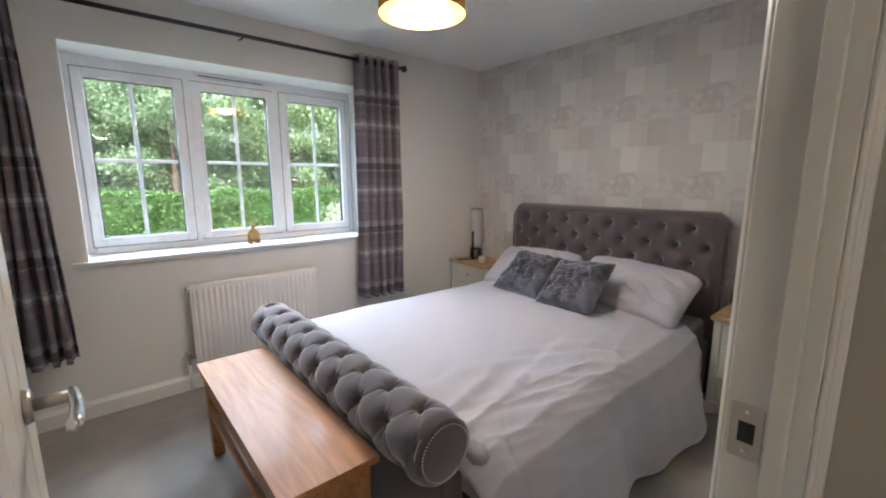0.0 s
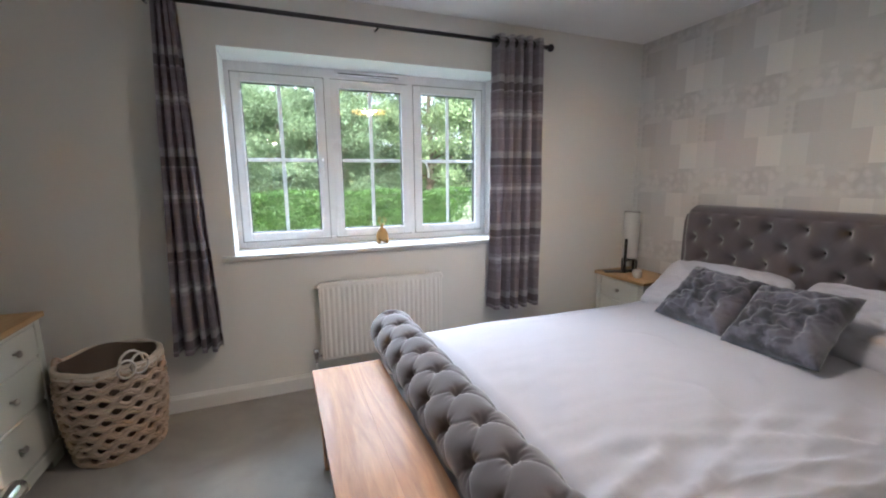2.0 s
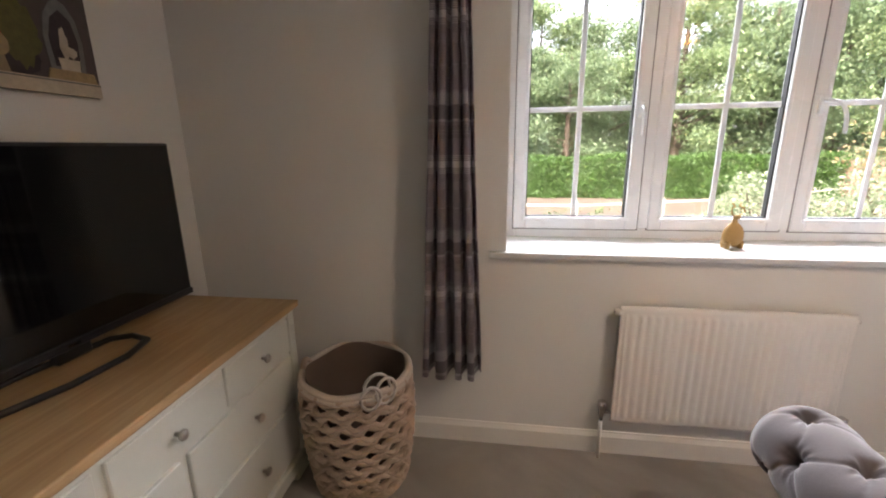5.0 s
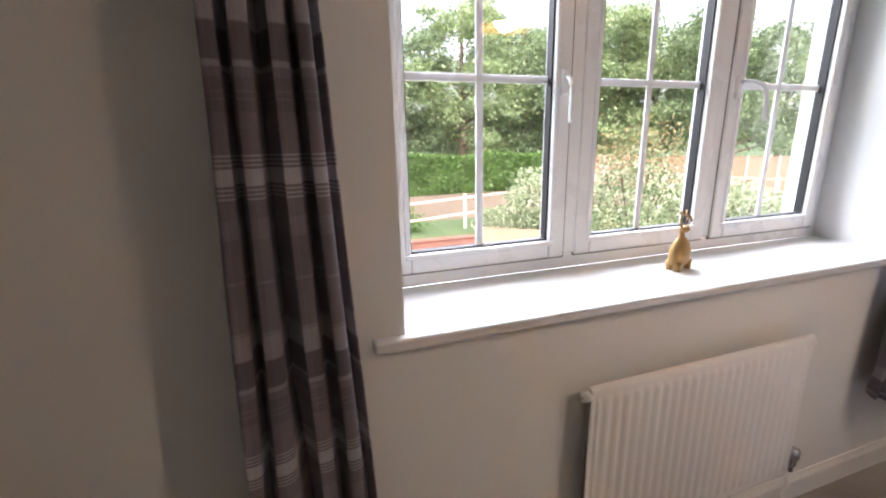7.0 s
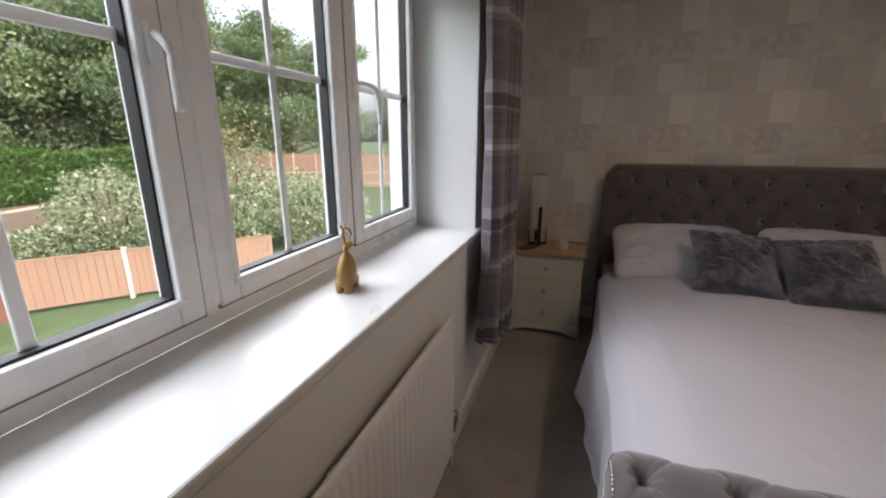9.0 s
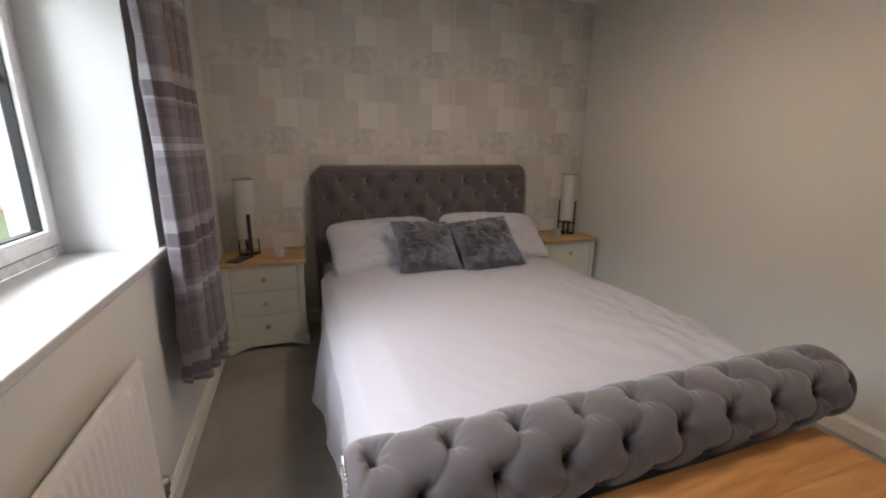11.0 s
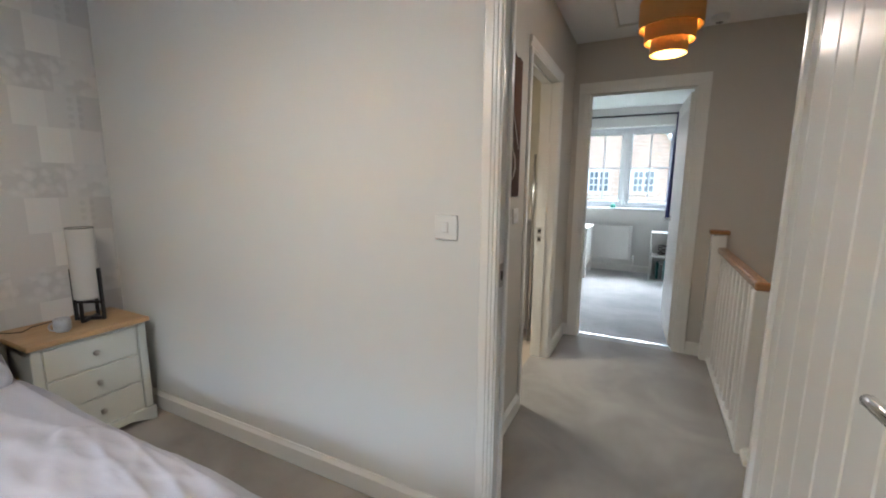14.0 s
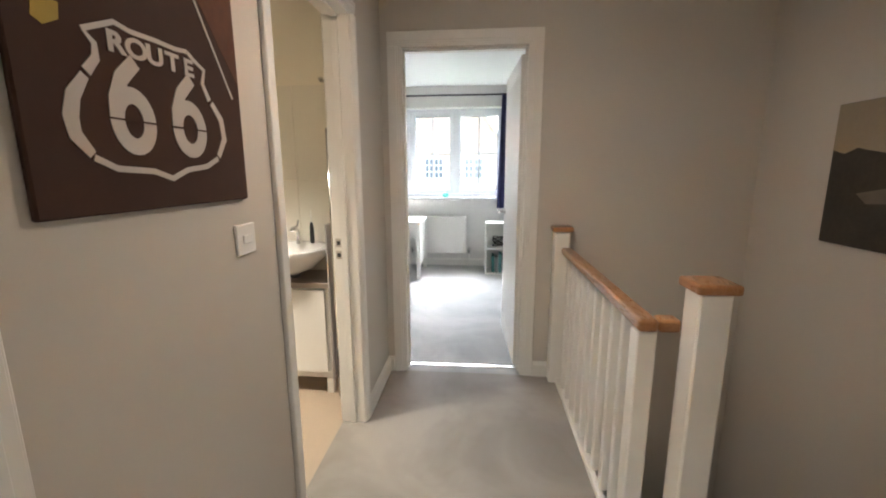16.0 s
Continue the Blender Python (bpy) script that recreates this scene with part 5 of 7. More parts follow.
def blot(name, poly, mat, z):
    """A flat painted shape on the canvas from (along, up) points."""
    bm = bmesh.new()
    f0 = [bm.verts.new((D, y, zz)) for y, zz in poly]
    f1 = [bm.verts.new((D + z, y, zz)) for y, zz in poly]
    bm.faces.new(f1), bm.faces.new(f0[::-1])
    for k in range(len(poly)):
        bm.faces.new((f0[k], f0[(k + 1) % len(poly)], f1[(k + 1) % len(poly)], f1[k]))
    bmesh.ops.recalc_face_normals(bm, faces=bm.faces)
    part(name, bm, mat, pic)


def ell(cy, cz, ry, rz, n=18, seed=0.0, rough=0.0):
    return [(cy + ry * math.cos(2 * math.pi * k / n) * (1 + rough * n3(k, seed, 1.3)), cz + rz * math.sin(2 * math.pi * k / n) * (1 + rough * n3(k, seed, 5.3))) for k in range(n)]


def urn(cy, z0, w, h):
    prof = [(0.35, 0), (0.38, 0.08), (0.14, 0.16), (0.12, 0.3), (0.36, 0.42), (0.46, 0.6), (0.44, 0.8), (0.5, 0.86), (0.5, 0.95), (0.44, 1.0)]
    return [(cy + a * w, z0 + b * h) for a, b in prof] + [(cy - a * w, z0 + b * h) for a, b in prof[::-1]]


part("shelf_band", boxed(D, D + 0.0015, 0, pw, 0, 0.043), PALE, pic, "cream painted shelf")
part("shelf_line", boxed(D + 0.0015, D + 0.002, 0, pw, 0.036, 0.040), GREYP, pic)
SHADEP = plain("painted_plum_shadow", (0.06, 0.04, 0.045), 0.75, var=0.5, big=25)
STRAWP = plain("painted_straw_ochre", (0.4, 0.29, 0.15), 0.75, var=0.4, big=50, fine=110)
TANP = plain("painted_tan_stone", (0.33, 0.25, 0.16), 0.75, var=0.35, big=30, fine=90)
ROSEP = plain("painted_deep_pink", (0.4, 0.09, 0.08), 0.75, var=0.5, big=60, fine=120)
for nm, poly, mt, z in (("shadow", ell(0.35, 0.3, 0.3, 0.1, 30, 12, 0.3), GREYP, 0.0004), ("urn", urn(0.36, 0.043, 0.30, 0.34), PALE, 0.001), ("urn", urn(0.1, 0.043, 0.2, 0.26), TANP, 0.001), ("shadow", ell(0.47, 0.085, 0.05, 0.045, 20, 3, 0.2), SHADEP, 0.0012),
                        ("flower", ell(0.2, 0.3, 0.09, 0.06, 24, 9, 0.35), REDP, 0.0012), ("flower", ell(0.57, 0.19, 0.065, 0.035, 26, 1, 0.4), REDP, 0.0012), ("flower", ell(0.665, 0.155, 0.05, 0.035, 22, 4, 0.4), ROSEP, 0.0016),
                        ("flower", ell(0.60, 0.165, 0.035, 0.025, 18, 14, 0.4), ROSEP, 0.0019), ("flower", ell(0.69, 0.135, 0.035, 0.025, 18, 24, 0.4), REDP, 0.0019), ("rose", ell(0.64, 0.195, 0.028, 0.022, 16, 2, 0.3), PINKP, 0.0021),
                        ("leaf", ell(0.56, 0.30, 0.022, 0.05, 18, 31, 0.5), SHADEP, 0.001), ("leaf", ell(0.585, 0.25, 0.03, 0.015, 16, 37, 0.5), SHADEP, 0.0008), ("shadow", ell(0.64, 0.11, 0.06, 0.03, 20, 8, 0.3), SHADEP, 0.0013), ("shadow", ell(0.68, 0.07, 0.05, 0.03, 20, 18, 0.3), SHADEP, 0.0013),
                        ("moss", ell(0.77, 0.15, 0.05, 0.085, 30, 3, 0.45), GREENP, 0.0012), ("moss", ell(0.75, 0.085, 0.055, 0.045, 20, 13, 0.3), SHADEP, 0.001), ("moss", ell(0.53, 0.135, 0.055, 0.022, 22, 7, 0.4), GREENP, 0.0024),
                        ("bowl", [(0.455, 0.125), (0.615, 0.118), (0.59, 0.085), (0.555, 0.066), (0.55, 0.05), (0.57, 0.043), (0.51, 0.043), (0.52, 0.056), (0.505, 0.072), (0.475, 0.09)], TANP, 0.003), ("bowl_rim", [(0.452, 0.128), (0.618, 0.121), (0.612, 0.112), (0.458, 0.118)], STRAWP, 0.0036),
                        ("dish", [(0.58, 0.07), (0.665, 0.066), (0.65, 0.043), (0.6, 0.043)], PALE, 0.0033), ("finial", ell(0.708, 0.112, 0.026, 0.03, 18, 5, 0.06), STRAWP, 0.0026), ("finial_foot", [(0.70, 0.09), (0.716, 0.09), (0.725, 0.043), (0.688, 0.043)], TANP, 0.0022),
                        ("cloche", [(0.835, 0.07), (0.83, 0.16), (0.842, 0.22), (0.868, 0.258), (0.89, 0.27), (0.912, 0.258), (0.935, 0.22), (0.945, 0.16), (0.94, 0.07)], GREYP, 0.0014), ("cloche_knob", ell(0.889, 0.278, 0.011, 0.01, 12, 2, 0.05), PALE, 0.0018),
                        ("cloche_shade", [(0.85, 0.08), (0.845, 0.16), (0.86, 0.215), (0.888, 0.24), (0.918, 0.215), (0.93, 0.16), (0.926, 0.08)], SHADEP, 0.002), ("sprig", ell(0.885, 0.15, 0.012, 0.045, 20, 41, 0.6), PALE, 0.0026), ("sprig", ell(0.9, 0.125, 0.02, 0.018, 20, 45, 0.6), PALE, 0.0026),
                        ("pedestal", [(0.865, 0.068), (0.92, 0.068), (0.925, 0.105), (0.86, 0.105)], PALE, 0.003), ("board", [(0.82, 0.043), (0.97, 0.043), (0.962, 0.072), (0.83, 0.072)], STRAWP, 0.0032)):
    blot(nm, poly, mt, z)


# ---- ceiling lamps ----
def lamp_shade_mat(name, col, glow):
    m, nt, p = nodes_of(name)
    v = coords(nt, scale=(1, 1, 0.2))
    f = noise_tex(nt, v, 180, 3)
    c = mix(nt, math_node(nt, "MULTIPLY", f, 0.4), col, dim(col, 0.7))
    link(nt, c, p.inputs["Base Color"])
    p.inputs["Roughness"].default_value = 0.6
    tr, mx = nt.nodes.new("ShaderNodeBsdfTranslucent"), nt.nodes.new("ShaderNodeMixShader")
    link(nt, c, tr.inputs[0])
    mx.inputs[0].default_value = glow
    out = nt.nodes["Material Output"]
    link(nt, p.outputs[0], mx.inputs[1]), link(nt, tr.outputs[0], mx.inputs[2]), link(nt, mx.outputs[0], out.inputs[0])
    return m


GOLDOUT = lamp_shade_mat("gold_lamp_cloth", (0.8, 0.52, 0.2), 0.6)
GOLDIN = plain("gold_foil_lining", (0.55, 0.27, 0.03), 0.4, 0.35, var=0.08, big=30, relief=0.0006)


def bulb(parent, x, y, z, watts):
    lb = part("bulb", lathe(bmesh.new(), [(0.013, 0.06), (0.014, 0.035), (0.028, 0.008), (0.03, -0.012), (0.02, -0.032), (0.001, -0.039)], 20, pose(x, y, z)), GLOWBULB, parent, "lit warm bulb", True)
    lb.visible_shadow = False
    part("bulb_holder", cyl(bmesh.new(), 0.017, 0.017, 0.06, 0.11, 16, pose(x, y, z)), SWITCHP, parent, "", True)
    ld = bpy.data.lights.new("bulb_light", "POINT")
    ld.energy, ld.color, ld.shadow_soft_size = watts, (1.0, 0.85, 0.7), 0.1
    lo = new("bulb_light", ld)
    lo.parent = parent
    lo.matrix_basis = pose(x, y, z)


def ring_shade(parent, name, r, z0, z1):
    o = part(name, cyl(bmesh.new(), r, r, z0, z1, 56, None, False), GOLDOUT, parent, "gold drum shade", True)
    i = part("shade_lining", cyl(bmesh.new(), r - 0.003, r - 0.003, z0, z1, 56, None, False), GOLDIN, o, "gold foil lining", True)
    for z in (z0, z1):
        part("shade_rim", tube(bmesh.new(), [((r - 0.001) * math.cos(k / 48 * 6.2832), (r - 0.001) * math.sin(k / 48 * 6.2832), z) for k in range(48)], 0.0025, 6, True), GOLDIN, o, "", True)
    return o


pend = thing("ceiling_lamp", "gold drum pendant lamp, lit, hanging from the bedroom ceiling", "ceiling lamp", (1.56, 3.06, 2.055))
ring_shade(pend, "shade", 0.19, 0, 0.2)
part("rose", cyl(bmesh.new(), 0.05, 0.045, H - 2.055 - 0.02, H - 2.055, 28), SWITCHP, pend, "", True)
part("cable", cyl(bmesh.new(), 0.003, 0.003, 0.16, H - 2.055 - 0.02, 8), SWITCHP, pend, "", True)
for a in (0, 120, 240):
    part("spoke", tube(bmesh.new(), [(0.018 * math.cos(radians(a)), 0.018 * math.sin(radians(a)), 0.17), (0.19 * math.cos(radians(a)), 0.19 * math.sin(radians(a)), 0.19)], 0.0018, 6), ROD, pend, "", True)
bulb(pend, 0, 0, 0.07, BULB)

pend = thing("ceiling_lamp", "gold three-tier pendant lamp, lit, hanging from the landing ceiling", "ceiling lamp", (0.565, 0.60, 1.908))
ring_shade(pend, "shade", 0.138, 0.115, 0.235)
ring_shade(pend, "shade", 0.109, 0.055, 0.135)
ring_shade(pend, "shade", 0.08, 0.0, 0.08)
part("rose", cyl(bmesh.new(), 0.05, 0.045, HH - 1.908 - 0.02, HH - 1.908, 28), SWITCHP, pend, "", True)
part("cable", cyl(bmesh.new(), 0.003, 0.003, 0.16, HH - 1.908 - 0.02, 8), SWITCHP, pend, "", True)
bulb(pend, 0, 0, 0.07, 0.5 * BULB)


def switch(label, m, w=0.085, h=0.085):
    """A wall switch whose plate faces +z of m."""
    s = thing("light_switch", label, "light switch")
    s.matrix_basis = m
    part("plate", boxed(-w / 2, w / 2, -h / 2, h / 2, 0, 0.008, bevel=0.003, seg=2), SWITCHP, s)
    part("rocker", boxed(-0.011, 0.011, -0.018, 0.018, 0.008, 0.012, bevel=0.002), SWITCHP, s)
    return s


switch("white single light switch on the plain bedroom wall", pose(1.205, S + 0.0005, 1.148, -90, 0, 0))
switch("white light switch on the landing wall beneath the sign", pose(HE - 0.0005, 0.905, 1.137, 0, -90, 0), 0.075, 0.08)
soc = switch("white socket low on the landing wall", pose(HE - 0.0005, 1.14, 0.45, 0, -90, 0))


# ---- landing ----
sign = thing("road_sign_canvas", "dark brown canvas with a stencilled road shield on the wall", "picture", (HE + 0.018, 0.887, 1.236))
# local: y along the wall (0.505 wide), z up (0.655 high); the face looks along -x
part("canvas", boxed(-0.03, -0.0185, 0, 0.498, 0, 0.642, bevel=0.003), CANVAS, sign)
SW_ = 0.452


def strokes(name, pts, w, closed=False, lift=0.0):
    """Flat painted stroke along (right, up) points, right being -y; with mitred joints."""
    bm = bmesh.new()
    P = [Vector(p) for p in pts]
    n = len(P)
    L, R = [], []
    for i, p in enumerate(P):
        a = P[i - 1] if (i or closed) else p
        b = P[(i + 1) % n] if (i < n - 1 or closed) else p
        d = (b - a).normalized()
        ww = w[i] if isinstance(w, (list, tuple)) else w
        s = Vector((-d.y, d.x)) * ww / 2
        L.append(bm.verts.new((-0.0315 - lift, SW_ - 0.94 * p.x - s.x, p.y + s.y))), R.append(bm.verts.new((-0.0315 - lift, SW_ - 0.94 * p.x + s.x, p.y - s.y)))
    for i in range(n if closed else n - 1):
        k = (i + 1) % n
        bm.faces.new((L[i], L[k], R[k], R[i]))
    r = bmesh.ops.extrude_face_region(bm, geom=bm.faces[:])
    bmesh.ops.translate(bm, vec=(0.0014, 0, 0), verts=[g for g in r["geom"] if isinstance(g, bmesh.types.BMVert)])
    bmesh.ops.recalc_face_normals(bm, faces=bm.faces)
    return part(name, bm, SIGNW, sign)


# shield outline, in pieces as a stencil leaves it
strokes("shield_side", [(0.056, 0.203), (0.032, 0.172), (0.023, 0.142), (0.026, 0.117), (0.05, 0.09)], [0.014, 0.022, 0.024, 0.022, 0.014])
strokes("shield_side", [(0.362, 0.207), (0.392, 0.176), (0.397, 0.135), (0.370, 0.098)], [0.012, 0.016, 0.016, 0.012])
strokes("shield_shoulder", [(0.060, 0.209), (0.080, 0.232), (0.081, 0.252), (0.064, 0.267)], [0.016, 0.014, 0.010, 0.004])
strokes("shield_top", [(0.062, 0.267), (0.123, 0.294), (0.156, 0.289), (0.212, 0.291), (0.263, 0.290), (0.297, 0.294)], 0.008, lift=0.0003)
strokes("shield_shoulder", [(0.299, 0.293), (0.318, 0.282), (0.347, 0.270), (0.337, 0.242), (0.355, 0.212)], [0.008, 0.008, 0.009, 0.01, 0.012])
strokes("shield_foot", [(0.052, 0.086), (0.092, 0.070), (0.17, 0.066), (0.217, 0.053), (0.262, 0.069), (0.325, 0.076), (0.366, 0.093)], 0.010)
strokes("road_line", [(0.235, 0.58), (0.342, 0.393), (0.446, 0.229)], 0.005)
for cx, k in ((0.140, 1.0), (0.283, 1.04)):
    strokes("numeral_bowl", [(cx + 0.035 * k * math.cos(a * math.pi / 14), 0.147 + 0.041 * math.sin(a * math.pi / 14)) for a in range(28)], 0.027, True)
    strokes("numeral_stem", [(cx - 0.0352 * k, 0.149), (cx - 0.033 * k, 0.178), (cx - 0.017 * k, 0.212), (cx + 0.017, 0.243)], [0.026, 0.027, 0.026, 0.024], lift=0.0003)
    part("stencil_gap", boxed(-0.0331, -0.0325, SW_ - 0.94 * cx - 0.053, SW_ - 0.94 * cx + 0.053, 0.146, 0.149), CANVAS, sign)


def words(name, text, size, x, z, squeeze=1.0, bold=0.0):
    cu = bpy.data.curves.new(name, "FONT")
    cu.body, cu.size, cu.align_x, cu.extrude, cu.offset = text, size, "CENTER", 0.0007, bold
    tmp_ob = bpy.data.objects.new(name, cu)
    scene.collection.objects.link(tmp_ob)
    dg = bpy.context.evaluated_depsgraph_get()
    me = bpy.data.meshes.new_from_object(tmp_ob.evaluated_get(dg))
    bpy.data.objects.remove(tmp_ob)
    me.materials.clear()
    me.materials.append(SIGNW)
    ob = new(name, me)
    ob.parent = sign
    ob.matrix_basis = Matrix.Translation((-0.031, SW_ - 0.94 * x, z)) @ Matrix(((0, 0, -1, 0), (-1, 0, 0, 0), (0, 1, 0, 0), (0, 0, 0, 1))) @ Matrix.Diagonal((squeeze, 1, 1, 1))
    return ob


for ch, x in zip("ROUTE", (0.122, 0.165, 0.207, 0.252, 0.297)):
    words("letter", ch, 0.043, x, 0.250, 1.3, 0.0015)

RUST = plain("rust_brown_paint", (0.1, 0.036, 0.016), 0.85, var=0.5, big=9, fine=50)
NIGHT = plain("near_black_paint", (0.012, 0.009, 0.009), 0.8, var=0.3)
OCHRE = plain("ochre_yellow_paint", (0.42, 0.3, 0.05), 0.8, var=0.3, big=30)


def sign_patch(name, poly, mat, lift):
    """A flat painted shape on the sign from (along, up) points measured from its lower corner near the bathroom."""
    bm = bmesh.new()
    bm.faces.new([bm.verts.new((-0.03 - lift, y, z)) for y, z in poly])
    r = bmesh.ops.extrude_face_region(bm, geom=bm.faces[:])
    bmesh.ops.translate(bm, vec=(lift, 0, 0), verts=[g for g in r["geom"] if isinstance(g, bmesh.types.BMVert)])
    bmesh.ops.recalc_face_normals(bm, faces=bm.faces)
    part(name, bm, mat, sign)


sign_patch("rust_ground", [(0.004, 0.26), (0.004, 0.638), (0.12, 0.634), (0.26, 0.64), (0.36, 0.63), (0.34, 0.57), (0.24, 0.55), (0.12, 0.4)], RUST, 0.0006)
sign_patch("dark_shape", [(0.12, 0.49), (0.2, 0.455), (0.31, 0.44), (0.37, 0.455), (0.36, 0.5), (0.27, 0.51), (0.18, 0.515)], NIGHT, 0.0009)
sign_patch("pale_rim", [(0.15, 0.432), (0.24, 0.422), (0.34, 0.436), (0.34, 0.442), (0.24, 0.43), (0.15, 0.44)], SIGNW, 0.0012)
sign_patch("yellow_shape", [(0.425, 0.268), (0.448, 0.255), (0.462, 0.262), (0.458, 0.285), (0.44, 0.293), (0.422, 0.29)], OCHRE, 0.0009)
for k in range(7):
    part("torn_edge", lathe(bmesh.new(), [(0.002, -0.006), (0.012 + 0.004 * (k % 3), 0.0), (0.002, 0.006)], 9, pose(-0.0245, 0.035 + k * 0.071, 0.64, 0, 90, 0)), CANVAS, sign)

pw2 = thing("landscape_canvas", "sepia landscape canvas hung on the stairwell wall", "picture", (HW, -0.125, 0.985))
part("canvas", boxed(0.0005, 0.02, 0, 0.6, 0, 0.59, bevel=0.002), plain("sepia_ground", (0.05, 0.042, 0.033), 0.75, var=0.6, big=9, fine=60), pw2)
D2 = 0.02


def blot2(name, poly, mat, z):
    bm = bmesh.new()
    f1 = [bm.verts.new((D2 + z, y, zz)) for y, zz in poly]
    bm.faces.new(f1)
    r = bmesh.ops.extrude_face_region(bm, geom=bm.faces[:])
    bmesh.ops.translate(bm, vec=(-z, 0, 0), verts=[g for g in r["geom"] if isinstance(g, bmesh.types.BMVert)])
    bmesh.ops.recalc_face_normals(bm, faces=bm.faces)
    part(name, bm, mat, pw2)


SEPIA = plain("sepia_sky", (0.32, 0.27, 0.19), 0.75, var=0.2, big=4)
blot2("sky", [(0.002, 0.588), (0.598, 0.588), (0.598, 0.36)] + [(0.598 - k * 0.0596, 0.38 + 0.05 * n3(k * 0.9, 2, 1) + (0.0 if k % 2 else 0.02)) for k in range(1, 10)] + [(0.002, 0.40)], SEPIA, 0.001)
blot2("river", [(0.15, 0.22), (0.3, 0.25), (0.45, 0.27), (0.55, 0.26), (0.5, 0.22), (0.35, 0.19), (0.2, 0.18)], plain("sepia_water", (0.15, 0.13, 0.1), 0.7, var=0.4, big=30), 0.0015)

hatch = thing("loft_hatch", "flat white loft hatch in a slim frame in the landing ceiling", "loft hatch", (0.36, -0.38, HH))
part("panel", boxed(0.03, 0.5, 0.03, 0.55, -0.004, -0.0005, bevel=0.001), CEIL, hatch)
for a in ((0, 0.53, 0, 0.022), (0, 0.53, 0.558, 0.58), (0, 0.022, 0.0225, 0.5575), (0.508, 0.53, 0.0225, 0.5575)):
    part("frame", boxed(*a, -0.014, 0, bevel=0.004), GLOSS, hatch)
alarm = thing("smoke_alarm", "round white smoke alarm on the landing ceiling", "smoke alarm", (0.27, -0.47, HH))
part("case", lathe(bmesh.new(), [(0.03, -0.04), (0.05, -0.034), (0.054, -0.015), (0.054, 0.0)], 28), SWITCHP, alarm, "", True)
part("grille", lathe(bmesh.new(), [(0.018, -0.043), (0.022, -0.041), (0.02, -0.038)], 20), GASKET, alarm, "", True)

# ---- balustrade ----
bal = thing("balustrade", "white spindle balustrade with a varnished oak handrail round the stairwell", "balustrade", (0.0975, HS, 0))
by1 = 0.615 - HS
part("far_newel", boxed(-0.02, 0.07, 0.001, 0.085, -0.2, 0.95, bevel=0.006), GLOSS, bal, "white square newel post")
part("newel_cap", boxed(-0.035, 0.085, 0.001, 0.1, 0.95, 0.98, bevel=0.008, seg=2), OAKRAIL, bal, "oak newel cap")
part("newel", boxed(-0.185, -0.095, by1 + 0.02, by1 + 0.11, -0.24, 0.965, bevel=0.006), GLOSS, bal, "white square newel post")
part("newel_cap", boxed(-0.2, -0.08, by1 + 0.005, by1 + 0.125, 0.965, 0.995, bevel=0.008, seg=2), OAKRAIL, bal, "oak newel cap")
bm = boxed(-0.03, 0.03, 0.085, by1 + 0.03, 0.818, 0.86, bevel=0.012, seg=3)
part("handrail", bm, OAKRAIL, bal, "varnished oak handrail")
part("handrail_return", boxed(-0.095, -0.0305, by1 - 0.03, by1 + 0.03, 0.818, 0.8595, bevel=0.01, seg=3), OAKRAIL, bal, "short return of the oak handrail")
part("base_rail", boxed(-0.03, 0.03, 0.085, by1, 0.001, 0.03, bevel=0.004), GLOSS, bal, "white base rail")
part("corner_post", boxed(-0.028, 0.03, by1 - 0.035, by1 + 0.028, 0.0, 0.817, bevel=0.004), GLOSS, bal, "square corner post")
nsp = 9
for k in range(nsp):
    y = 0.085 + (by1 - 0.12) * (k + 1) / (nsp + 1)
    part("spindle", boxed(-0.016, 0.016, y - 0.016, y + 0.016, 0.03, 0.818, bevel=0.003), GLOSS, bal)
pts = [(0.135 - 0.12 - 0.02 + 0.0, by1 + 0.03, 0.03), (-0.06, by1 + 0.03, 0.04), (-0.085, by1 + 0.03, 0.09), (-0.092, by1 + 0.03, 0.13)]
part("curved_string", tube(bmesh.new(), pts, 0.014, 8), GLOSS, bal, "small curved stair string", True)

# ---- bathroom ----
TILE = plain("cream_glazed_tile", (0.78, 0.74, 0.65), 0.22, var=0.03, relief=0.0001)
basin = thing("washbasin", "white wall-hung ceramic washbasin with a chrome tap", "washbasin", (1.73, HS + 0.028, 0.84))
bm = lathe(bmesh.new(), [(0.06, -0.13), (0.16, -0.09), (0.235, -0.01), (0.25, 0.02), (0.245, 0.03), (0.215, 0.026), (0.18, -0.02), (0.09, -0.06), (0.001, -0.065)], 40)
for v in bm.verts:
    v.co.y = max(0.0, v.co.y * 0.9 + 0.21)
part("bowl", bm, CERAMIC, basin, "", True)
part("tap", tube(bmesh.new(), [(0, 0.05, 0.02), (0, 0.05, 0.1), (0, 0.08, 0.125), (0, 0.13, 0.12)], 0.012, 12), CHROME, basin, "chrome mixer tap", True)
part("tap_lever", tube(bmesh.new(), [(0, 0.05, 0.13), (0, 0.03, 0.165)], 0.006, 8), CHROME, basin, "", True)
tb = thing("toothbrush", "black electric toothbrush standing on the washbasin", "toothbrush", (1.635, HS + 0.085, 0.868))
part("grip", lathe(bmesh.new(), [(0.012, 0), (0.014, 0.02), (0.013, 0.1), (0.006, 0.13)], 14), TVPLASTIC, tb, "", True)
part("brush", cyl(bmesh.new(), 0.004, 0.003, 0.13, 0.2, 8), SWITCHP, tb, "", True)
cab = thing("vanity_cabinet", "white painted cabinet with a grey top under the washbasin", "cabinet", (1.46, HS + 0.02, 0))
part("body", boxed(0, 0.5, 0.0, 0.3, 0.1, 0.655, bevel=0.003), GLOSS, cab)
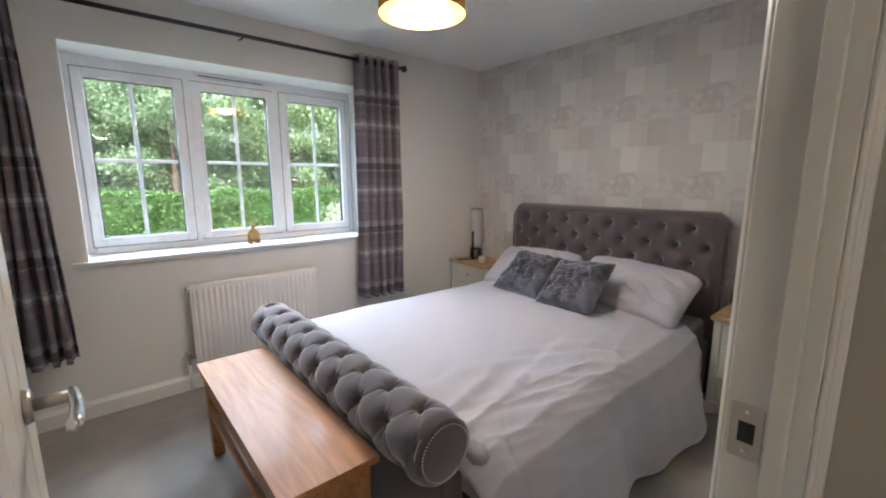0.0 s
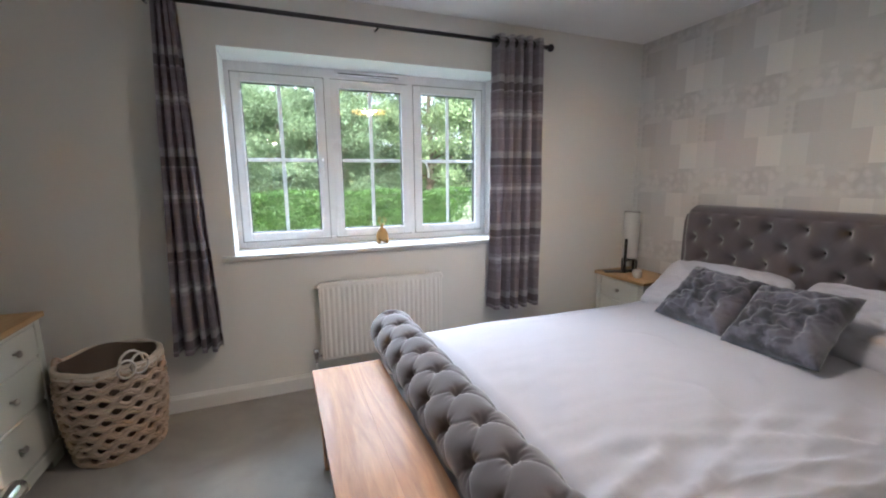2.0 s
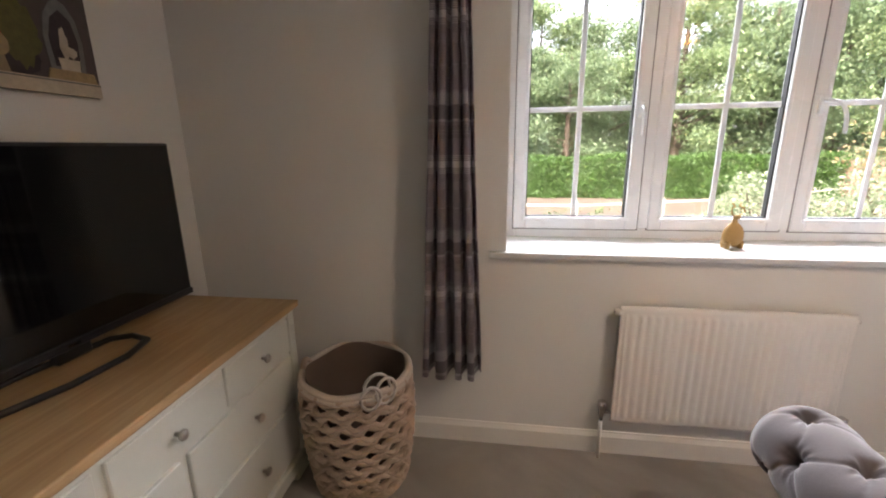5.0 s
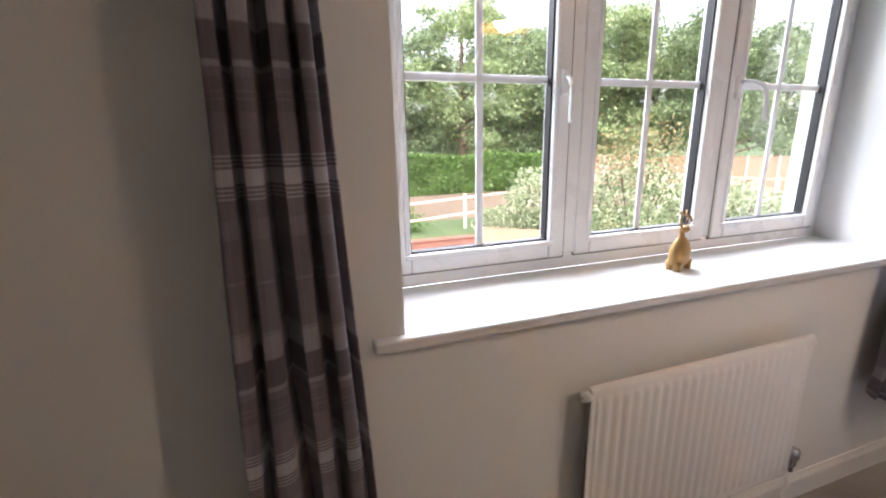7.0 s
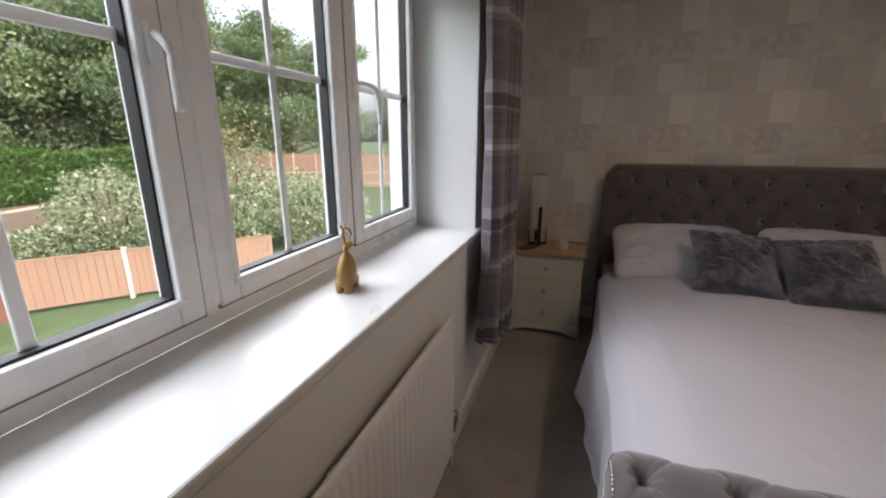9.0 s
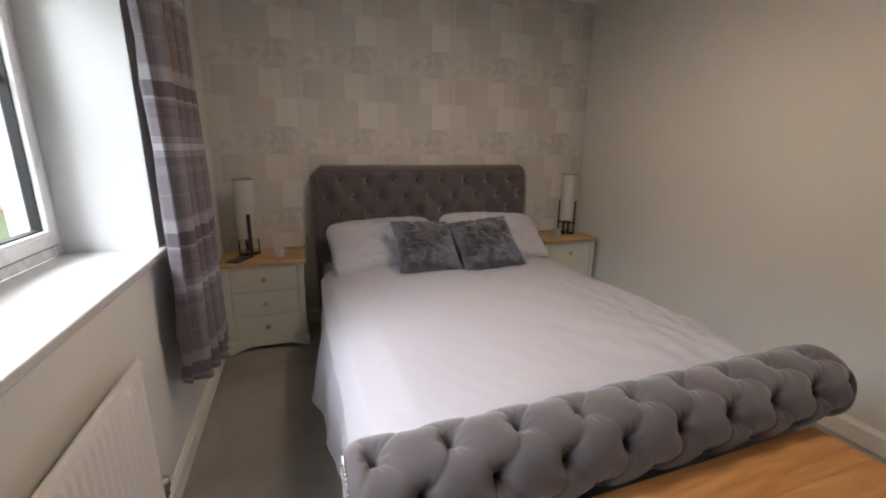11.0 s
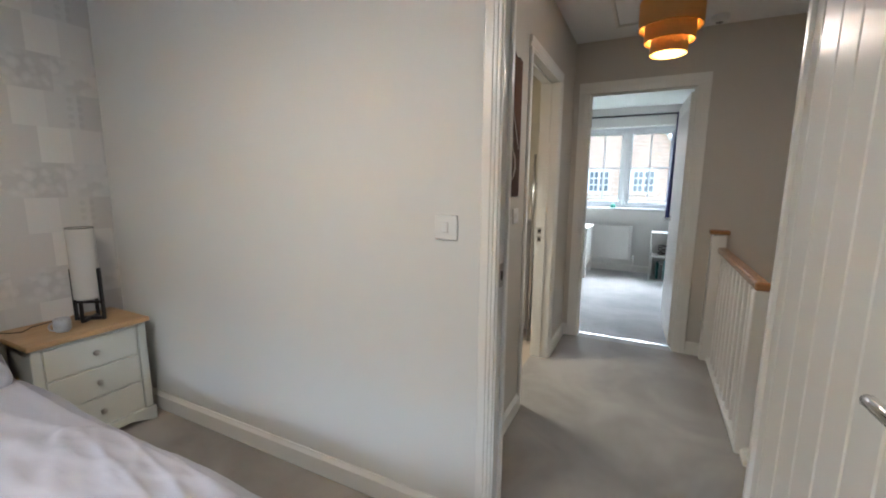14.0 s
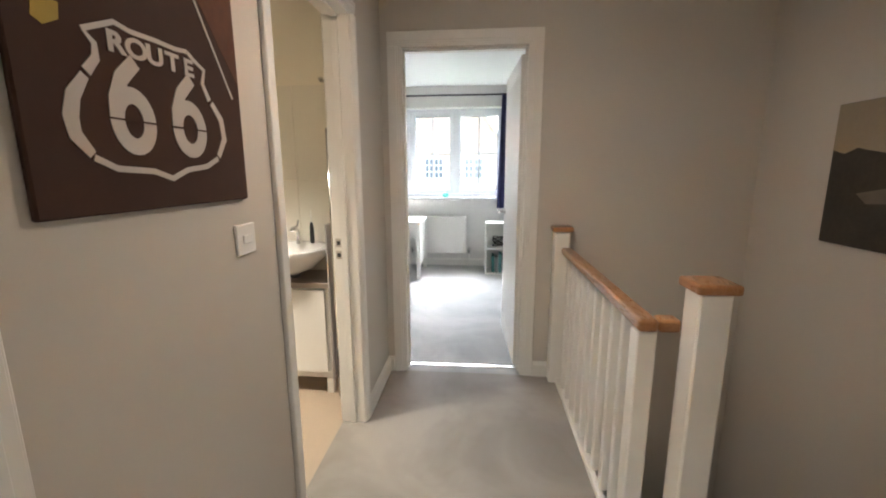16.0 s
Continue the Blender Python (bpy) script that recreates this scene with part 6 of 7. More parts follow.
part("top", boxed(-0.012, 0.512, 0.0, 0.325, 0.655, 0.685, bevel=0.003), plain("grey_wood_top", (0.25, 0.2, 0.16), 0.5), cab)
for x in (0.02, 0.255):
    leaf2 = part("door", boxed(x, x + 0.225, 0.3, 0.318, 0.14, 0.64, bevel=0.004), GLOSS, cab)
    part("knob", lathe(bmesh.new(), [(0.006, 0), (0.005, 0.01), (0.011, 0.015), (0.01, 0.022), (0.002, 0.025)], 14, pose(0.225 if x < 0.1 else 0.275, 0.318, 0.4, -90, 0, 0)), CHROME, leaf2, "", True)
for x in (0.0, 0.46):
    for y in (0.0, 0.26):
        part("leg", boxed(x, x + 0.04, y, y + 0.04, 0, 0.0995, bevel=0.003), GLOSS, cab)
trap = thing("basin_trap", "grey plastic waste trap under the washbasin", "pipe", (1.70, -0.42, 0.685))
part("bottle", lathe(bmesh.new(), [(0.03, 0.001), (0.034, 0.01), (0.034, 0.05), (0.02, 0.06), (0.016, 0.075)], 18), GASKET, trap, "", True)
for k in range(4):
    for row, (z0, z1) in enumerate(((0.15, 0.698), (0.702, 1.248), (1.252, 1.803))):
        part("wall_tile", boxed(1.33 + k * 0.402, 1.728 + k * 0.402, HS + 0.0205, HS + 0.027, z0, z1, bevel=0.0015), TILE, kind="structure", label="pale cream glazed wall tile")
hook = thing("wall_hook", "small chrome hook on the bathroom wall above the tiles", "hook", (1.545, HS + 0.0205, 1.83))
part("base", lathe(bmesh.new(), [(0.014, 0), (0.014, 0.005), (0.006, 0.008), (0.006, 0.028), (0.01, 0.032), (0.002, 0.036)], 16, pose(0, 0, 0, -90, 0, 0)), CHROME, hook, "", True)
rail = thing("towel_rail", "upright chrome towel rail with a grey towel near the bathroom door", "towel rail", (1.40, -0.27, 0.0))
part("post", cyl(bmesh.new(), 0.011, 0.011, 0.02, 1.52, 14), CHROME, rail, "", True)
for z in (0.3, 0.8, 1.3):
    part("fixing", tube(bmesh.new(), [(0, 0, z), (0, -0.28, z)], 0.007, 8), CHROME, rail, "", True)
tw = thing("towel", "grey towel hanging from the towel rail", "towel", (1.40, -0.27, 0.12))
ob = part("cloth", grid_sheet(lambda i, j: (0.02 + 0.012 * math.sin(i * 14 + j), -0.2 * i * (0.6 + 0.4 * (1 - j)), 0.9 * j), 24, 20), plain("grey_terry", (0.4, 0.37, 0.35), 0.95, relief=0.003, strength=0.7, fine=200), tw, "", True)
thicken(ob, 0.012)

# ---- back bedroom ----
radiator("radiator", "white ribbed panel radiator under the back bedroom window", (1.50, BS + 0.085, 0.175), 0.72, 0.525, 0, 180)
part("curtain_rail", tube(bmesh.new(), [(0.1, BS + 0.08, 2.27), (2.4, BS + 0.08, 2.27)], 0.012, 12), ROD, None, "thin dark curtain pole over the back window", True, category="curtain pole")
NAVY = plain("navy_cloth", (0.035, 0.035, 0.12), 0.9, var=0.2)
curtain("navy curtain gathered beside the back bedroom window", 0.20, 0.24, 0.13, 0.13, 0.82, 2, 1.0, "back bedroom curtain", BS + 0.08, 2.28, False, NAVY, 0.02)
sh = thing("cube_shelf", "white two-cell shelf holding books and cables", "shelf", (0.2, BS + 0.25, 0))
bm = bmesh.new()
for z in (0.0, 0.32, 0.64):
    box(bm, 0, 0.33, 0, 0.27, z, z + 0.02, 0.001)
box(bm, 0, 0.02, 0, 0.2699, 0.02, 0.64), box(bm, 0.31, 0.33, 0, 0.2699, 0.02, 0.64), box(bm, 0.02, 0.31, 0, 0.008, 0.02, 0.64)
part("carcass", bm, GLOSS, sh)
cols = [(0.03, 0.2, 0.16), (0.05, 0.05, 0.06), (0.12, 0.3, 0.28), (0.35, 0.33, 0.3), (0.02, 0.12, 0.1)]
for k in range(5):
    bk = part("book", boxed(0.03 + k * 0.045, 0.062 + k * 0.045, 0.05, 0.24, 0.02, 0.22 + 0.02 * (k % 3), bevel=0.002), plain("book_cover", cols[k], 0.5), None, "upright book in the white shelf", category="book", group="books in the white shelf")
    bk.matrix_basis = pose(0.2, BS + 0.25, 0.0)
cb = part("cable_coil", tube(bmesh.new(), [(0.16 + (0.07 + 0.01 * math.sin(k)) * math.cos(k / 3), 0.16 + 0.03 * math.sin(k / 3), 0.42 + 0.06 * math.sin(k / 4.5)) for k in range(60)], 0.006, 6), TVPLASTIC, None, "tangle of black cable in the white shelf", True, category="cable")
cb.matrix_basis = pose(0.2, BS + 0.25, 0.0)
dk = thing("white_desk", "white desk with a deep side panel beside the radiator", "desk", (1.31, -3.63, 0))
part("top", boxed(0, 0.9, 0, 0.66, 0.675, 0.705, bevel=0.003), GLOSS, dk)
part("side_panel", boxed(0.02, 0.045, 0.055, 0.605, 0.17, 0.675), GLOSS, dk)
part("apron", boxed(0.055, 0.84, 0.62, 0.645, 0.5, 0.675), GLOSS, dk)
for x, y in ((0.01, 0.01), (0.01, 0.605), (0.84, 0.01), (0.84, 0.605)):
    part("leg", boxed(x, x + 0.045, y, y + 0.045, 0, 0.675, bevel=0.003), GLOSS, dk)
pot = thing("sill_ornament", "small turquoise ornament on the back window board", "ornament", (1.08, BS - 0.05, VZ0 + 0.002))
part("body", lathe(bmesh.new(), [(0.035, 0), (0.045, 0.02), (0.03, 0.05), (0.02, 0.06), (0.001, 0.062)], 20), plain("turquoise_glaze", (0.1, 0.5, 0.4), 0.3), pot, "", True)
dl = thing("downlight", "small lit recessed downlight in the bathroom ceiling", "ceiling lamp", (2.0, 0.35, HH))
part("rim", lathe(bmesh.new(), [(0.045, 0.0), (0.045, -0.004), (0.036, -0.006), (0.034, 0.0)], 24), CHROME, dl, "", True)
part("lens", cyl(bmesh.new(), 0.033, 0.033, -0.003, -0.001, 24), glowing("lit_lens", (1.0, 0.8, 0.5), 20.0), dl, "", True)
ld = bpy.data.lights.new("downlight_lamp", "SPOT")
ld.energy, ld.color, ld.spot_size, ld.spot_blend, ld.shadow_soft_size = 22, (1.0, 0.88, 0.7), radians(88), 0.8, 0.15
lo = new("downlight_lamp", ld)
lo.parent = dl
lo.matrix_basis = pose(0, 0, -0.02)


# ---- outdoors ----
GRASS = plain("mown_grass", (0.06, 0.095, 0.03), 0.95, var=0.35, big=0.6, fine=30, relief=0.03, strength=0.8)
EARTH = plain("bare_earth", (0.12, 0.085, 0.055), 0.95, var=0.3, big=1, fine=20, relief=0.02)
REDTIMBER = plain("red_brown_timber", (0.19, 0.075, 0.052), 0.85, var=0.2, big=2, fine=30, relief=0.003)
RAILW = plain("weathered_fence_rail", (0.42, 0.38, 0.29), 0.9, var=0.15, big=5, fine=40, relief=0.002)
PANELW = plain("orange_brown_fence_panel", (0.31, 0.185, 0.12), 0.85, var=0.2, big=1.5, fine=30, relief=0.003)
CONC = plain("concrete_post", (0.42, 0.39, 0.34), 0.9, var=0.12, big=3, fine=30, relief=0.002)
BARK = plain("bark", (0.11, 0.075, 0.05), 0.95, var=0.3, big=3, fine=14, relief=0.02, strength=0.9)
LEAF_A = leafy("tree_leaves", (0.11, 0.165, 0.07), (0.21, 0.28, 0.12), (0.38, 0.44, 0.22))
LEAF_B = leafy("dark_tree_leaves", (0.075, 0.115, 0.055), (0.15, 0.21, 0.1), (0.28, 0.35, 0.18))
LEAF_C = leafy("autumn_leaves", (0.1, 0.12, 0.05), (0.2, 0.19, 0.09), (0.34, 0.22, 0.1))
LEAF_H = leafy("hedge_leaves", (0.045, 0.09, 0.018), (0.075, 0.15, 0.028), (0.13, 0.23, 0.05))
LEAF_S = leafy("variegated_leaves", (0.1, 0.15, 0.07), (0.26, 0.31, 0.17), (0.55, 0.56, 0.4))
rng = np.random.default_rng(4)

part("ground", boxed(-400, 400, -420, 480, G - 0.3, G), GRASS, kind="structure")


def leaf_mesh(name, centres, size, flat=0.0):
    """Small folded leaves at centres, as one mesh."""
    n = len(centres)
    a = rng.normal(size=(n, 3))
    a /= np.linalg.norm(a, axis=1)[:, None]
    b = np.cross(a, rng.normal(size=(n, 3)))
    b /= np.linalg.norm(b, axis=1)[:, None]
    s = size * rng.uniform(0.6, 1.3, (n, 1))
    q = np.stack([centres - a * s, centres + b * s * 0.5, centres + a * s, centres - b * s * 0.5], 1).reshape(-1, 3)
    me = bpy.data.meshes.new(name)
    me.vertices.add(4 * n)
    me.vertices.foreach_set("co", q.ravel())
    me.loops.add(4 * n)
    me.loops.foreach_set("vertex_index", np.arange(4 * n))
    me.polygons.add(n)
    me.polygons.foreach_set("loop_start", np.arange(0, 4 * n, 4))
    me.update(calc_edges=True)
    return me


def leaves(name, centres, size, mat, parent=None, **tags):
    me = leaf_mesh(name, np.asarray(centres), size)
    me.materials.append(mat)
    ob = new(name, me)
    ob.parent = parent
    return tagged(ob, **tags)


def tree(label, h, crown_r, mat, seed, clumps=60, per=170, leaf=0.17, trunk=0.3, low=0.25):
    """A tapered trunk with limbs, and clumps of leaves about the limbs' ends."""
    r = random.Random(seed)
    t = thing("tree", label, "tree", group="garden trees")
    bm = bmesh.new()
    lean = (r.uniform(-0.4, 0.4), r.uniform(-0.4, 0.4))
    pts = [Vector((lean[0] * k / 6, lean[1] * k / 6, h * 0.8 * k / 6)) for k in range(7)]
    for k in range(6):
        tube_r = trunk * (1 - k / 7)
        d = pts[k + 1] - pts[k]
        m = Matrix.Translation(pts[k]) @ d.to_track_quat("Z", "Y").to_matrix().to_4x4()
        cyl(bm, tube_r, trunk * (1 - (k + 1) / 7), 0, d.length * 1.02, 10, m)
    ends = []
    for k in range(38):
        f = r.uniform(low, 0.95)
        base = Vector((lean[0] * f, lean[1] * f, h * 0.8 * f))
        a = r.uniform(0, 6.28)
        reach = crown_r * (1.05 - 0.6 * abs(f - 0.45)) * r.uniform(0.6, 1.0)
        end = base + Vector((math.cos(a) * reach, math.sin(a) * reach, reach * r.uniform(0.1, 0.6)))
        d = end - base
        cyl(bm, trunk * 0.32 * (1.1 - f), 0.02, 0, d.length, 6, Matrix.Translation(base) @ d.to_track_quat("Z", "Y").to_matrix().to_4x4())
        ends += [base + d * q for q in (0.55, 0.8, 1.0)]
    part("trunk", bm, BARK, t, "rough grey-brown trunk and limbs")
    cs = []
    rg = np.random.default_rng(seed)
    for k in range(clumps):
        c = ends[r.randrange(len(ends))] + Vector((r.gauss(0, 0.35), r.gauss(0, 0.35), r.gauss(0.15, 0.3)))
        rad = r.uniform(0.5, 1.1) * crown_r * 0.26
        v = rg.normal(size=(per, 3)) * np.array([1, 1, 0.6]) * rad * 0.62
        cs.append(v + np.array(c))
    leaves("crown", np.concatenate(cs), leaf, mat, t, kind="stuff", label="loose leafy crown with gaps")
    return t


TA = tree("tall broadleaf tree behind the hedge", 21, 6.6, LEAF_A, 11, 125, 230, 0.17, 0.5, 0.12)
TB = tree("dark dense tree behind the hedge", 18, 6.0, LEAF_B, 23, 130, 230, 0.17, 0.45, 0.08)
TC = tree("tree with leaves that begin to turn yellow", 14, 4.6, LEAF_C, 5, 75, 210, 0.15, 0.3)
spots = [(TB, 39, 34, 15, 1.0), (TA, 33, 42, 95, 0.9), (TB, 29, 45, 195, 1.0), (TC, 50, 23, 15, 0.75), (TB, 62, 26, 15, 0.6), (TB, 6, 43, 15, 0.8), (TA, -10, 49, 0, 1.0), (TB, -3, 53, 40, 1.0), (TA, 4, 50, 100, 0.95), (TB, 11, 52, 200, 1.05), (TA, 18, 50, 250, 1.1), (TB, 26, 50, 20, 1.15), (TA, 34, 47, 70, 1.0), (TB, 42, 46, 160, 1.1),
         (TC, 14, 58, 10, 1.1), (TB, 8, 60, 300, 0.85), (TA, 22, 61, 15, 0.8), (TA, -18, 55, 200, 1.1), (TB, -26, 55, 100, 1.2), (TA, 36, 60, 222, 1.0), (TC, 33, 50, 90, 0.9),
         (TB, 52, 48, 33, 1.1), (TA, 62, 44, 133, 1.0), (TB, 1, 47, 210, 0.8), (TA, 50, 62, 10, 1.0), (TB, 60, 30, 70, 0.7), (TA, -35, 50, 10, 1.1)]
used = set()
for src, x, y, rot, sc in spots:
    m = pose(x, y, G, 0, 0, rot)
    if id(src) in used:
        c = copy_thing(src, m)
        c.scale = (sc, sc, sc)
    else:
        src.matrix_basis = m
        src.scale = (sc, sc, sc)
        used.add(id(src))

# hedge: a clipped bank of leaves along the far side
hx = rng.uniform(-45, 24, 60000)
side = rng.random(60000)
hz = np.where(side < 0.75, rng.uniform(G, 0.4, 60000), 0.38 + rng.normal(0, 0.09, 60000))
hy = 35.5 + hx * 0.0 + np.where(side < 0.75, rng.normal(0, 0.12, 60000), rng.uniform(0, 1.6, 60000)) + 0.25 * np.sin(hx * 1.3) * np.cos(hz * 2)
hz += 0.12 * np.sin(hx * 0.9) * (hz > 0)
leaves("hedge", np.stack([hx, hy, hz], 1), 0.13, LEAF_H, label="long clipped green hedge across the garden's end", category="hedge", kind="stuff")
bm = bmesh.new()
box(bm, -45, 24, 36.0, 36.8, G, 0.2)
part("hedge_core", bm, LEAF_B, None, "dark inside of the clipped hedge", category="hedge", kind="stuff")


# post and rail fence
def post_rail(pts, label):
    f = thing("rail_fence", label, "fence", (pts[0][0], pts[0][1], G))
    for (x0, y0), (x1, y1) in zip(pts, pts[1:]):
        n = max(1, round(math.hypot(x1 - x0, y1 - y0) / 4.2))
        for k in range(n + 1 if (x1, y1) == pts[-1] else n):
            x, y = x0 + (x1 - x0) * k / n - pts[0][0], y0 + (y1 - y0) * k / n - pts[0][1]
            part("post", boxed(x - 0.07, x + 0.07, y - 0.05, y + 0.05, 0, 1.68, bevel=0.01), RAILW, f)
        ang = math.degrees(math.atan2(y1 - y0, x1 - x0))
        ln = math.hypot(x1 - x0, y1 - y0)
        for z in (0.75, 1.5):
            b = boxed(0, ln, -0.09, -0.05, z - 0.05, z + 0.05, bevel=0.008)
            part("rail", b, RAILW, f, loc=(x0 - pts[0][0], y0 - pts[0][1], 0, 0, 0, ang))
    return f


post_rail([(-14, 21.6), (3.4, 20.6), (11.2, 23.3), (20, 29)], "weathered two-rail post fence across the garden")
post_rail([(23.5, 33), (31, 9)], "weathered two-rail post fence before the far panels")


def panel_fence(pts, h, label, z0=G, post=CONC, w=1.83):
    f = thing("panel_fence", label, "fence", (pts[0][0], pts[0][1], z0))
    for (x0, y0), (x1, y1) in zip(pts, pts[1:]):
        ln = math.hypot(x1 - x0, y1 - y0)
        n = max(1, round(ln / w))
        ang = math.degrees(math.atan2(y1 - y0, x1 - x0))
        for k in range(n):
            x, y = x0 + (x1 - x0) * k / n - pts[0][0], y0 + (y1 - y0) * k / n - pts[0][1]
            part("post", boxed(-0.055, 0.055, -0.055, 0.055, 0, h + 0.1, bevel=0.01), post, f, loc=(x, y, 0, 0, 0, ang))
            seg = ln / n
            bm = bmesh.new()
            q = 12
            for b in range(q):
                a0 = 0.06 + (seg - 0.12) * b / q
                box(bm, a0, a0 + (seg - 0.12) / q - 0.008, -0.012 + 0.008 * (b % 2), 0.012 + 0.008 * (b % 2), 0.1, h)
            box(bm, 0.06, seg - 0.06, -0.03, 0.03, h, h + 0.04)
            part("panel", bm, PANELW, f, loc=(x, y, 0, 0, 0, ang))
    return f


panel_fence([(5.4, 16.0), (7.1, 14.6), (9.6, 12.2)], 1.25, "orange-brown panel fence with pale posts near the house")
panel_fence([(24.5, 38), (36, 4)], 2.7, "long orange-brown panel fence at the garden's end")
rb = thing("raised_bed", "low red-brown timber wall of a raised bed", "raised bed", (-8, 15.8, G))
for z in range(5):
    part("sleeper", boxed(0, 13.3, 0, 0.15, z * 0.2, z * 0.2 + 0.19, bevel=0.008), REDTIMBER, rb)
part("capping", boxed(-0.05, 13.35, -0.05, 0.25, 1.0, 1.05, bevel=0.006), REDTIMBER, rb)

for x, y, rad, hh, lb in ((9.3, 18.3, 1.6, 3.0, "large variegated shrub by the rail fence"), (11.2, 15.3, 1.9, 3.5, "tall variegated shrub with pale leaves"), (13.2, 13.2, 1.7, 2.5, "low variegated shrub by the fence"), (15.2, 15.6, 1.9, 2.5, "broad variegated shrub near the panel fence"), (7.6, 19.2, 0.9, 1.3, "small variegated shrub by the rail fence")):
    s = thing("shrub", lb, "shrub", (x, y, G), group="variegated shrubs")
    k = 6500
    v = rng.normal(size=(k, 3))
    v /= np.linalg.norm(v, axis=1)[:, None]
    v *= rng.uniform(0.6, 1.08, (k, 1)) * (1 + 0.18 * np.sin(v[:, :1] * 7) * np.cos(v[:, 1:2] * 6))
    v = v * np.array([rad, rad, hh / 2]) + np.array([0, 0, hh / 2])
    v = v[v[:, 2] > 0.02]
    leaves("foliage", v, 0.07, LEAF_S, s, kind="stuff")
    bm = bmesh.new()
    for q in range(9):
        a = q * 0.7
        tube(bm, [(0.05 * math.cos(a), 0.05 * math.sin(a), 0), (rad * 0.3 * math.cos(a), rad * 0.3 * math.sin(a), hh * 0.4), (rad * 0.6 * math.cos(a), rad * 0.6 * math.sin(a), hh * 0.8)], 0.025, 5)
    part("stems", bm, BARK, s)
v = rng.normal(size=(900, 3)) * np.array([0.9, 0.9, 0.45]) + np.array([11.2, 15.3, G + 3.7])
leaves("shrub_tips", v, 0.08, LEAF_C, label="yellow-tipped upright shoots above the shrubs", category="shrub", kind="stuff")
for x, y in ((2.9, 22.2), (4.6, 22.0), (-2, 22.5)):
    v = rng.normal(size=(500, 3)) * np.array([0.3, 0.3, 0.3]) + np.array([x, y, G + 0.45])
    leaves("garden_plant", v[v[:, 2] > G + 0.02], 0.08, LEAF_H, label="low green garden plant on the lawn", category="plant", kind="stuff")

# ---- the street behind: a terrace seen through the back window ----
BUFF = brickwork("buff_brick", (0.56, 0.38, 0.28), (0.6, 0.57, 0.52))
ROOF = plain("clay_tile_roof", (0.27, 0.15, 0.11), 0.85, var=0.25, big=2, fine=12, relief=0.02)
PALEW = plain("white_house_trim", (0.75, 0.75, 0.75), 0.5)
DKGLASS = plain("dark_window_pane", (0.12, 0.14, 0.16), 0.1, relief=0)
BAND = plain("pale_stone_band", (0.66, 0.6, 0.52), 0.85, var=0.1, relief=0.002)


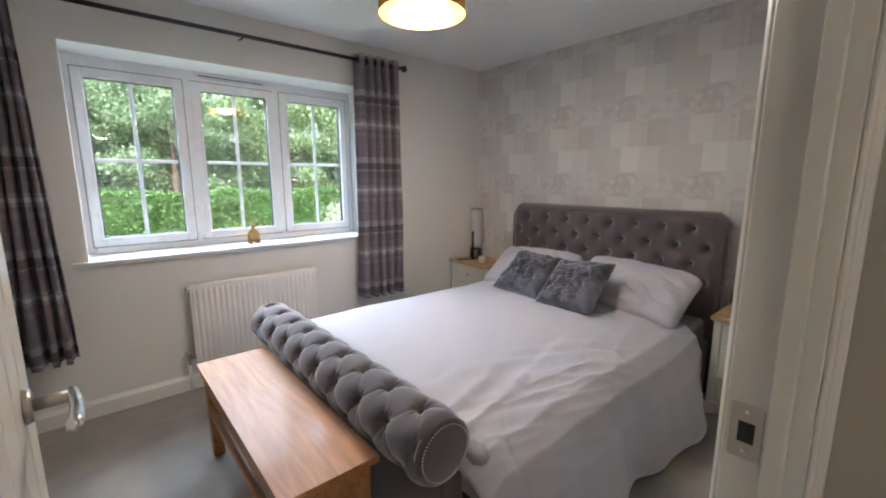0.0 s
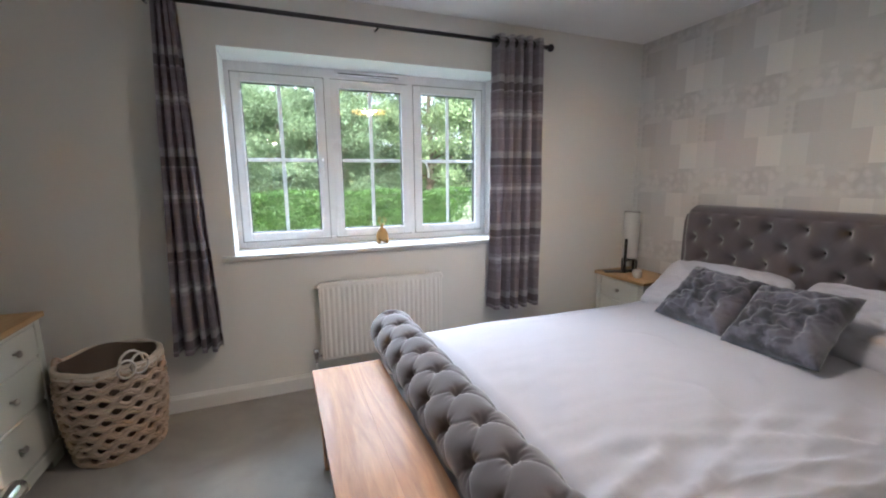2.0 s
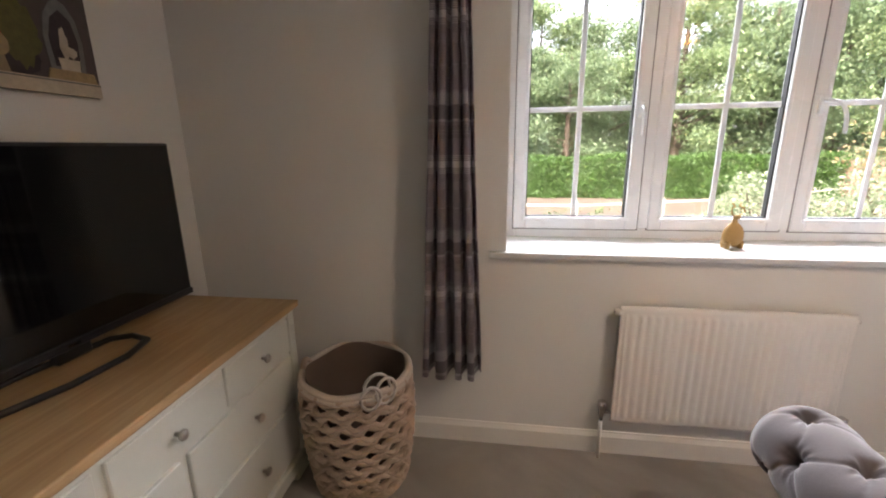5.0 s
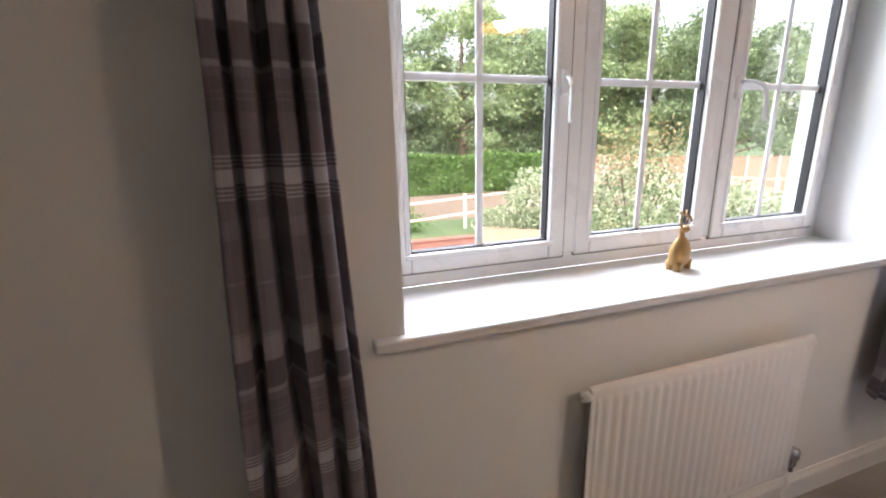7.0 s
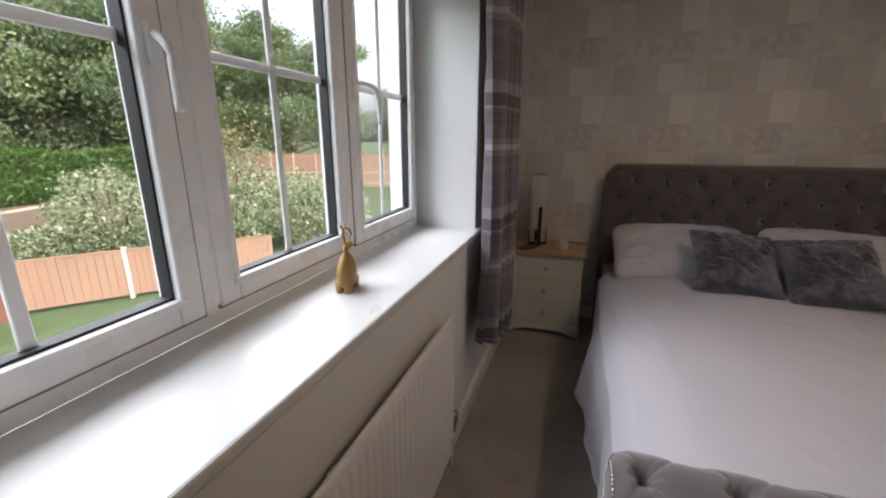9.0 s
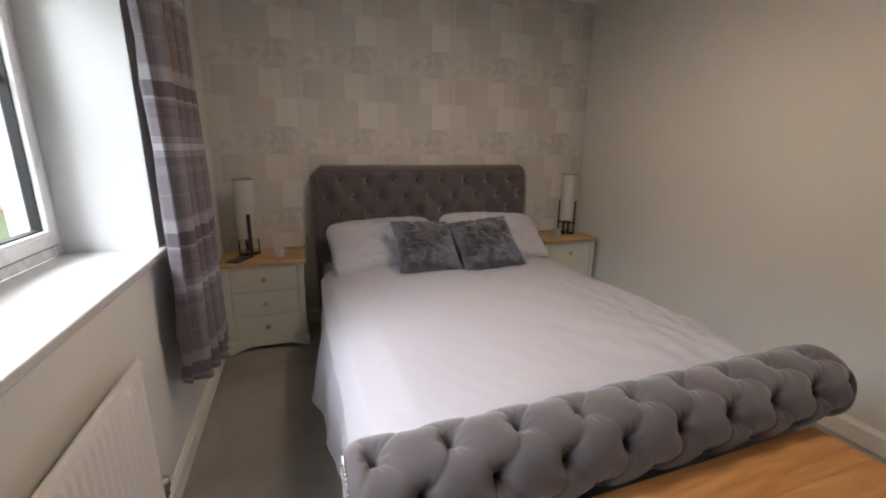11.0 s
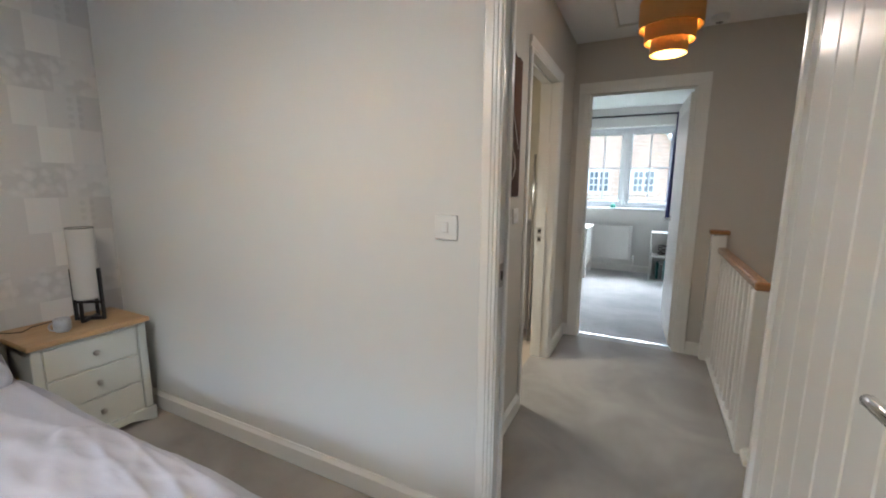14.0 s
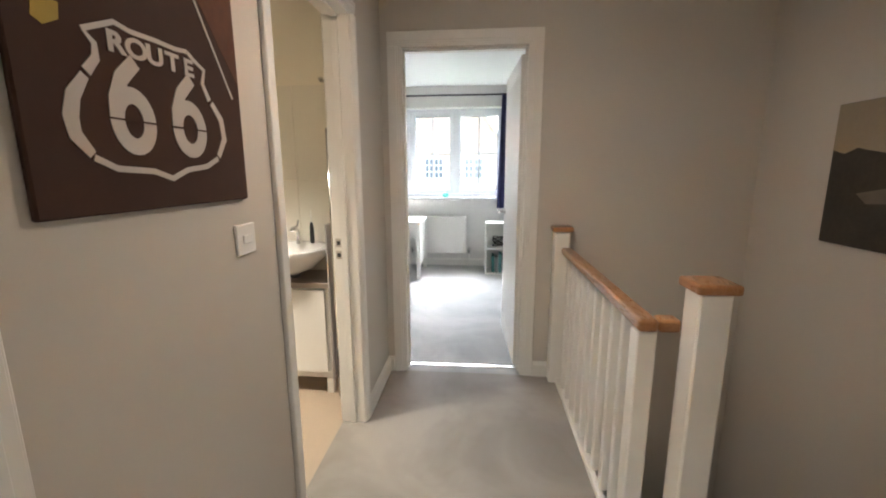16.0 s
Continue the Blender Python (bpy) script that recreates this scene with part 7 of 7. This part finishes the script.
def house_front(label, x, y, width, eaves, rise):
    """A gable-fronted brick house: its left foot at (x, y), its front towards +y, 8 m deep."""
    d = thing("house", label, "house", (x, y, G), group="houses across the street")
    bm = bmesh.new()
    prof = [(0, 0), (width, 0), (width, eaves), (width / 2, eaves + rise), (0, eaves)]
    f0, f1 = [bm.verts.new((u, 0, z)) for u, z in prof], [bm.verts.new((u, -8, z)) for u, z in prof]
    bm.faces.new(f0), bm.faces.new(f1[::-1])
    for k in range(5):
        bm.faces.new((f0[k], f1[k], f1[(k + 1) % 5], f0[(k + 1) % 5]))
    bmesh.ops.recalc_face_normals(bm, faces=bm.faces)
    part("wall", bm, BUFF, d)
    for s, u0 in ((1, 0.0), (-1, width)):
        bm = bmesh.new()
        q = [(u0 - s * 0.3, eaves - 0.3 * rise / (width / 2)), (width / 2, eaves + rise)]
        v = [bm.verts.new((u, yy, z + dz)) for dz in (0.02, 0.2) for yy in (0.25, -8.2) for u, z in q]
        for c in ((0, 1, 3, 2), (4, 6, 7, 5), (0, 4, 5, 1), (2, 3, 7, 6), (0, 2, 6, 4), (1, 5, 7, 3)):
            bm.faces.new([v[i] for i in c])
        bmesh.ops.recalc_face_normals(bm, faces=bm.faces)
        roof = part("roof", bm, ROOF, d, "brown tiled roof slope")
        part("verge_board", tube(bmesh.new(), [(q[0][0], 0.27, q[0][1] + 0.08), (q[1][0], 0.27, q[1][1] + 0.08)], 0.09, 4), PALEW, roof)
    part("band", boxed(0.01, width - 0.01, -0.02, 0.03, 3.1, 3.25), BAND, d, "pale stone band")
    for zz in (0.9, 3.43):
        for u in (0.8, 3.25):
            w = part("window", boxed(u, u + 1.38, -0.02, 0.05, zz, zz + 1.42, bevel=0.01), PALEW, d, "white framed window")
            part("sill", boxed(u - 0.08, u + 1.46, 0.0, 0.12, zz - 0.09, zz - 0.01, bevel=0.01), BAND, w)
            for p in range(2):
                for q2 in range(2):
                    for r in range(3):
                        a0, b0 = u + 0.16 + p * 0.58 + q2 * 0.26, zz + 0.13 + r * 0.4
                        part("pane", boxed(a0, a0 + 0.21, 0.051, 0.056, b0, b0 + 0.34), DKGLASS, w)
    return d


house_front("buff brick gable-fronted house with white small-paned windows across the street", -0.5, -24, 5.6, 6.0, 4.2)
house_front("buff brick gable-fronted house beyond a gap across the street", 6.4, -24, 5.6, 6.0, 4.2)

part("street", boxed(-60, 60, -19, -12, G, G + 0.004), plain("asphalt", (0.05, 0.05, 0.052), 0.9, var=0.15, relief=0.004), kind="structure")

part("planting_border", boxed(-45, 24, 24.5, 35.9, G, G + 0.02), EARTH, kind="structure", label="bare earth border before the hedge")
shed = thing("garden_shed", "small timber garden shed with a pinkish red roof", "shed", (27.5, 13.5, G), 20)
part("wall", boxed(-1.3, 1.3, -1.0, 1.0, 0, 1.9), PANELW, shed)
bm = bmesh.new()
a0 = [bm.verts.new(c) for c in ((-1.5, -1.2, 1.85), (-1.5, 1.2, 1.85), (-1.5, 0, 2.75))]
a1 = [bm.verts.new(c) for c in ((1.5, -1.2, 1.85), (1.5, 1.2, 1.85), (1.5, 0, 2.75))]
bm.faces.new(a0), bm.faces.new(a1[::-1])
for k in range(3):
    bm.faces.new((a0[k], a0[(k + 1) % 3], a1[(k + 1) % 3], a1[k]))
bmesh.ops.recalc_face_normals(bm, faces=bm.faces)
part("roof", bm, plain("pink_red_felt", (0.5, 0.16, 0.13), 0.9), shed, "pinkish red roof")
